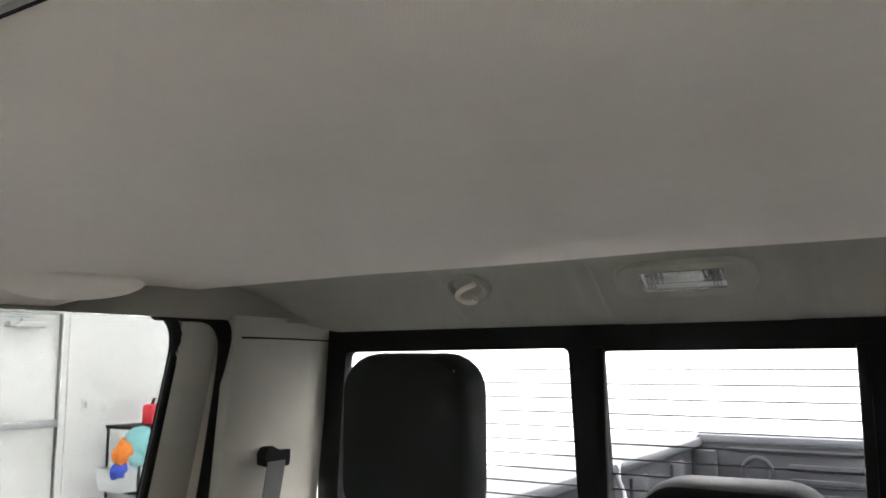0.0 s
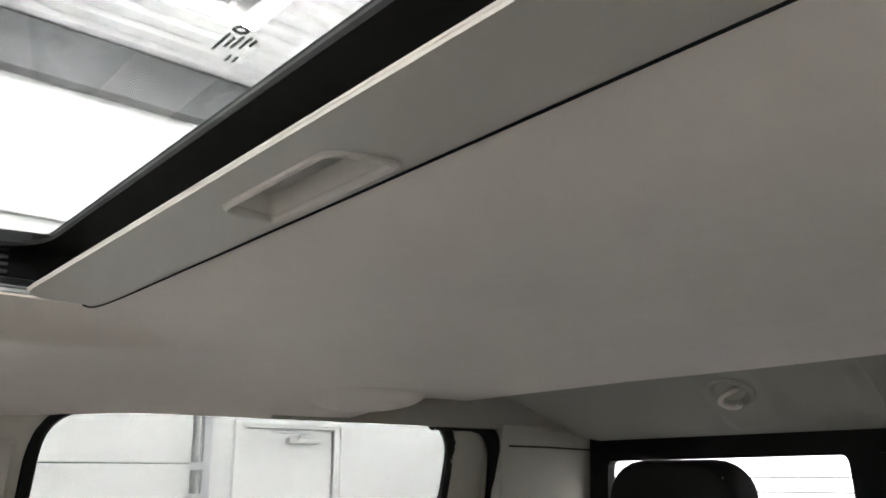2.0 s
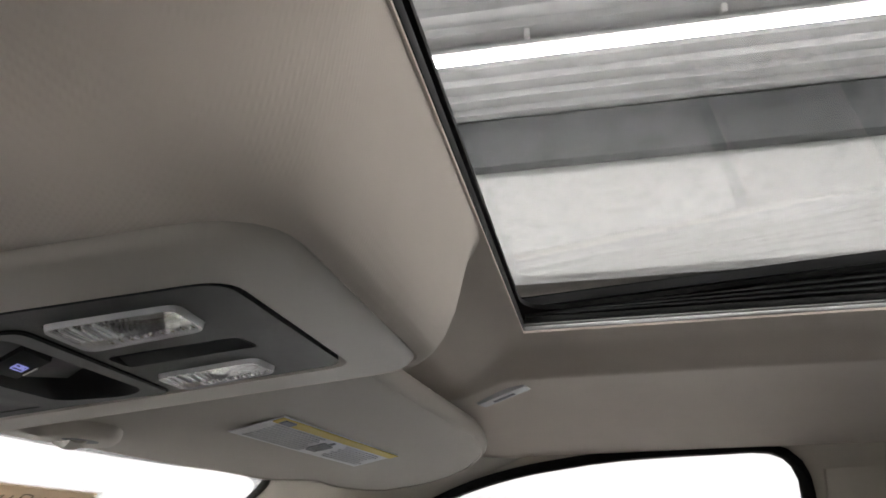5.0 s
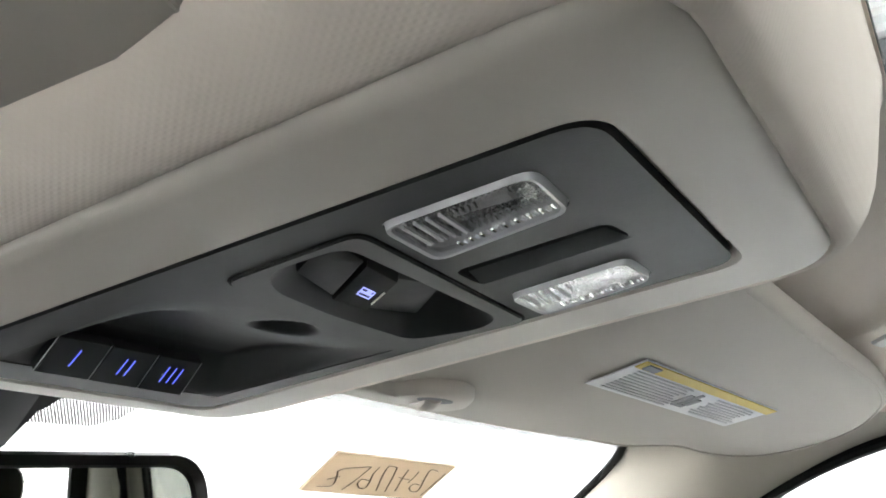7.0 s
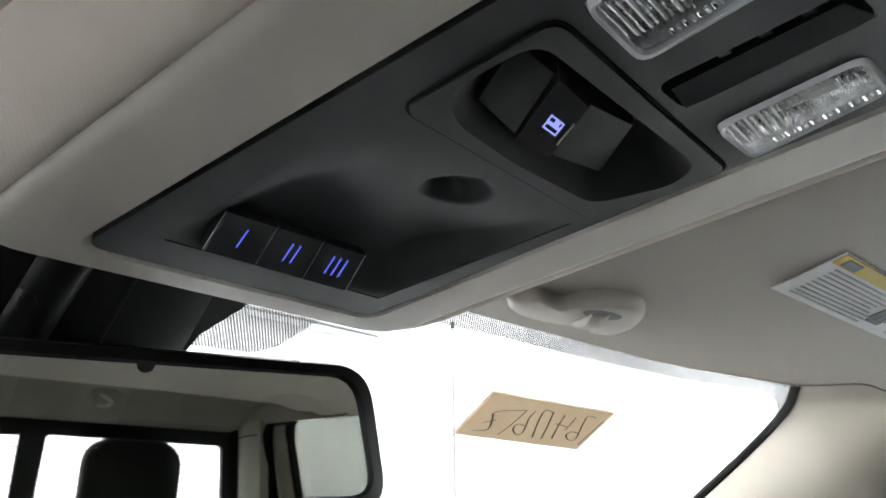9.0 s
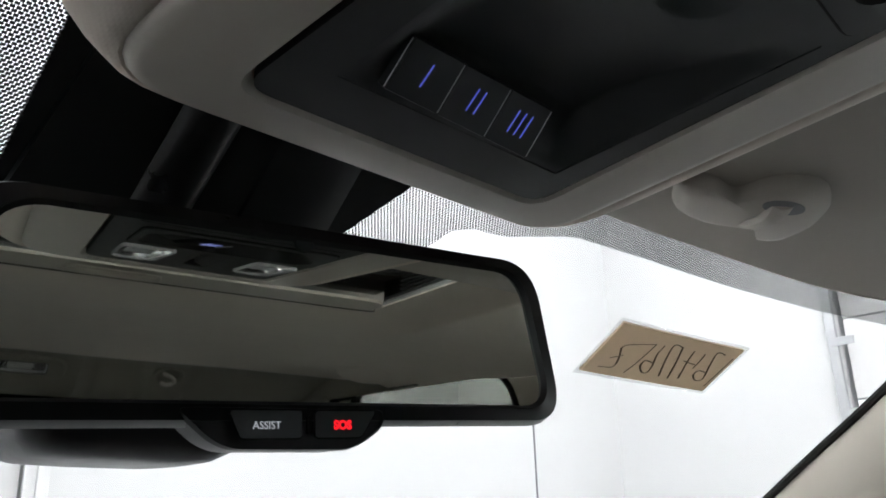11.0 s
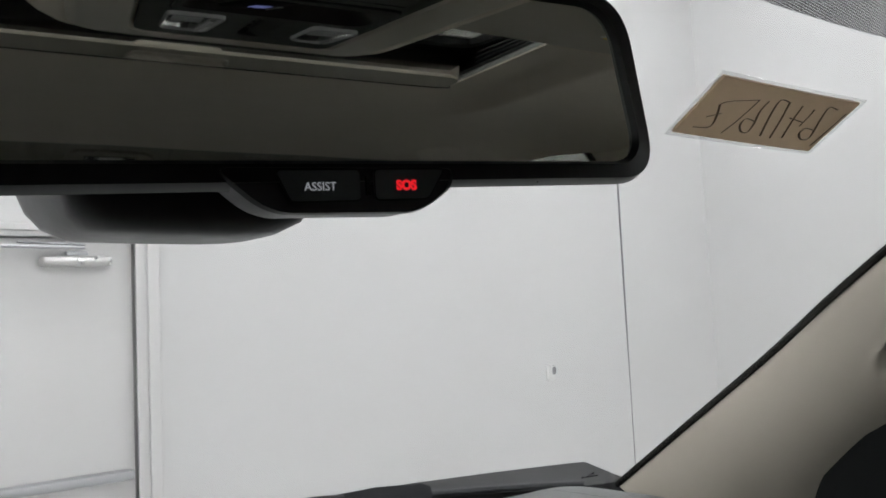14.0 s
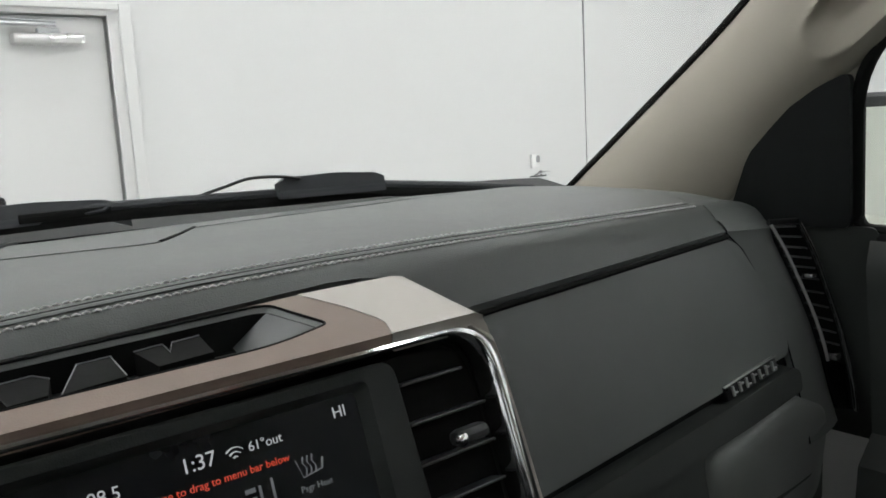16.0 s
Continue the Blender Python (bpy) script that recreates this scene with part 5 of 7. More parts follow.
def headliner_speaker(s):
    """A shallow pad bulging from the headliner's side."""
    cx, cy = 0.585, -0.665
    rr = []
    for f, dz in ((1.0, 0.004), (0.93, -0.004), (0.8, -0.010), (0.5, -0.013), (0.1, -0.0135)):
        rr.append([(s * (cx + 0.042 * f * math.cos(t)), cy + 0.09 * f * math.sin(t), roof_z(cx + 0.042 * f * math.cos(t), cy) + 0.35 * dz) for t in steps(0, 2 * math.pi, 32)[:-1]])
    b = part("headliner_pad", loft(rr, (False, True)), FABRIC)
    tagged(b, "oval cloth-covered pad bulging from the headliner", "headliner pad", group="headliner pads")


# ---- mirror, sensor and card at the windscreen ----
MIRROR_N = Vector((-0.117, -1.0, -0.0395)).normalized()


def rear_mirror():
    e = empty("rear_view_mirror", "black framed rear view mirror with lit buttons", "rear view mirror")
    ctr = Vector((-0.023, 0.0, 1.6485))
    ctr.y = 0.532 + (ctr.x * -0.1211 + (ctr.z - 1.64) * -0.0385)
    m = frame_at(ctr, Vector((1, 0, 0)) - MIRROR_N * MIRROR_N.x, Vector((0, 0, 1)) - MIRROR_N * MIRROR_N.z)
    # m: x to the right, y up, z towards the seats
    m = m @ pose(0, -0.001, 0, 0, 0, 3.5)
    w, h = 0.259, 0.0725
    def ring(gx, gy, r, z):
        out = []
        for u, v in rounded([(-w / 2 - gx, -h / 2 - gy), (w / 2 + gx, -h / 2 - gy), (w / 2 - 0.012 + gx, h / 2 + gy), (-w / 2 + 0.012 - gx, h / 2 + gy)], r, 8):
            out.append(m @ Vector((u, v + (0.004 * (1 - (2 * u / w) ** 2) if v > 0 else 0), z)))
        return out
    part("housing", loft([ring(-0.0125, -0.0085, 0.014, 0.0), ring(-0.011, -0.0070, 0.015, 0.0030), ring(-0.003, -0.002, 0.018, 0.001), ring(0, 0, 0.02, -0.005), ring(-0.001, -0.001, 0.02, -0.014), ring(-0.012, -0.008, 0.022, -0.028), ring(-0.05, -0.022, 0.02, -0.036)], (False, True)), BLACK_SATIN, e, "black plastic housing")
    part("mirror_glass", loft([ring(-0.0120, -0.0082, 0.014, -0.003), ring(-0.0120, -0.0082, 0.014, 0.0004)]), MIRROR, e, "greenish tinted mirror glass")
    # chin with two lit buttons
    chin = rounded([(-0.051, -0.0305), (0.0295, -0.0310), (0.0285, -0.0372), (0.0205, -0.0425), (0.0135, -0.0450), (-0.0315, -0.0440), (-0.0385, -0.0412), (-0.0445, -0.036)], 0.004, 4)
    part("button_chin", loft([[m @ Vector((u, v, 0.0004)) for u, v in chin], [m @ Vector((u * 0.985, v * 0.99, 0.0028)) for u, v in chin], [m @ Vector((u, v, -0.012)) for u, v in chin]][::-1]), BLACK_SATIN, e)
    for x, txt, mt, x0, x1 in ((-0.0190, "ASSIST", WHITE_LED, -0.0325, -0.0058), (0.0105, "SOS", RED_LED, -0.0005, 0.0248)):
        k = rounded([(x0, -0.0312), (x1, -0.0312), (x1 - (0.0065 if x > 0 else 0), -0.0403), (x0 + (0.0042 if x < -0.01 else 0), -0.0403)], 0.0015, 3)
        bt = part("button", loft([[m @ Vector((u, v, 0.0020)) for u, v in k], [m @ Vector((u, v, 0.0034)) for u, v in k]]), PANEL_BLACK, e)
        words("lettering", txt, 0.0036 if x < -0.01 else 0.0042, m @ pose(x, -0.0362, 0.0035), mt, bt, "lit lettering", depth=0.0001, bold=0.0 if x < -0.01 else 0.00022)
        part("button_edge", tube([m @ Vector((u, v, 0.0030)) for u, v in k], 0.0003, 0.0006, 4, closed=True), RUBBER, bt)
    part("mic_slot", boxed(-0.0007, -0.0045, -0.0002, 0.0007, 0.0015, 0.0006, m=m @ pose(-0.0030, -0.0345, 0.0028)), PIANO, e)
    # arm to the sensor cover
    a = m @ Vector((0, 0.005, -0.03))
    part("ball_joint", tube([a, a + Vector((0.0, 0.02, 0.004))], 0.014, 0.014, 12), BLACK_SATIN, e)
    part("arm", tube(smooth_line([a + Vector((0, 0.012, 0.003)), (-0.028, 0.605, 1.664), (-0.03, 0.635, 1.685)], 5), 0.011, 0.011, 10), BLACK_SATIN, e)
    # round light sensor under the glass
    d = m @ Vector((-0.0032, 0.0300, 0.0012))
    disc = [d + (m.to_3x3() @ Vector((0.0036 * math.cos(a), 0.0036 * math.sin(a), 0))) for a in steps(0, 2 * math.pi, 24)[:-1]]
    part("sensor_disc", loft([disc, [p + MIRROR_N * 0.0002 for p in disc]]), PANEL_BLACK, e, "round dark light sensor")


def sensor_cover():
    e = empty("sensor_cover", "black plastic camera cover behind the rear view mirror", "sensor cover")
    rr = []
    for z, x0, x1, y0, y1, r in ((1.606, -0.062, -0.014, 0.635, 0.672, 0.012), (1.6075, -0.077, 0.000, 0.626, 0.686, 0.02), (1.612, -0.084, 0.008, 0.619, 0.694, 0.02), (1.619, -0.088, 0.0115, 0.615, 0.70, 0.018), (1.628, -0.090, 0.0125, 0.613, 0.705, 0.016), (1.645, -0.091, 0.0130, 0.612, 0.715, 0.016), (1.672, -0.098, 0.020, 0.618, 0.690, 0.018), (1.70, -0.092, 0.020, 0.615, 0.648, 0.014)):
        rr.append([(u, v, z) for u, v in rounded([(x0, y0), (x1, y0), (x1, y1), (x0, y1)], r, 6)])
    part("cover", loft(rr), BLACK_SATIN, e)
    # upper shroud along the glass to the header
    def shroud(u, v):
        z = 1.70 + 0.05 * v
        x = -0.032 + u * (0.075 - 0.01 * v)
        return (x, ws_y(x, z) - 0.012 - 0.02 * (1 - abs(u) ** 3) * (1 - 0.5 * v), z)
    part("shroud", sheet(shroud, steps(-1, 1, 14), steps(0, 1, 5), (0, 0.006, 0.004)), BLACK_SATIN, e)
    part("shroud_rib", tube([shroud(0.25, v) for v in steps(0, 1, 5)], 0.002, 0.002, 6), BLACK_SATIN, e)
    part("shroud_rib", tube([shroud(-0.25, v) for v in steps(0, 1, 5)], 0.013, 0.008, 12), BLACK_SATIN, e)


def frit_material():
    """Black enamel printed on glass as fine dots that thin out to clear."""
    mt = bpy.data.materials.new("dotted_black_enamel")
    mt.use_nodes = True
    nt = mt.node_tree
    b = nt.nodes["Principled BSDF"]
    b.inputs["Base Color"].default_value = (0.02, 0.02, 0.02, 1)
    b.inputs["Roughness"].default_value = 0.4
    tc = nt.nodes.new("ShaderNodeTexCoord")
    mp = nt.nodes.new("ShaderNodeMapping")
    mp.inputs["Rotation"].default_value = (0, 0, radians(45))
    mp.inputs["Scale"].default_value = (640, 560, 0)
    nt.links.new(tc.outputs["Object"], mp.inputs["Vector"])
    vo = nt.nodes.new("ShaderNodeTexVoronoi")
    vo.inputs["Scale"].default_value, vo.inputs["Randomness"].default_value = 1.0, 0.0
    nt.links.new(mp.outputs["Vector"], vo.inputs["Vector"])
    lt = nt.nodes.new("ShaderNodeMath")
    lt.operation = "LESS_THAN"
    lt.inputs[1].default_value = 0.345
    nt.links.new(vo.outputs["Distance"], lt.inputs[0])
    tr = nt.nodes.new("ShaderNodeBsdfTransparent")
    mx = nt.nodes.new("ShaderNodeMixShader")
    nt.links.new(lt.outputs[0], mx.inputs[0])
    nt.links.new(tr.outputs[0], mx.inputs[1])
    nt.links.new(b.outputs[0], mx.inputs[2])
    nt.links.new(mx.outputs[0], nt.nodes["Material Output"].inputs[0])
    return mt


def windscreen_border():
    dots = frit_material()
    low = lambda x: lerp_table([(0.0, 1.70), (0.064, 1.713), (0.118, 1.7145), (0.128, 1.728), (0.138, 1.7365), (0.17, 1.7365), (0.22, 1.7445), (0.29, 1.7440), (0.39, 1.7415), (0.52, 1.7392), (0.60, 1.739), (0.65, 1.7370), (0.68, 1.730), (0.70, 1.716), (0.715, 1.70)], abs(x + 0.02))
    def band(u, v):
        x = u
        z = low(x) * (1 - v) + 1.774 * v
        return (x, ws_y(x, z) - 0.003, z)
    for a, b in ((0.036, 0.69), (-0.72, -0.095)):
        part("dotted_border", sheet(band, steps(a, b, 50), steps(0, 1, 3), (0, 0.001, 0.001)), dots, SCREEN_PANE, "black dotted border printed on the glass")
    def solid(u, v):
        z = 1.69 + 0.084 * v
        x = -0.11 + (0.155 + max(0, (z - 1.714) * 0.9)) * u
        return (x, ws_y(x, z) - 0.003, z)
    part("solid_border", sheet(solid, steps(0, 1, 8), steps(0, 1, 3), (0, 0.001, 0.001)), BLACK, SCREEN_PANE)


def stock_card():
    """A cardboard tag taped outside the windscreen; its marker strokes show through as loops and bars."""
    e = empty("cardboard_sign", "brown cardboard sign with marker strokes taped to the windscreen", "cardboard sign")
    c = [Vector((0.3075, 0.608, 1.7145)), Vector((0.458, 0.591, 1.7110)), Vector((0.458, 0.633, 1.6830)), Vector((0.3075, 0.650, 1.6865))]
    def at(u, v, d=0.0):
        p = (c[0] * (1 - u) + c[1] * u) * (1 - v) + (c[3] * (1 - u) + c[2] * u) * v
        q = Vector((p.x, ws_y(p.x, p.z), p.z))
        return q - Vector((0, 0.55, 0.83)) * (0.001 + d)
    bm = sheet(lambda u, v: at(u, v), steps(0, 1, 10), steps(0, 1, 5), (0, 0.0012, 0.0018))
    card = part("card", bm, CARD, e, smooth=False)
    def tape(u, v):
        return at(-0.035 + 1.07 * u, -0.07 + 1.14 * v, -0.0006)
    part("tape", sheet(tape, steps(0, 1, 6), steps(0, 1, 4), (0, 0.0002, 0.0003)), TAPE, e, "clear tape", smooth=False)
    def stroke(*pts):
        part("marker_stroke", tube([at(p.x, p.y, 0.0004) for p in smooth_line([(a, b, 0) for a, b in pts], 5)], 0.0008, 0.0003, 6), MARKER, card)
    stroke((0.12, 0.43), (0.157, 0.585), (0.185, 0.75), (0.17, 0.83), (0.086, 0.856))
    stroke((0.109, 0.656), (0.176, 0.563))
    stroke((0.12, 0.43), (0.16, 0.346), (0.33, 0.24))
    stroke((0.33, 0.24), (0.324, 0.46), (0.31, 0.71), (0.29, 0.89))
    stroke((0.394, 0.23), (0.40, 0.42), (0.44, 0.647), (0.45, 0.80), (0.408, 0.81), (0.36, 0.70), (0.358, 0.578), (0.43, 0.60))
    stroke((0.53, 0.187), (0.46, 0.18), (0.482, 0.414), (0.557, 0.835))
    stroke((0.53, 0.187), (0.582, 0.484), (0.635, 0.846))
    stroke((0.637, 0.212), (0.662, 0.452), (0.713, 0.807))
    stroke((0.632, 0.443), (0.747, 0.48))
    stroke((0.736, 0.23), (0.746, 0.38), (0.748, 0.557))
    stroke((0.887, 0.165), (0.818, 0.154), (0.846, 0.398), (0.90, 0.735), (0.853, 0.786), (0.80, 0.684), (0.807, 0.577), (0.873, 0.592))
    stroke((0.975, 0.208), (0.972, 0.516), (0.965, 0.88))


def inspection_sticker():
    p = lambda x, z: Vector((x, ws_y(x, z) - 0.002, z))
    s = part("windscreen_sticker", sheet(lambda u, v: p(u, v), steps(0.692, 0.718, 3), steps(1.3345, 1.3365, 2), (0, 0.0004, 0.0003)), BLACK, smooth=False)
    tagged(s, "small black and white sticker low on the windscreen", "sticker")
    for a in ((0.692, 1.336, 0.706, 1.341), (0.698, 1.341, 0.716, 1.344), (0.694, 1.339, 0.700, 1.346)):
        pts = [p(a[0], a[1]), p((a[0] + a[2]) / 2, a[3]), p(a[2], (a[1] + a[3]) / 2)]
        part("sticker_print", tube([q - Vector((0, 0.001, 0.001)) for q in pts], 0.0012, 0.0004, 6), BLACK, s)


sunroof()
overhead_console()
for s in (1, -1):
    sun_visor(s)
    headliner_speaker(s)
    coat_hook(s * 0.312)
rear_dome_lamp()
rear_mirror()
sensor_cover()
windscreen_border()
stock_card()
inspection_sticker()


# ---- dashboard ----
def lid_top(x):
    """Height of the glove box lid's upper edge."""
    return 1.262 + 0.0378 * (min(max(x, 0.215), 0.67) - 0.215)


def dash_profile(x):
    """The dash's section at x: places (y, z) from the windscreen's foot to the knee panel."""
    drop = 0.004 * ease((abs(x) - 0.45) / 0.2)
    lid = lid_top(abs(x)) + 0.0035
    far = lerp_table([(-0.66, 1.3145), (-0.4, 1.3165), (-0.13, 1.3180), (-0.065, 1.3195), (0, 1.3222), (0.06, 1.3243), (0.167, 1.3250), (0.297, 1.3235), (0.461, 1.3180), (0.66, 1.3145)], x)
    near = lerp_table([(-0.66, 1.3110), (-0.4, 1.3120), (-0.13, 1.3128), (-0.065, 1.3142), (0, 1.3167), (0.06, 1.3185), (0.154, 1.3203), (0.28, 1.3199), (0.44, 1.3162), (0.66, 1.3120)], x)
    up = far - 1.322 + drop
    # behind the centre stack the fascia ends high, over a dark gap
    w = ease((0.222 - abs(x + 0.012)) / 0.035)
    low = lerp_table([(-0.12, 1.3000), (-0.02, 1.3020), (0.04, 1.3048), (0.09, 1.3066), (0.144, 1.3090), (0.19, 1.3080)], x)
    mix = lambda a, b: (a[0] + (b[0] - a[0]) * w, a[1] + (b[1] - a[1]) * w)
    side = [(0.783, near - 0.0065), (0.7745, near - 0.0170), (0.7685, 0.42 * near + 0.58 * lid - 0.004), (0.763, lid + 0.002), (0.764, lid)]
    mid = [(0.784, near - 0.0055), (0.777, low), (0.790, low - 0.008), (0.806, low - 0.018), (0.808, lid - 0.01)]
    return [(1.235, 1.300 - drop), (1.19, 1.318 - drop), (1.12, 1.327 - drop), (1.02, 1.331 - drop + 0.1 * up), (0.92, 1.331 - drop + 0.3 * up), (0.86, 1.3295 - drop + 0.6 * up), (0.825, 1.3260 - drop + 0.9 * up), (0.808, far),
            (0.800, 0.5 * (far + near) + 0.0004), (0.791, near)] + [mix(a, b) for a, b in zip(side, mid)]


def dashboard():
    e = empty("dashboard", "charcoal stitched soft dashboard", "dashboard")
    n = len(dash_profile(0))
    def lay(x, i):
        y, z = dash_profile(x)[int(i)]
        return (x, y, z)
    xs = sorted(set([round(v, 3) for v in steps(-0.655, 0.655, 44)]))
    part("top_pad", sheet(lay, xs, list(range(9)), (0, 0.004, -0.012)), DASH, e, "charcoal soft top pad")
    part("fascia", sheet(lay, xs, list(range(8, n)), (0, 0.005, -0.012)), DASH_FRONT, e, "dark leather fascia below the stitches")
    # end caps beyond the pad, rounded down to the doors
    for s in (1, -1):
        seam, rim = [], []
        for i, (y, z) in enumerate(dash_profile(0.655)):
            seam.append(Vector((0.6575, y, z - 0.0005)))
            k = max(0, (i - 4) / (n - 5))
            rim.append(Vector((0.734 + 0.038 * (1 - k), y - 0.005 - 0.004 * k, z - 0.024 + 0.022 * k)))
        for z, sx, ox, oy in ((1.262, 0.676, 0.7425, 0.754), (1.235, 0.690, 0.7535, 0.7465), (1.20, 0.705, 0.7665, 0.737), (1.16, 0.716, 0.778, 0.7265), (1.12, 0.716, 0.785, 0.717), (1.08, 0.712, 0.790, 0.7085), (1.04, 0.708, 0.798, 0.70)):
            seam.append(Vector((sx, 0.762 - 0.30 * (1.279 - z) - 0.001, z)))
            rim.append(Vector((ox, oy, z)))
        def cap(u, i):
            p = seam[int(i)].lerp(rim[int(i)], u)
            b = math.sin(math.pi * u)
            return (s * p.x, p.y - (0.004 * b if i > 8 else 0), p.z + (0.007 * b if i < 11 else 0))
        c = part("end_cap", sheet(cap, steps(0, 1, 8), list(range(len(seam))), (0, 0.006, -0.006)), DASH_FRONT, e, "dark vinyl end cap")
        part("cap_seam", tube([(s * p.x, p.y - 0.0004, p.z + 0.0004) for p in seam[11:]], 0.0009, 0.0009, 6), RUBBER, c)
    # double row of stitches on a raised welt
    part("welt", tube([(x, dash_profile(x)[8][0], dash_profile(x)[8][1] - 0.0006) for x in steps(-0.64, 0.64, 60)], 0.0050, 0.0016, 8), DASH_FRONT, e, "leather welt between the stitches")
    part("welt_seam", tube([(x, dash_profile(x)[8][0] + 0.0005, dash_profile(x)[8][1] + 0.0009) for x in steps(-0.64, 0.64, 60)], 0.0011, 0.0007, 6), RUBBER, e, "dark seam between the stitches")
    st = bmesh.new()
    for row in (7, 9):
        x = -0.3
        while x < 0.635:
            y, z = dash_profile(x)[row]
            z += 0.0002
            dx = 0.0050
            b = tube([(x, y + 0.0005, z - 0.0003), (x + dx * 0.5, y, z + 0.0008), (x + dx, y - 0.0005, z - 0.0003)], 0.0011, 0.0009, 5)
            join(st, b)
            x += 0.0064
    sx = part("stitching", st, THREAD, e, "two rows of light grey stitching")
    sx["kind"] = "stuff"
    # speaker panel with slats in the middle of the top
    def top(x, y, dz=0.0):
        pr = dash_profile(x)
        for (y1, z1), (y0, z0) in zip(pr, pr[1:]):
            if y0 <= y <= y1:
                return (x, y, z0 + (z1 - z0) * (y - y0) / (y1 - y0) + dz)
        return (x, y, 1.331 + dz)
    panel = rounded([(-0.095, 1.01), (0.095, 0.955), (0.165, 1.05), (0.40, 1.06), (0.55, 1.09), (0.55, 1.165), (-0.4, 1.2), (-0.4, 1.06)], 0.015, 4)
    pm = plate(panel, [], lambda u, v, d: top(u, v, -0.0012 + d), 0.002)
    sp = part("top_panel", pm, DASH, e, "flat dash top panel with a speaker grille")
    part("panel_gap", tube([top(0.097, 0.962, 0.001), top(0.13, 1.0, 0.001), top(0.163, 1.047, 0.001)], 0.0022, 0.0010, 6), RUBBER, sp)
    part("grille_bed", plate(rounded([(-0.16, 1.02), (-0.04, 1.025), (0.03, 1.165), (-0.16, 1.17)], 0.02, 5), [], lambda u, v, d: top(u, v, 0.0010 + d), 0.0012), RUBBER, sp)
    part("grille_rim", tube([top(u, v, 0.0022) for u, v in rounded([(-0.16, 1.02), (-0.04, 1.025), (0.03, 1.165), (-0.16, 1.17)], 0.02, 5)], 0.0022, 0.002, 6, closed=True), DASH_LOW, sp)
    for k in range(32):
        x = -0.154 + 0.0056 * k
        y1 = 1.155
        y0 = 1.028 if x < -0.045 else 1.028 + (x + 0.045) * 2.1
        if y1 - y0 > 0.02:
            part("grille_slat", tube([top(x, y0, 0.0036), top(x + 0.004, y1, 0.0036)], 0.0014, 0.0022, 5), DASH_LOW, sp)
    bm_ = frame_at((-0.126, 1.035, 1.347), (1, 0.06, 0), (0, 0.6, 0.8))
    face = lambda w, h, r, d: [bm_ @ Vector((u, v, d)) for u, v in rrect(w, h, r, 6)]
    bd = part("grille_badge", loft([face(0.074, 0.021, 0.010, -0.004), face(0.074, 0.021, 0.010, 0.0), face(0.070, 0.017, 0.008, 0.001)]), WHITE_PLASTIC, sp, "small oval white badge")
    for y, w in ((0.004, 0.046), (-0.004, 0.036)):
        part("badge_bar", boxed(-w / 2 + 0.01, y - 0.002, 0.001, w / 2 + 0.01, y + 0.002, 0.0016, m=bm_), PRINT, bd, smooth=False)
    # round light sensor
    x0, y0 = 0.0, 1.185
    rr = [[top(x0 + r * math.cos(a), y0 + r * math.sin(a), h) for a in steps(0, 2 * math.pi, 16)[:-1]] for r, h in ((0.012, 0.002), (0.0115, 0.007), (0.008, 0.011), (0.002, 0.0125))]
    part("light_sensor", loft(rr, (False, True)), PRINT, sp, "small grey dome sensor")

    # glove box: lid, dark gaps, lower shelf, chrome badge
    gl = lambda u, v, d=0.0: (u, 0.762 - 0.30 * (1.279 - v) - 0.006 * math.sin(math.pi * min(max((1.279 - v) / 0.16, 0), 1)) + d, v)
    lid = rounded([(0.19, 1.2585), (0.655, 1.2758), (0.672, 1.268), (0.6875, 1.235), (0.7030, 1.20), (0.7138, 1.165), (0.7138, 1.139), (0.20, 1.104)], [0.01, 0.012, 0.010, 0.01, 0.01, 0.01, 0.02, 0.01], 5)
    part("glove_lid", plate(lid, [], gl, 0.02), DASH_FRONT, e, "charcoal glove box lid")
    def back(u, v, d=0.0):
        a = gl(u, v)
        return (a[0], a[1] + 0.016 + d, a[2])
    # black backing that stands in for the shade in the lid's gaps
    part("gap_shadow", plate([(0.15, 1.275), (0.70, 1.292), (0.735, 1.17), (0.74, 1.04), (0.15, 1.02)], [], back, 0.01), RUBBER, e)
    shelf = rounded([(0.19, 1.090), (0.60, 1.118), (0.705, 1.127), (0.718, 1.120), (0.712, 1.100), (0.60, 1.090), (0.19, 1.066)], 0.006, 4)
    part("lower_rail", plate(shelf, [], lambda u, v, d: (gl(u, v)[0], gl(u, v)[1] - 0.008 + d, v), 0.03), DASH_LOW, e)
    # black tube that draws the shade in the gap above the lid
    part("lid_gap_shade", tube([Vector(gl(u, 1.2612 + (u - 0.2) * 0.0378, -0.001)) for u in steps(0.2, 0.655, 12)], 0.0030, 0.0030, 6), RUBBER, e)
    part("lower_panel", plate(rounded([(0.19, 1.062), (0.60, 1.094), (0.71, 1.10), (0.72, 1.0), (0.19, 0.97)], 0.01, 3), [], lambda u, v, d: (gl(u, v)[0], gl(u, v)[1] + 0.012 + d, v), 0.02), DASH_LOW, e)
    pad = rounded([(0.535, 1.078), (0.690, 1.101), (0.776, 1.066), (0.750, 0.96), (0.50, 0.95)], [0.02, 0.035, 0.03, 0.03, 0.03], 6)
    cushion = [[(0.64 + (u - 0.64) * k, 0.722 - d, 1.02 + (v - 1.02) * k) for u, v in pad] for k, d in ((1.0, 0.0), (1.0, 0.016), (0.97, 0.023), (0.90, 0.028), (0.7, 0.031), (0.2, 0.032))]
    part("knee_pad", loft(cushion), DASH, e, "padded lower corner")
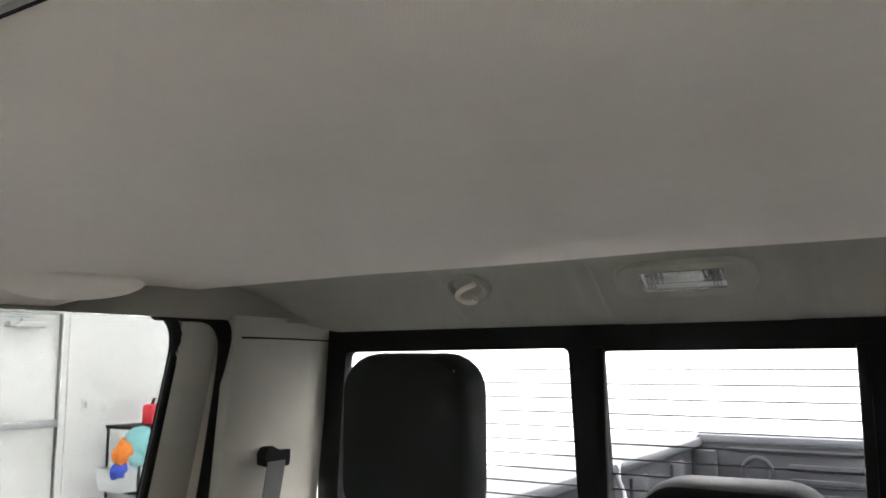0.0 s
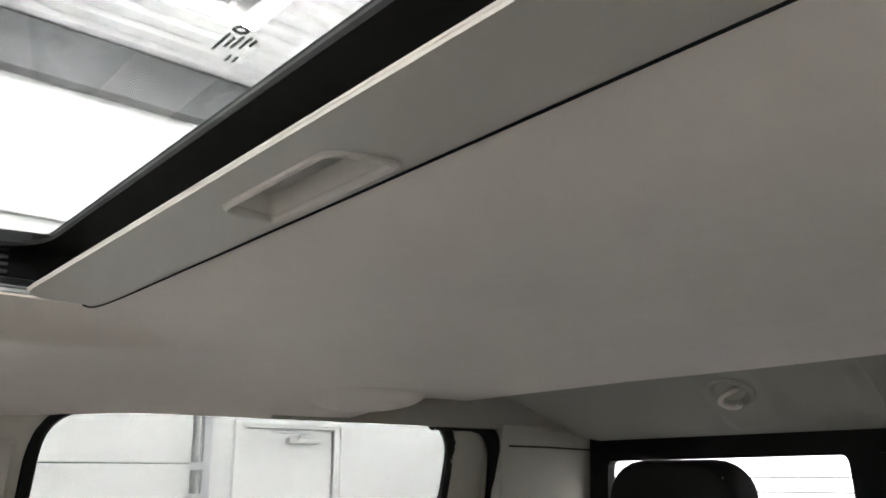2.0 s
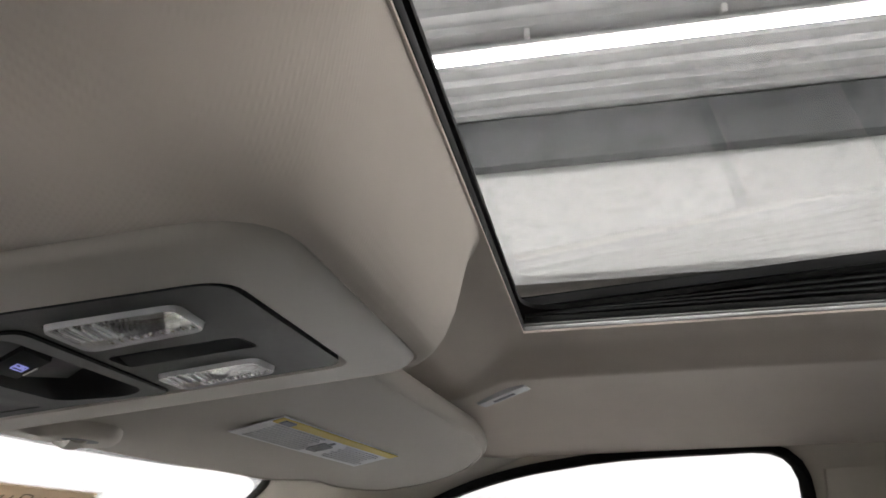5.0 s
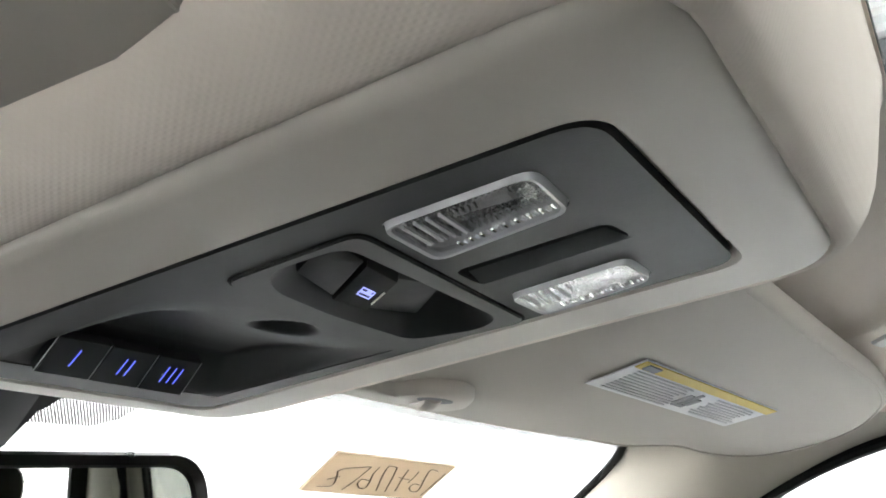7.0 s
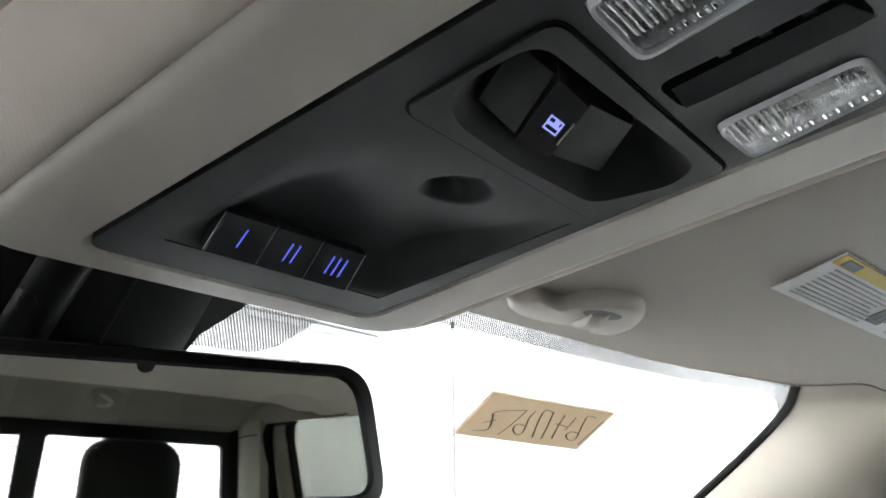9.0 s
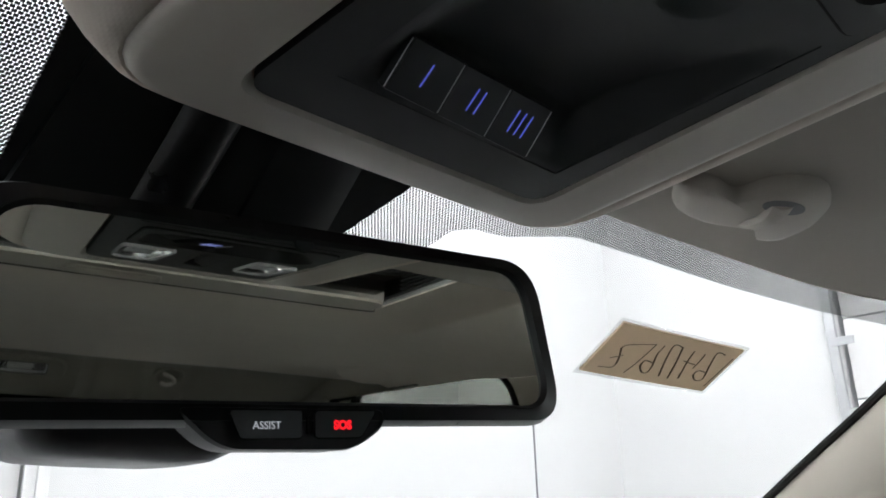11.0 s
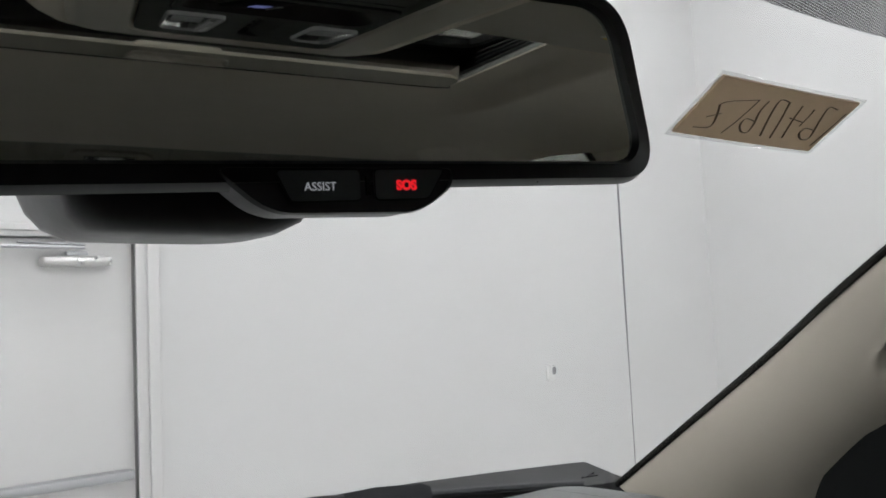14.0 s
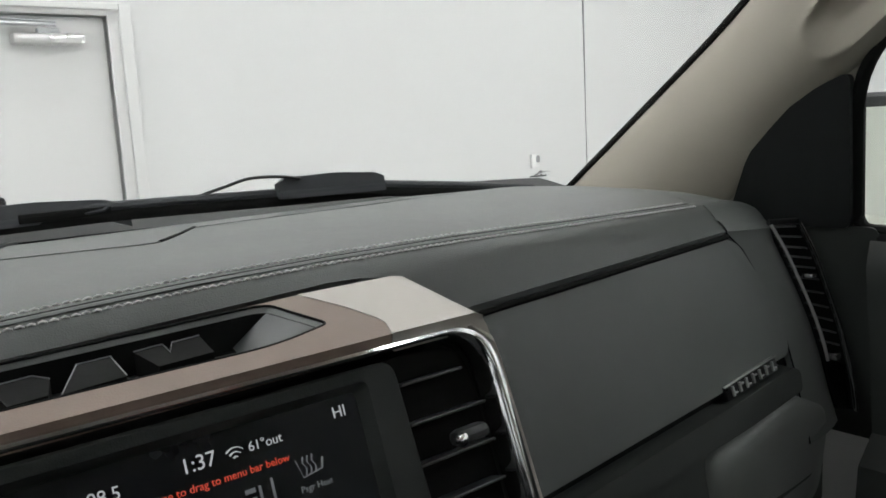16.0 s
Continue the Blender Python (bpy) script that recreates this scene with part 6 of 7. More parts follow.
    part("lower_dash", boxed(-0.78, 0.70, 0.7, 0.78, 1.2, 1.05, 0.02), DASH_LOW, e)
    bm_ = frame_at(gl(0.626, 1.1315), Vector(gl(0.679, 1.1365)) - Vector(gl(0.574, 1.1265)), Vector(gl(0.65, 1.2)) - Vector(gl(0.65, 1.12)))
    bg = part("badge", boxed(-0.052, -0.0085, -0.003, 0.052, 0.0085, 0.004, 0.002, m=bm_), BLACK_SATIN, e, "chrome lettered badge")
    part("badge_edge", boxed(-0.053, 0.0072, 0.002, 0.053, 0.0088, 0.0052, 0.0006, m=bm_), BRIGHT_TRIM, bg)
    for k in range(7):
        x = -0.042 + 0.0135 * k
        part("badge_bar", boxed(x, -0.0055, 0.003, x + 0.0035, 0.0055, 0.0062, 0.0006, m=bm_), BRIGHT_TRIM, bg, smooth=False)
        part("badge_bar", boxed(x, 0.001 if k % 2 else -0.004, 0.003, x + 0.0095, 0.0035 if k % 2 else -0.002, 0.0058, 0.0006, m=bm_), BRIGHT_TRIM, bg, smooth=False)
    return e


def side_vent(dash):
    """Tall air vent at the dash's end, in a chrome frame."""
    e = empty("side_air_vent", "tall black air vent in a chrome frame", "air vent")
    left = smooth_line([Vector((0.733, 0.757, 1.283)), Vector((0.747, 0.748, 1.255)), Vector((0.760, 0.739, 1.222)), Vector((0.775, 0.728, 1.18)), Vector((0.784, 0.718, 1.14)), Vector((0.787, 0.709, 1.10)), Vector((0.797, 0.700, 1.055))], 5)
    right = smooth_line([Vector((0.776, 0.744, 1.281)), Vector((0.788, 0.733, 1.248)), Vector((0.796, 0.724, 1.215)), Vector((0.806, 0.713, 1.17)), Vector((0.812, 0.704, 1.13)), Vector((0.815, 0.696, 1.09)), Vector((0.813, 0.689, 1.052))], 5)
    part("chrome_frame", tube([p + Vector((-0.002, -0.006, 0)) for p in left[:24]], 0.0013, 0.0020, 8), BRIGHT_TRIM, e, "chrome frame")
    part("chrome_frame", tube([p + Vector((-0.003, -0.006, 0)) for p in right], 0.0021, 0.0026, 8), CHROME, e, "chrome frame")
    part("vent_cap", tube([left[0] + Vector((0, -0.001, 0.002)), right[0] + Vector((0, -0.001, 0.002))], 0.003, 0.004, 8), BLACK_SATIN, e)
    def cav(i, v):
        p = left[int(i)].lerp(right[int(i)], v)
        return p + Vector((0.004, 0.014, 0)) * math.sin(math.pi * v)
    part("vent_cavity", sheet(cav, list(range(len(left))), steps(0, 1, 6), (0.004, 0.01, 0)), RUBBER, e)
    n = int(len(left) * 0.68)
    for k in range(11):
        t = 1.0 + k * (n - 2.0) / 10
        i = int(t)
        f = t - i
        p, q = left[i].lerp(left[i + 1], f), right[i].lerp(right[i + 1], f)
        part("slat", tube([p + Vector((0.001, 0.002, 0)), q + Vector((-0.001, 0.002, 0))], 0.0007, 0.0014, 6, up=(0.2, 0.4, 1)), SLAT, e)
    i = n // 2
    p = left[i].lerp(right[i], 0.45)
    part("vent_knob", boxed(p.x - 0.006, p.y - 0.012, p.z - 0.0028, p.x + 0.006, p.y + 0.002, p.z + 0.0028, 0.002), CHROME, e, "small chrome knob")
    p = left[n + 1].lerp(right[n + 1], 0.4)
    part("vent_wheel", boxed(p.x - 0.006, p.y - 0.01, p.z - 0.0045, p.x + 0.006, p.y + 0.004, p.z + 0.0045, 0.002), CHROME, e, "small chrome knob")
    def blank(i, v):
        return left[int(i)].lerp(right[int(i)], v) + Vector((0.0, 0.001, 0))
    part("gloss_insert", sheet(blank, list(range(n + 2, len(left))), steps(0, 1, 4), (0.002, 0.006, 0)), PIANO, e)


# plane of the centre stack's face
FACE = frame_at((0.0, 0.672, 1.294), (1, 0, 0), (0, 0.33, 0.944))


def centre_stack():
    e = empty("centre_stack", "silver and brown centre stack with a touch screen and air vents", "centre console")
    F = FACE
    on = lambda u, v, d: F @ Vector((u, v, -d))        # v down the face is negative
    # body behind
    part("stack_body", loft([[F @ Vector((u, v, -0.02)) for u, v in rounded([(-0.213, -0.4), (0.213, -0.4), (0.213, 0.0), (-0.213, 0.0)], 0.03, 5)],
                             [(u, 0.83, 1.275 + v * 0.9) for u, v in rounded([(-0.215, -0.4), (0.215, -0.4), (0.215, 0.0), (-0.215, 0.0)], 0.03, 5)]]), DASH_LOW, e)
    # top hood: brown panel in the middle, silver shoulders
    def hood(x, t, lift=0.0):
        y = 0.7575 - t * 0.0885
        z = 1.3075 - 0.0157 * t + 0.0179 * min(x - 0.1, 0) * (1 - 0.7 * t)
        a = max(0, abs(x) - 0.196) / 0.0245
        z -= 0.028 * a ** 2.2
        y += 0.008 * a * t - 0.010 * a * a * (1 - t)
        return (x, y, z + lift)
    for s in (1, -1):
        def shoulder(u, t):
            x0 = lerp_table([(0, 0.1133), (0.384, 0.1283), (0.77, 0.1371), (1, 0.129)], t) + (0.037 if s < 0 else 0)
            x = x0 + (0.2205 - x0) * u
            return (s * x, *hood(s * x, t, 0.002)[1:])
        sh = part("silver_shoulder", sheet(shoulder, steps(0, 1, 12), steps(0, 1, 10), (0, 0, -0.012)), SILVER, e, "satin silver shoulder trim")
        # shoulder turns down beside the vents
        def leg(i, v):
            u = i
            z = 1.286 - 0.16 * v ** 1.0
            bend = 0.2235 + 0.005 * v
            x = bend - 0.0155 * (1 - math.cos(u * math.pi / 2)) - 0.016 * max(0, 1 - v / 0.12) ** 2
            y = 0.672 + 0.35 * (z - 1.294) + 0.03 * (1 - u) - 0.004
            return (s * x, y, z)
        part("silver_leg", sheet(leg, steps(0, 1, 6), steps(0, 1, 12), (-s * 0.006, 0.012, 0)), SILVER, sh)
    # brown strip with a recess that holds raised bars
    def hp(u, y, d):
        t = (0.7575 - y) / 0.0885
        return Vector((u, y, hood(u, t)[2] + 0.0015 - d))
    outer = rounded([(-0.1503, 0.7525), (0.045, 0.7550), (0.1133, 0.7575), (0.1283, 0.7235), (0.1371, 0.6894), (0.129, 0.669), (-0.166, 0.669), (-0.1741, 0.6894), (-0.1653, 0.7235)], 0.003, 3)
    rec = rounded([(-0.108, 0.6935), (0.060, 0.6915), (0.1045, 0.7040), (0.088, 0.7505), (0.078, 0.7540), (-0.120, 0.7510), (-0.1335, 0.7465), (-0.121, 0.7055)], [0.006, 0.03, 0.006, 0.004, 0.004, 0.004, 0.003, 0.006], 5)
    br = part("brown_panel", plate(outer, [rec], hp, 0.01), BROWN, e, "brown leather-look panel with black inset")
    # stepped rim, steep dark walls, and a long slope at one end of the inset
    cx, cy = -0.012, 0.722
    rim = [(cx + (u - cx) * 0.965, cy + (v - cy) * 0.90) for u, v in rec]
    foot = [(min(cx + (u - cx) * 0.93, 0.052 + 0.55 * (v - 0.70)), cy + (v - cy) * 0.84) for u, v in rec]
    part("inset_rim", loft([[hp(u, v, 0.001) for u, v in rec], [hp(u, v, 0.0035) for u, v in rim]], (False, False)), DASH_FRONT, br, "grey rim round the inset")
    part("inset_wall", loft([[hp(u, v, 0.0035) for u, v in rim], [hp(u, v, 0.026) for u, v in foot]], (False, False)), RUBBER, br)
    part("inset_slope", sheet(lambda a, b: hp(0.0985 - 0.0150 * b - (0.043 - 0.018 * b) * a, 0.7075 + 0.040 * b, 0.0035 + 0.0175 * a), steps(0, 1, 4), steps(0, 1, 4), (0, 0, -0.001)), SLAT, br, "dark grey slope at the end of the inset")
    part("inset_floor", plate(foot, [], lambda u, v, d: hp(u, v, 0.0245 - d), 0.001), RUBBER, br)
    part("inset_edge", tube([hp(u, v, 0.0002) for u, v in rec], 0.0009, 0.0009, 6, closed=True), RUBBER, br)
    # big emblem in the inset drawn as plain raised outlines
    for pts, shown in (([(-0.083, 0.7425), (-0.061, 0.7440), (-0.054, 0.735), (-0.060, 0.716), (-0.080, 0.714)], 3), ([(-0.054, 0.7125), (-0.037, 0.7455), (-0.018, 0.7460), (-0.019, 0.716)], 4), ([(-0.005, 0.7445), (0.0128, 0.7460), (0.0125, 0.733), (0.0185, 0.7455), (0.0366, 0.7465), (0.034, 0.720), (0.0, 0.718)], 5)):
        part("emblem_outline", tube([hp(a, b, 0.0075) for a, b in pts[:shown]], 0.0004, 0.0004, 6), PRINT, br, "raised grey outline")
        inner = [hp(a, b, 0.0080) for a, b in pts]
        part("emblem_block", loft([[p for p in inner], [p + Vector((0, 0, -0.014)) for p in inner]]), RUBBER, br)
    fall = lambda u, v, lift: (u, 0.6690 + 0.0008 * v, hood(u, 1.0, lift)[2] - 0.0034 * v)
    part("front_fall", sheet(lambda u, v: fall(u, v, 0.0015), steps(-0.166, 0.129, 12), steps(0, 1, 4), (0, 0.004, 0)), BROWN, br)
    for a, b in ((0.129, 0.205), (-0.205, -0.166)):
        part("silver_fall", sheet(lambda u, v: fall(u, v, 0.002), steps(a, b, 10), steps(0, 1, 4), (0, 0.006, 0)), SILVER, e)
    # chrome line framing screen and vents
    fr = rounded([(-0.2185, -0.42), (-0.2110, -0.0062), (0.2110, -0.0062), (0.2185, -0.42)], [0.002, 0.04, 0.04, 0.002], 8)
    fi = rounded([(-0.2010, -0.42), (-0.1975, -0.0115), (0.1975, -0.0115), (0.2010, -0.42)], [0.002, 0.034, 0.034, 0.002], 8)
    m = [[on(a[0] + (b[0] - a[0]) * k, a[1] + (b[1] - a[1]) * k, d) for a, b in zip(fr, fi)] for k, d in ((0, 0.006), (0, -0.0005), (0.25, -0.0032), (0.6, -0.0034), (0.9, -0.0012), (1, 0.002), (1, 0.015))]
    part("chrome_frame", loft(m, (False, False)), CHROME, e, "bright chrome frame")
    part("face_bed", plate(fi, [], lambda u, v, d: on(u, v, 0.02 + d), 0.01), RUBBER, e)
    # screen in its soft grey frame
    so = rounded([(-0.132, -0.215), (-0.126, -0.0165), (0.126, -0.0165), (0.132, -0.215)], 0.012, 5)
    si = rounded([(-0.099, -0.19), (-0.099, -0.0295), (0.099, -0.0295), (0.099, -0.19)], 0.005, 5)
    scr = part("screen_frame", loft([[on(u, v, 0.016) for u, v in so], [on(u, v, 0.0015) for u, v in so], [on(u * 0.99, -0.115 + (v + 0.115) * 0.985, 0.0) for u, v in so], [on(u * 1.06, -0.111 + (v + 0.111) * 1.06, 0.0015) for u, v in si], [on(u, v, 0.010) for u, v in si]], (False, False)), DASH_LOW, e, "dark grey screen surround")
    part("display", plate(si, [], lambda u, v, d: on(u, v, 0.0095 + d), 0.002), SCREEN, scr, "black touch screen with white and red text")
    T = F @ pose(0, 0, -0.0090)
    def txt(s, size, u, v, mt, al="CENTER"):
        words("screen_text", s, size, T @ pose(u, v, 0), mt, scr, depth=0.0001, align=al)
    txt("1:37", 0.0115, -0.003, -0.0425, SCREEN_WHITE)
    txt("61°out", 0.0075, 0.0360, -0.0425, SCREEN_WHITE)
    txt("HI", 0.0098, 0.0855, -0.0385, SCREEN_WHITE)
    txt("98.5", 0.0095, -0.052, -0.0445, SCREEN_WHITE)
    txt("ione to drag to menu bar below", 0.0060, 0.009, -0.0545, SCREEN_RED)
    txt("Psgr Heat", 0.0052, 0.0605, -0.0745, SCREEN_GREY)
    for k, r in enumerate((0.002, 0.0045, 0.007)):
        part("signal_arc", tube([T @ Vector((0.0175 + r * math.sin(radians(a)), -0.047 + r * math.cos(radians(a)), 0.0003)) for a in steps(-45, 45, 6)], 0.0008, 0.0002, 5), SCREEN_WHITE, scr)
    for x in (0.0555, 0.0585, 0.0615):
        part("heat_wave", tube(smooth_line([T @ Vector((x + 0.001 * math.sin(k * 2.1), -0.067 + 0.0035 * k, 0.0003)) for k in range(4)], 3), 0.0005, 0.0002, 5), SCREEN_GREY, scr)
    part("seat_symbol", tube([T @ Vector(p) for p in ((0.0505, -0.0575, 0.0003), (0.0535, -0.068, 0.0003), (0.066, -0.066, 0.0003), (0.0675, -0.060, 0.0003))], 0.0007, 0.0002, 5), SCREEN_GREY, scr)
    for q in ((0.026, -0.064, 0.0275, -0.086), (0.0335, -0.062, 0.035, -0.086), (0.018, -0.064, 0.024, -0.0665), (0.018, -0.069, 0.024, -0.0715)):
        part("climate_symbol", boxed(min(q[0], q[2]), min(q[1], q[3]), 0, max(q[0], q[2]), max(q[1], q[3]), 0.0004, m=T), SCREEN_GREY, scr, smooth=False)
    # vents beside the screen
    for s in (1, -1):
        v = part("air_vent", plate(rounded([(s * 0.131, -0.23), (s * 0.127, -0.0165), (s * 0.196, -0.0165), (s * 0.197, -0.23)], [0.004, 0.004, 0.03, 0.004], 5), [], lambda a, b, d: on(a, b, 0.017 + d), 0.002), RUBBER, e, "black slatted air vent")
        for k in range(8):
            y = -0.034 - 0.0255 * k
            part("slat", boxed(0.129, -0.001, -0.014, 0.191 - (0.012 if k == 0 else 0), 0.001, 0.006, 0.0006, m=F @ pose(0, y, -0.008) @ Matrix.Diagonal((s, 1, 1, 1))), SLAT, v)
        for k in range(5):
            x = 0.138 + 0.0125 * k
            part("vane", boxed(-0.0006, -0.2, -0.016, 0.0006, -0.022, -0.011, m=F @ pose(s * x, 0, -0.006)), RUBBER, v, smooth=False)
        kn = part("vent_knob", boxed(-0.013, -0.0055, 0, 0.015, 0.0055, 0.013, 0.005, m=F @ pose(s * 0.165, -0.0755, -0.003)), SLAT, v, "black knob with a chrome tip")
        part("knob_tip", boxed(-0.0045, -0.0042, 0, 0.0045, 0.0042, 0.006, 0.003, m=F @ pose(s * 0.163 - 0.0085, -0.0765, 0.007)), CHROME, kn)


def wipers():
    """Cowl, arm and blade along the foot of the windscreen."""
    c = part("cowl", sheet(lambda x, v: (x, 1.245 + 0.09 * v - 0.14 * x * x, 1.315 + 0.018 * v - 0.02 * x * x), steps(-0.85, 0.85, 30), steps(0, 1, 4), (0, 0, -0.03)), BLACK)
    tagged(c, "black plastic cowl below the windscreen", "cowl", kind="structure")
    e = empty("wiper", "black windscreen wiper parked at the foot of the glass", "windscreen wiper")
    yy = lambda x, z, o: ws_y(x, z) + o
    zl = lambda x: lerp_table([(-0.15, 1.345), (0.13, 1.3495), (0.244, 1.347), (0.344, 1.345), (0.47, 1.3445), (0.61, 1.3305), (0.70, 1.320), (0.74, 1.3155)], x)
    blade = [(x, yy(x, zl(x), 0.02), zl(x) - 0.001) for x in steps(-0.14, 0.735, 30)]
    part("blade", tube(blade, 0.005, 0.0055, 8), BED_PAINT, e)
    part("blade_rubber", tube([(p[0], p[1] - 0.006, p[2] - 0.010) for p in blade], 0.004, 0.007, 6), RUBBER, e)
    holder = [[(x, yy(x, zl(x) + 0.006, 0.02) + a, zl(x) + b) for a, b in ((-0.007, -0.008), (0.008, -0.006), (0.008, h), (-0.004, h + 0.002))] for x, h in ((0.325, 0.010), (0.335, 0.0165), (0.40, 0.018), (0.455, 0.0145), (0.468, 0.009))]
    part("blade_holder", loft(holder), BED_PAINT, e)
    arm = smooth_line([(0.225, 1.195, 1.347), (0.243, 1.188, 1.353), (0.261, 1.178, 1.359), (0.285, 1.165, 1.3665), (0.324, 1.161, 1.3655), (0.35, 1.161, 1.361)], 5)
    part("arm", tube(arm, 0.0045, 0.002, 8), BLACK_SATIN, e)
    # second wiper's foot and washer jet on the driver's side
    f = empty("wiper", "black windscreen wiper parked at the foot of the glass", "windscreen wiper")
    part("blade", tube([(x, yy(x, 1.345, 0.018), 1.343 + 0.008 * math.sin(x * 3)) for x in steps(-0.7, 0.03, 20)], 0.006, 0.009, 8), BED_PAINT, f)
    foot = [[(x, 1.203 + a, zb + b) for a, b in ((-0.016, -0.022), (0.012, -0.022), (0.012, 0.0), (-0.010, 0.001))] for x, zb in ((-0.03, 1.351), (0.0, 1.359), (0.06, 1.3595), (0.125, 1.3555), (0.15, 1.346))]
    part("arm", loft(foot), BED_PAINT, f)
    part("arm_recess", boxed(0.035, 1.1835, 1.340, 0.128, 1.1865, 1.350, 0.001), RUBBER, f)
    part("washer_hose", tube([(0.10, 1.185, 1.344), (0.12, 1.183, 1.346), (0.125, 1.182, 1.350)], 0.002, 0.002, 6), BED_PAINT, f)
    j = part("washer_jet", boxed(0.026, 1.25, 1.33, 0.040, 1.27, 1.366, 0.006), BLACK)
    tagged(j, "small black washer jet on the cowl", "washer jet")


def antenna():
    e = empty("antenna", "thin black whip antenna on the white fender", "antenna")
    part("mast", tube([(0.905, 1.175, 1.15), (0.905, 1.175, 1.6), (0.905, 1.174, 1.975)], 0.0016, 0.0016, 8), PRINT, e)
    part("tip", tube([(0.905, 1.174, 1.972), (0.905, 1.174, 1.984)], 0.004, 0.004, 8), BLACK_SATIN, e)
    part("base", tube([(0.905, 1.175, 1.125), (0.905, 1.175, 1.17)], 0.012, 0.012, 10), BLACK, e)
    # hood out of view, added white to bounce light up into the cab
    h = part("hood", sheet(lambda x, v: (x, 1.36 + 1.05 * v, 1.262 - 0.10 * v - 0.05 * abs(x / 0.7) ** 3), steps(-0.71, 0.71, 20), steps(0, 1, 8), (0, 0, -0.02)), BODY)
    tagged(h, "unseen white truck hood added to bounce light", "truck body", kind="structure")
    b = part("fender", boxed(0.72, 1.12, 0.70, 0.98, 1.95, 1.13, 0.04), BODY)
    tagged(b, "white painted front fender", "truck body", kind="structure")


def outside_mirror():
    e = empty("outside_mirror", "black passenger side outside mirror", "outside mirror")
    m = pose(1.07, 0.80, 1.305, 0, 0, -18)
    b = pillow(0.20, 0.25, 0.10, 0.05)
    bmesh.ops.transform(b, matrix=m, verts=b.verts)
    part("shell", b, BLACK, e)
    part("mirror_glass", loft([[m @ Vector((u, -0.049, v)) for u, v in rrect(0.165, 0.21, 0.03, 5)], [m @ Vector((u, -0.052, v)) for u, v in rrect(0.165, 0.21, 0.03, 5)]]), MIRROR, e)
    part("arm", tube(smooth_line([(0.86, 0.76, 1.26), (0.92, 0.79, 1.25), (1.0, 0.8, 1.27)], 4), 0.03, 0.022, 10), BLACK, e)


dashboard()
side_vent(None)
centre_stack()
wipers()
antenna()
outside_mirror()


# ---- rear of the cab and the truck bed ----
def head_restraint(x, y, z, w, h, d, name, label):
    e = empty(name, label, "headrest")
    b = pillow(w, h, d, 0.055, 14, 0.6)
    wobble(b, 0.0015, 14, x)
    bmesh.ops.translate(b, vec=(x, y, z - h / 2), verts=b.verts)
    part("cushion", b, LEATHER, e)
    for sx in (0.44, -0.44):
        rr = []
        for t in steps(0, 1, 24):
            zz = z - h * 0.10 - h * 0.85 * t
            k = ease(min(t, 0.14) / 0.14)
            rr.append((x + sx * w * (0.94 + 0.08 * k), y + d * 0.38, zz))
        part("seam", tube(rr, 0.0009, 0.0009, 6), PRINT, e, "stitched seam")
    for k in (-0.25, 0.25):
        part("post", tube([(x + k * w, y, z - h + 0.02), (x + k * w, y + 0.01, z - h - 0.09)], 0.006, 0.006, 8), CHROME, e)


def rear_bench():
    e = empty("rear_bench_seat", "black leather rear bench backrest", "rear seat")
    for x0, x1 in ((-0.66, -0.11), (-0.105, 0.105), (0.11, 0.66)):
        b = pillow(x1 - x0, 0.62, 0.16, 0.05, 12, 0.5)
        bmesh.ops.transform(b, matrix=pose((x0 + x1) / 2, -1.06, 1.17, 8, 0, 0), verts=b.verts)
        part("backrest", b, LEATHER, e)
    b = pillow(1.34, 0.18, 0.5, 0.06, 12, 0.4)
    bmesh.ops.translate(b, vec=(0, -0.82, 0.92), verts=b.verts)
    part("seat_cushion", b, LEATHER, e)


def seat_belt(s):
    e = empty("seat_belt", "grey seat belt running out of a pillar slot", "seat belt", group="rear seat belts")
    y, z = -1.057, 1.548
    x = 0.6365
    ring = rounded([(-0.028, 0.010), (-0.016, 0.022), (0.004, 0.012), (0.028, 0.013), (0.026, -0.013), (-0.024, -0.012)], 0.005, 4)
    part("belt_slot", loft([[(s * (x - 0.004 + 0.10 * (1.56 - z - v) * 0), y - u, z + v) for u, v in ring], [(s * (x + 0.03), y - u * 0.8, z + v * 0.8) for u, v in ring]], (True, True)), RUBBER, e, "dark slot in the pillar trim")
    def web(t, v):
        zz = z - 0.002 - 0.5 * t
        return (s * (x - 0.012 - 0.015 * math.sin(t * 2) + 0.07 * t), y + 0.012 + 0.035 * t + (v - 0.5) * 0.038 + 0.03 * t, zz)
    part("webbing", sheet(web, steps(0, 1, 14), steps(0, 1, 4), (s * -0.0016, 0, 0)), BELT, e, "woven grey webbing")


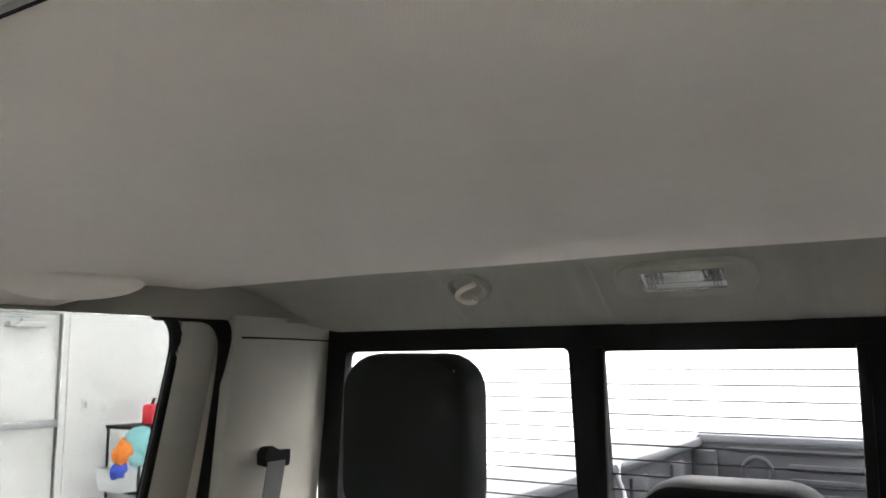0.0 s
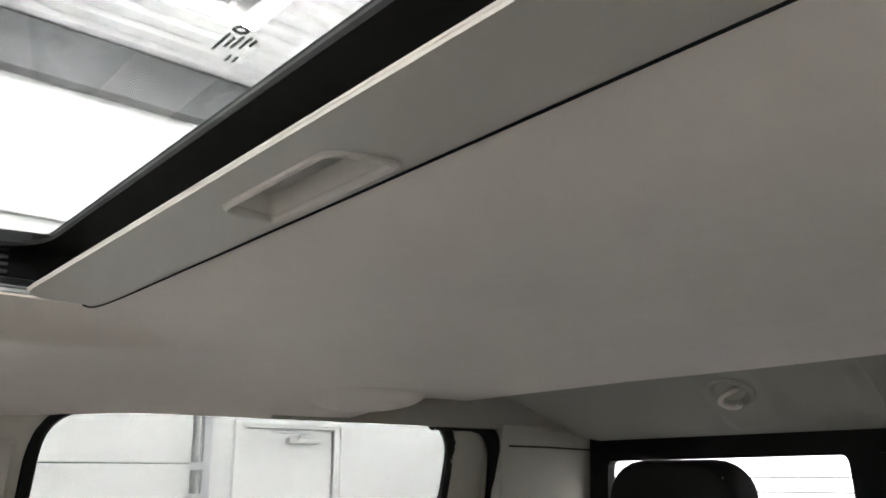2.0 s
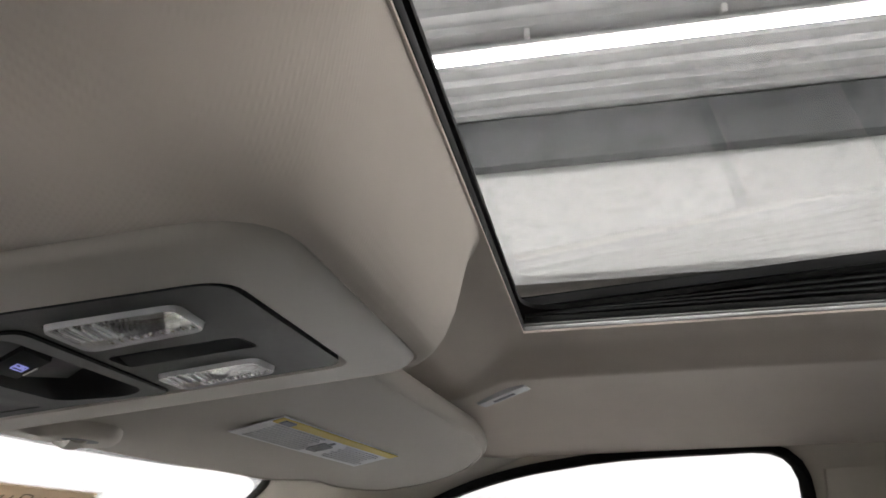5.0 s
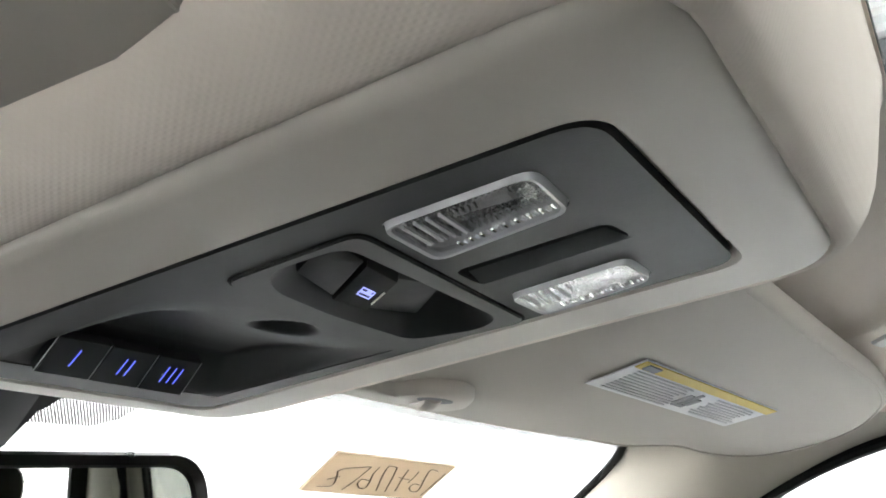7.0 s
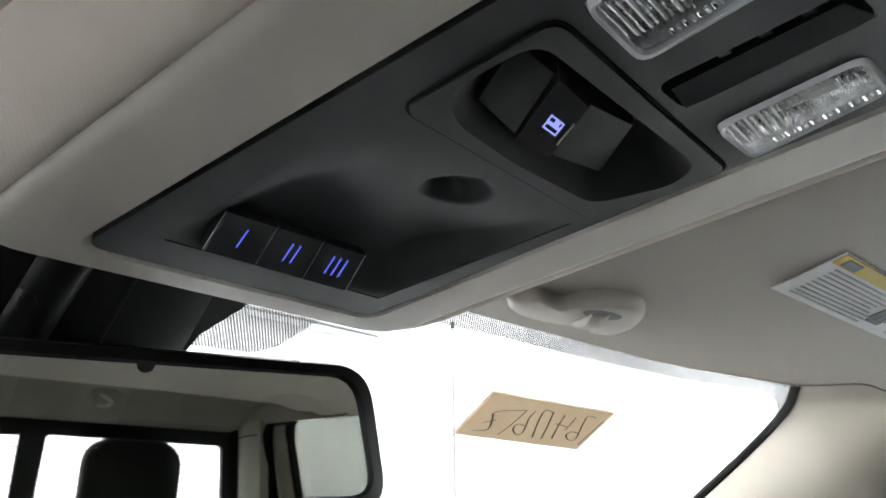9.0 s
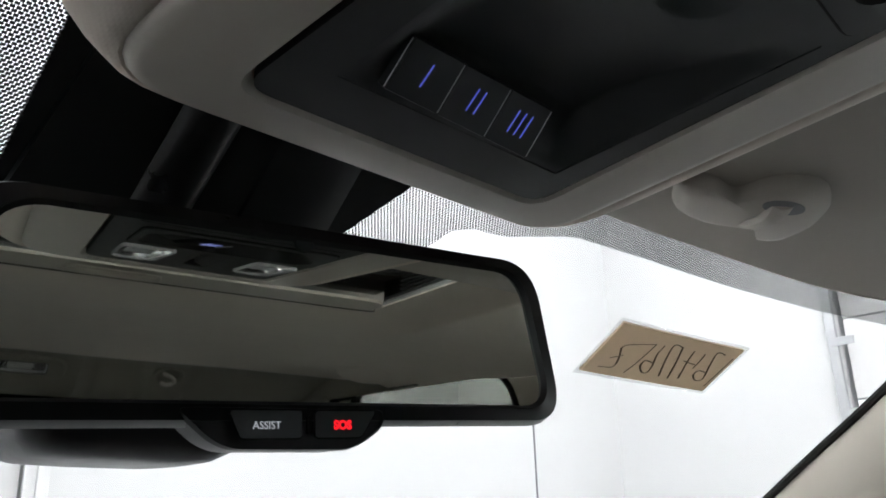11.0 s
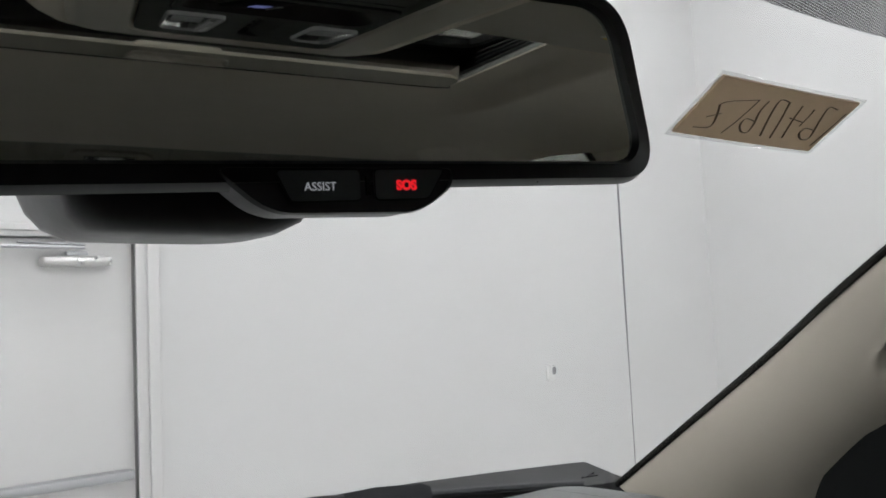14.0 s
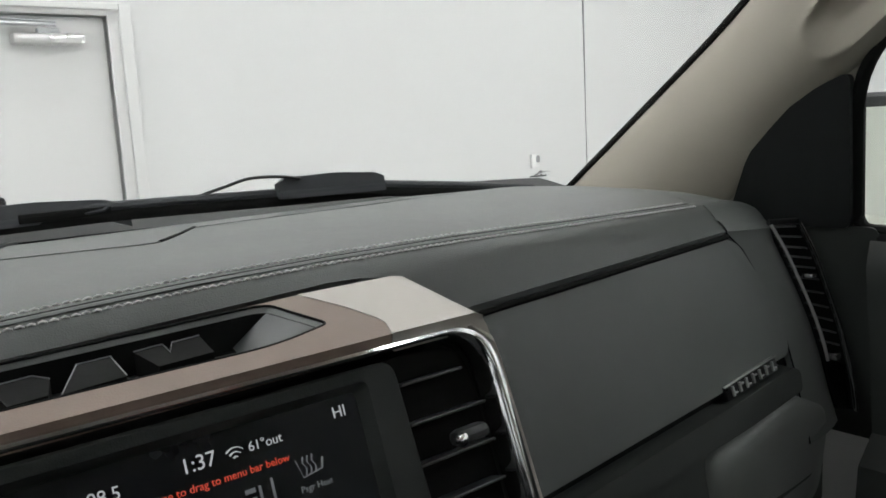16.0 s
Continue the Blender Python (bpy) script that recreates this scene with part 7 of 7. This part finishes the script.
def truck_bed():
    e = empty("truck_bed", "grey lined pickup bed with ribbed tailgate", "truck bed")
    y0, y1 = -1.42, -3.62
    for s in (1, -1):
        w = part("bed_wall", boxed(min(s * 0.70, s * 0.93), y1, 0.85, max(s * 0.70, s * 0.93), y0, 1.335, 0.02), LINER, e, "dark plastic lined side wall")
        part("bed_rail", boxed(min(s * 0.665, s * 0.95), y1 - 0.02, 1.335, max(s * 0.665, s * 0.95), y0, 1.372, 0.012), BED_PAINT, w, "grey plastic rail cap")
        for y in (-1.9, -2.4, -2.9, -3.35):
            part("bed_rib", boxed(min(s * 0.685, s * 0.705), y - 0.08, 0.86, max(s * 0.685, s * 0.705), y + 0.08, 1.30, 0.01), LINER, w)
        part("bed_corner", boxed(min(s * 0.60, s * 0.705), y1 + 0.01, 0.86, max(s * 0.60, s * 0.705), y1 + 0.06, 1.33, 0.02), LINER, w)
    part("bed_floor", boxed(-0.95, y1, 0.80, 0.95, y0, 0.85), LINER, e)
    part("bed_front", boxed(-0.7, y0 - 0.02, 0.85, 0.7, y0 + 0.03, 1.30, 0.01), LINER, e)
    g = part("tailgate", boxed(-0.70, y1 - 0.06, 0.83, 0.70, y1 + 0.004, 1.372, 0.012), LINER, e, "ribbed inner face of the closed tailgate")
    part("tailgate_cap", boxed(-0.69, y1 - 0.065, 1.35, 0.69, y1 + 0.012, 1.385, 0.008), BED_PAINT, g)
    part("tailgate_rib", boxed(-0.62, y1 + 0.002, 1.318, 0.56, y1 + 0.012, 1.336, 0.004), LINER, g)
    part("round_emboss", tube([(0.45 + 0.055 * math.cos(a), y1 + 0.006, 1.245 + 0.055 * math.sin(a)) for a in steps(0, 2 * math.pi, 24)[:-1]], 0.010, 0.010, 8, closed=True, up=(0, 1, 0)), LINER, g)
    part("round_emboss", tube([(-0.45 + 0.055 * math.cos(a), y1 + 0.006, 1.245 + 0.055 * math.sin(a)) for a in steps(0, 2 * math.pi, 24)[:-1]], 0.010, 0.010, 8, closed=True, up=(0, 1, 0)), LINER, g)
    for z in (1.27, 1.215, 1.16, 1.10):
        part("tailgate_rib", boxed(-0.33, y1 + 0.001, z - 0.013, 0.33, y1 + 0.014, z + 0.013, 0.008), LINER, g)
    part("strap", tube(smooth_line([(0.66, -2.62, 1.375), (0.672, -2.64, 1.33), (0.66, -2.66, 1.27), (0.665, -2.66, 1.2)], 5), 0.008, 0.004, 6), PAPER, e, "pale strap hanging over the rail")


head_restraint(0.378, -1.055, 1.708, 0.208, 0.235, 0.085, "headrest", "black leather rear headrest with a stitched edge")
head_restraint(-0.378, -1.055, 1.708, 0.208, 0.235, 0.085, "headrest", "black leather rear headrest with a stitched edge")
head_restraint(-0.045, -1.085, 1.56, 0.22, 0.15, 0.10, "headrest", "low black leather middle headrest")
rear_bench()
for s in (1, -1):
    seat_belt(s)
truck_bed()


# ---- things on the garage walls ----
def exit_sign():
    e = empty("exit_sign", "white exit sign with red letters and two lamp heads", "exit sign")
    part("sign_box", boxed(0.592, FRONT - 0.06, 2.345, 0.905, FRONT - 0.002, 2.558, 0.008), WHITE_PLASTIC, e)
    words("lettering", "EXIT", 0.165, frame_at((0.748, FRONT - 0.0615, 2.452), (1, 0, 0), (0, 0, 1)) @ Matrix.Diagonal((0.70, 1.3, 1, 1)), RED_PAINT, e, "red letters", depth=0.001, bold=0.005)
    for x, s in ((0.592, -1), (0.905, 1)):
        part("lamp_head", tube([(x, FRONT - 0.03, 2.46), (x + s * 0.05, FRONT - 0.05, 2.46)], 0.022, 0.022, 12), STEEL, e)


def air_conditioner():
    e = empty("air_conditioner", "long white wall mounted air conditioner", "air conditioner")
    m = [(FRONT - 0.002, 2.94), (FRONT - 0.16, 2.93), (FRONT - 0.235, 2.975), (FRONT - 0.25, 3.05), (FRONT - 0.235, 3.22), (FRONT - 0.2, 3.26), (FRONT - 0.002, 3.26)]
    part("case", loft([[(x, y, z) for y, z in rounded(m, 0.02, 3)] for x in (2.42, 2.44, 3.66, 3.68)]), WHITE_PLASTIC, e)
    part("outlet_flap", boxed(2.52, FRONT - 0.215, 2.935, 3.58, FRONT - 0.205, 2.965, 0.004), PAPER, e)
    part("outlet_slot", boxed(2.50, FRONT - 0.19, 2.926, 3.60, FRONT - 0.17, 2.936, 0.003), PRINT, e)


def thermostat():
    e = empty("thermostat", "small white wall thermostat with a grey display", "thermostat")
    part("case", boxed(4.045, FRONT - 0.025, 1.05, 4.125, FRONT - 0.002, 1.15, 0.006), WHITE_PLASTIC, e)
    part("display", boxed(4.085, FRONT - 0.029, 1.09, 4.12, FRONT - 0.024, 1.14, 0.002), PRINT, e)


def supply_cart():
    e = empty("supply_cart", "black wire cart with shelves beside the wall", "cart")
    x0, x1, y0, y1 = 5.58, 6.0, -5.6, -4.66
    for x in (x0, x1):
        for y in (y0, y1):
            part("post", tube([(x, y, 0.0), (x, y, 1.13)], 0.012, 0.012, 8), BLACK, e)
    for z in (0.25, 0.6, 1.125):
        part("shelf", boxed(x0 - 0.02, y0 - 0.02, z, x1 + 0.02, y1 + 0.02, z + 0.03, 0.006), BLACK, e)
    t = part("spray_bottle", boxed(-0.05, -0.05, 0, 0.05, 0.05, 0.17, 0.02, m=pose(5.72, -4.86, 1.158, 0, 0, 20)), RED_PAINT)
    tagged(t, "red plastic bottle on the cart", "bottle")
    part("nozzle", tube([(5.72, -4.88, 1.32), (5.72, -4.9, 1.38)], 0.018, 0.012, 8), BLACK, t)
    for name, mt, lab, c, sz in (("cleaning_cloth", TEAL_CLOTH, "teal cloth hung over the cart", (5.53, -4.60, 1.0), (0.06, 0.15, 0.17)), ("cleaning_cloth", ORANGE_CLOTH, "orange cloth hung from the cart", (5.53, -4.45, 0.95), (0.05, 0.07, 0.13)), ("cleaning_cloth", BLUE_CLOTH, "blue cloth hung from the cart", (5.53, -4.44, 0.82), (0.05, 0.06, 0.07))):
        b = bmesh.new()
        bmesh.ops.create_icosphere(b, subdivisions=4, radius=1.0)
        bmesh.ops.scale(b, vec=sz, verts=b.verts)
        wobble(b, 0.05, 9, c[2] * 7)
        wobble(b, 0.02, 28, c[1])
        bmesh.ops.translate(b, vec=c, verts=b.verts)
        tagged(part(name, b, mt), lab, "cloth")
    bn = part("storage_bin", loft([[(u, v, z) for u, v in rrect(0.36 * f, 0.42 * f, 0.04, 4, 5.76, -4.70)] for f, z in ((0.9, 0.632), (1.0, 0.80), (1.04, 0.80), (1.04, 0.815), (0.97, 0.815), (0.9, 0.66))]), CLEAR_BIN)
    tagged(bn, "cloudy plastic storage bin on the cart", "storage bin")
    c = part("hanging_cord", tube(smooth_line([(5.562, -4.75, 1.152), (5.556, -4.755, 1.12), (5.553, -4.77, 0.9), (5.553, -4.74, 0.65), (5.552, -4.76, 0.4)], 6), 0.006, 0.006, 6), BLACK)
    tagged(c, "black cord hanging from the cart", "cord")


def wall_fittings():
    d = bpy.data.objects["door_1"]
    part("push_bar", boxed(0.30, FRONT - 0.06, 0.845, 1.17, FRONT + 0.028, 0.89, 0.012), STEEL, d, "grey push bar")
    d = bpy.data.objects["door_2"]
    part("push_bar", boxed(RIGHT - 0.07, -4.25, 1.165, RIGHT - 0.02, -3.42, 1.225, 0.012), STEEL, d, "grey push bar")
    for y, z in ((-4.52, 1.33), (-4.72, 1.31)):
        p = part("wall_switch", boxed(RIGHT - 0.012, y - 0.035, z - 0.055, RIGHT - 0.003, y + 0.035, z + 0.055, 0.004), WHITE_PLASTIC)
        tagged(p, "white wall switch plate beside the door", "light switch", group="switch plates")
        part("rocker", boxed(RIGHT - 0.02, y - 0.014, z - 0.03, RIGHT - 0.013, y + 0.014, z + 0.03, 0.003), PRINT if z > 1.32 else WHITE_PLASTIC, p)
    p = part("wall_box", boxed(RIGHT - 0.04, 3.62, 1.11, RIGHT - 0.003, 3.73, 1.22, 0.006), WHITE_PLASTIC)
    tagged(p, "small white box with a grey cover on the wall", "wall box")
    part("cover", boxed(RIGHT - 0.046, 3.645, 1.135, RIGHT - 0.039, 3.705, 1.195, 0.003), PRINT, p)
    p = part("wall_panel", boxed(2.2, BACK + 0.003, 1.2, 3.1, BACK + 0.03, 1.65, 0.01), WHITE_PLASTIC)
    tagged(p, "pale panel on the far white wall", "wall panel")


exit_sign()
air_conditioner()
thermostat()
supply_cart()
wall_fittings()
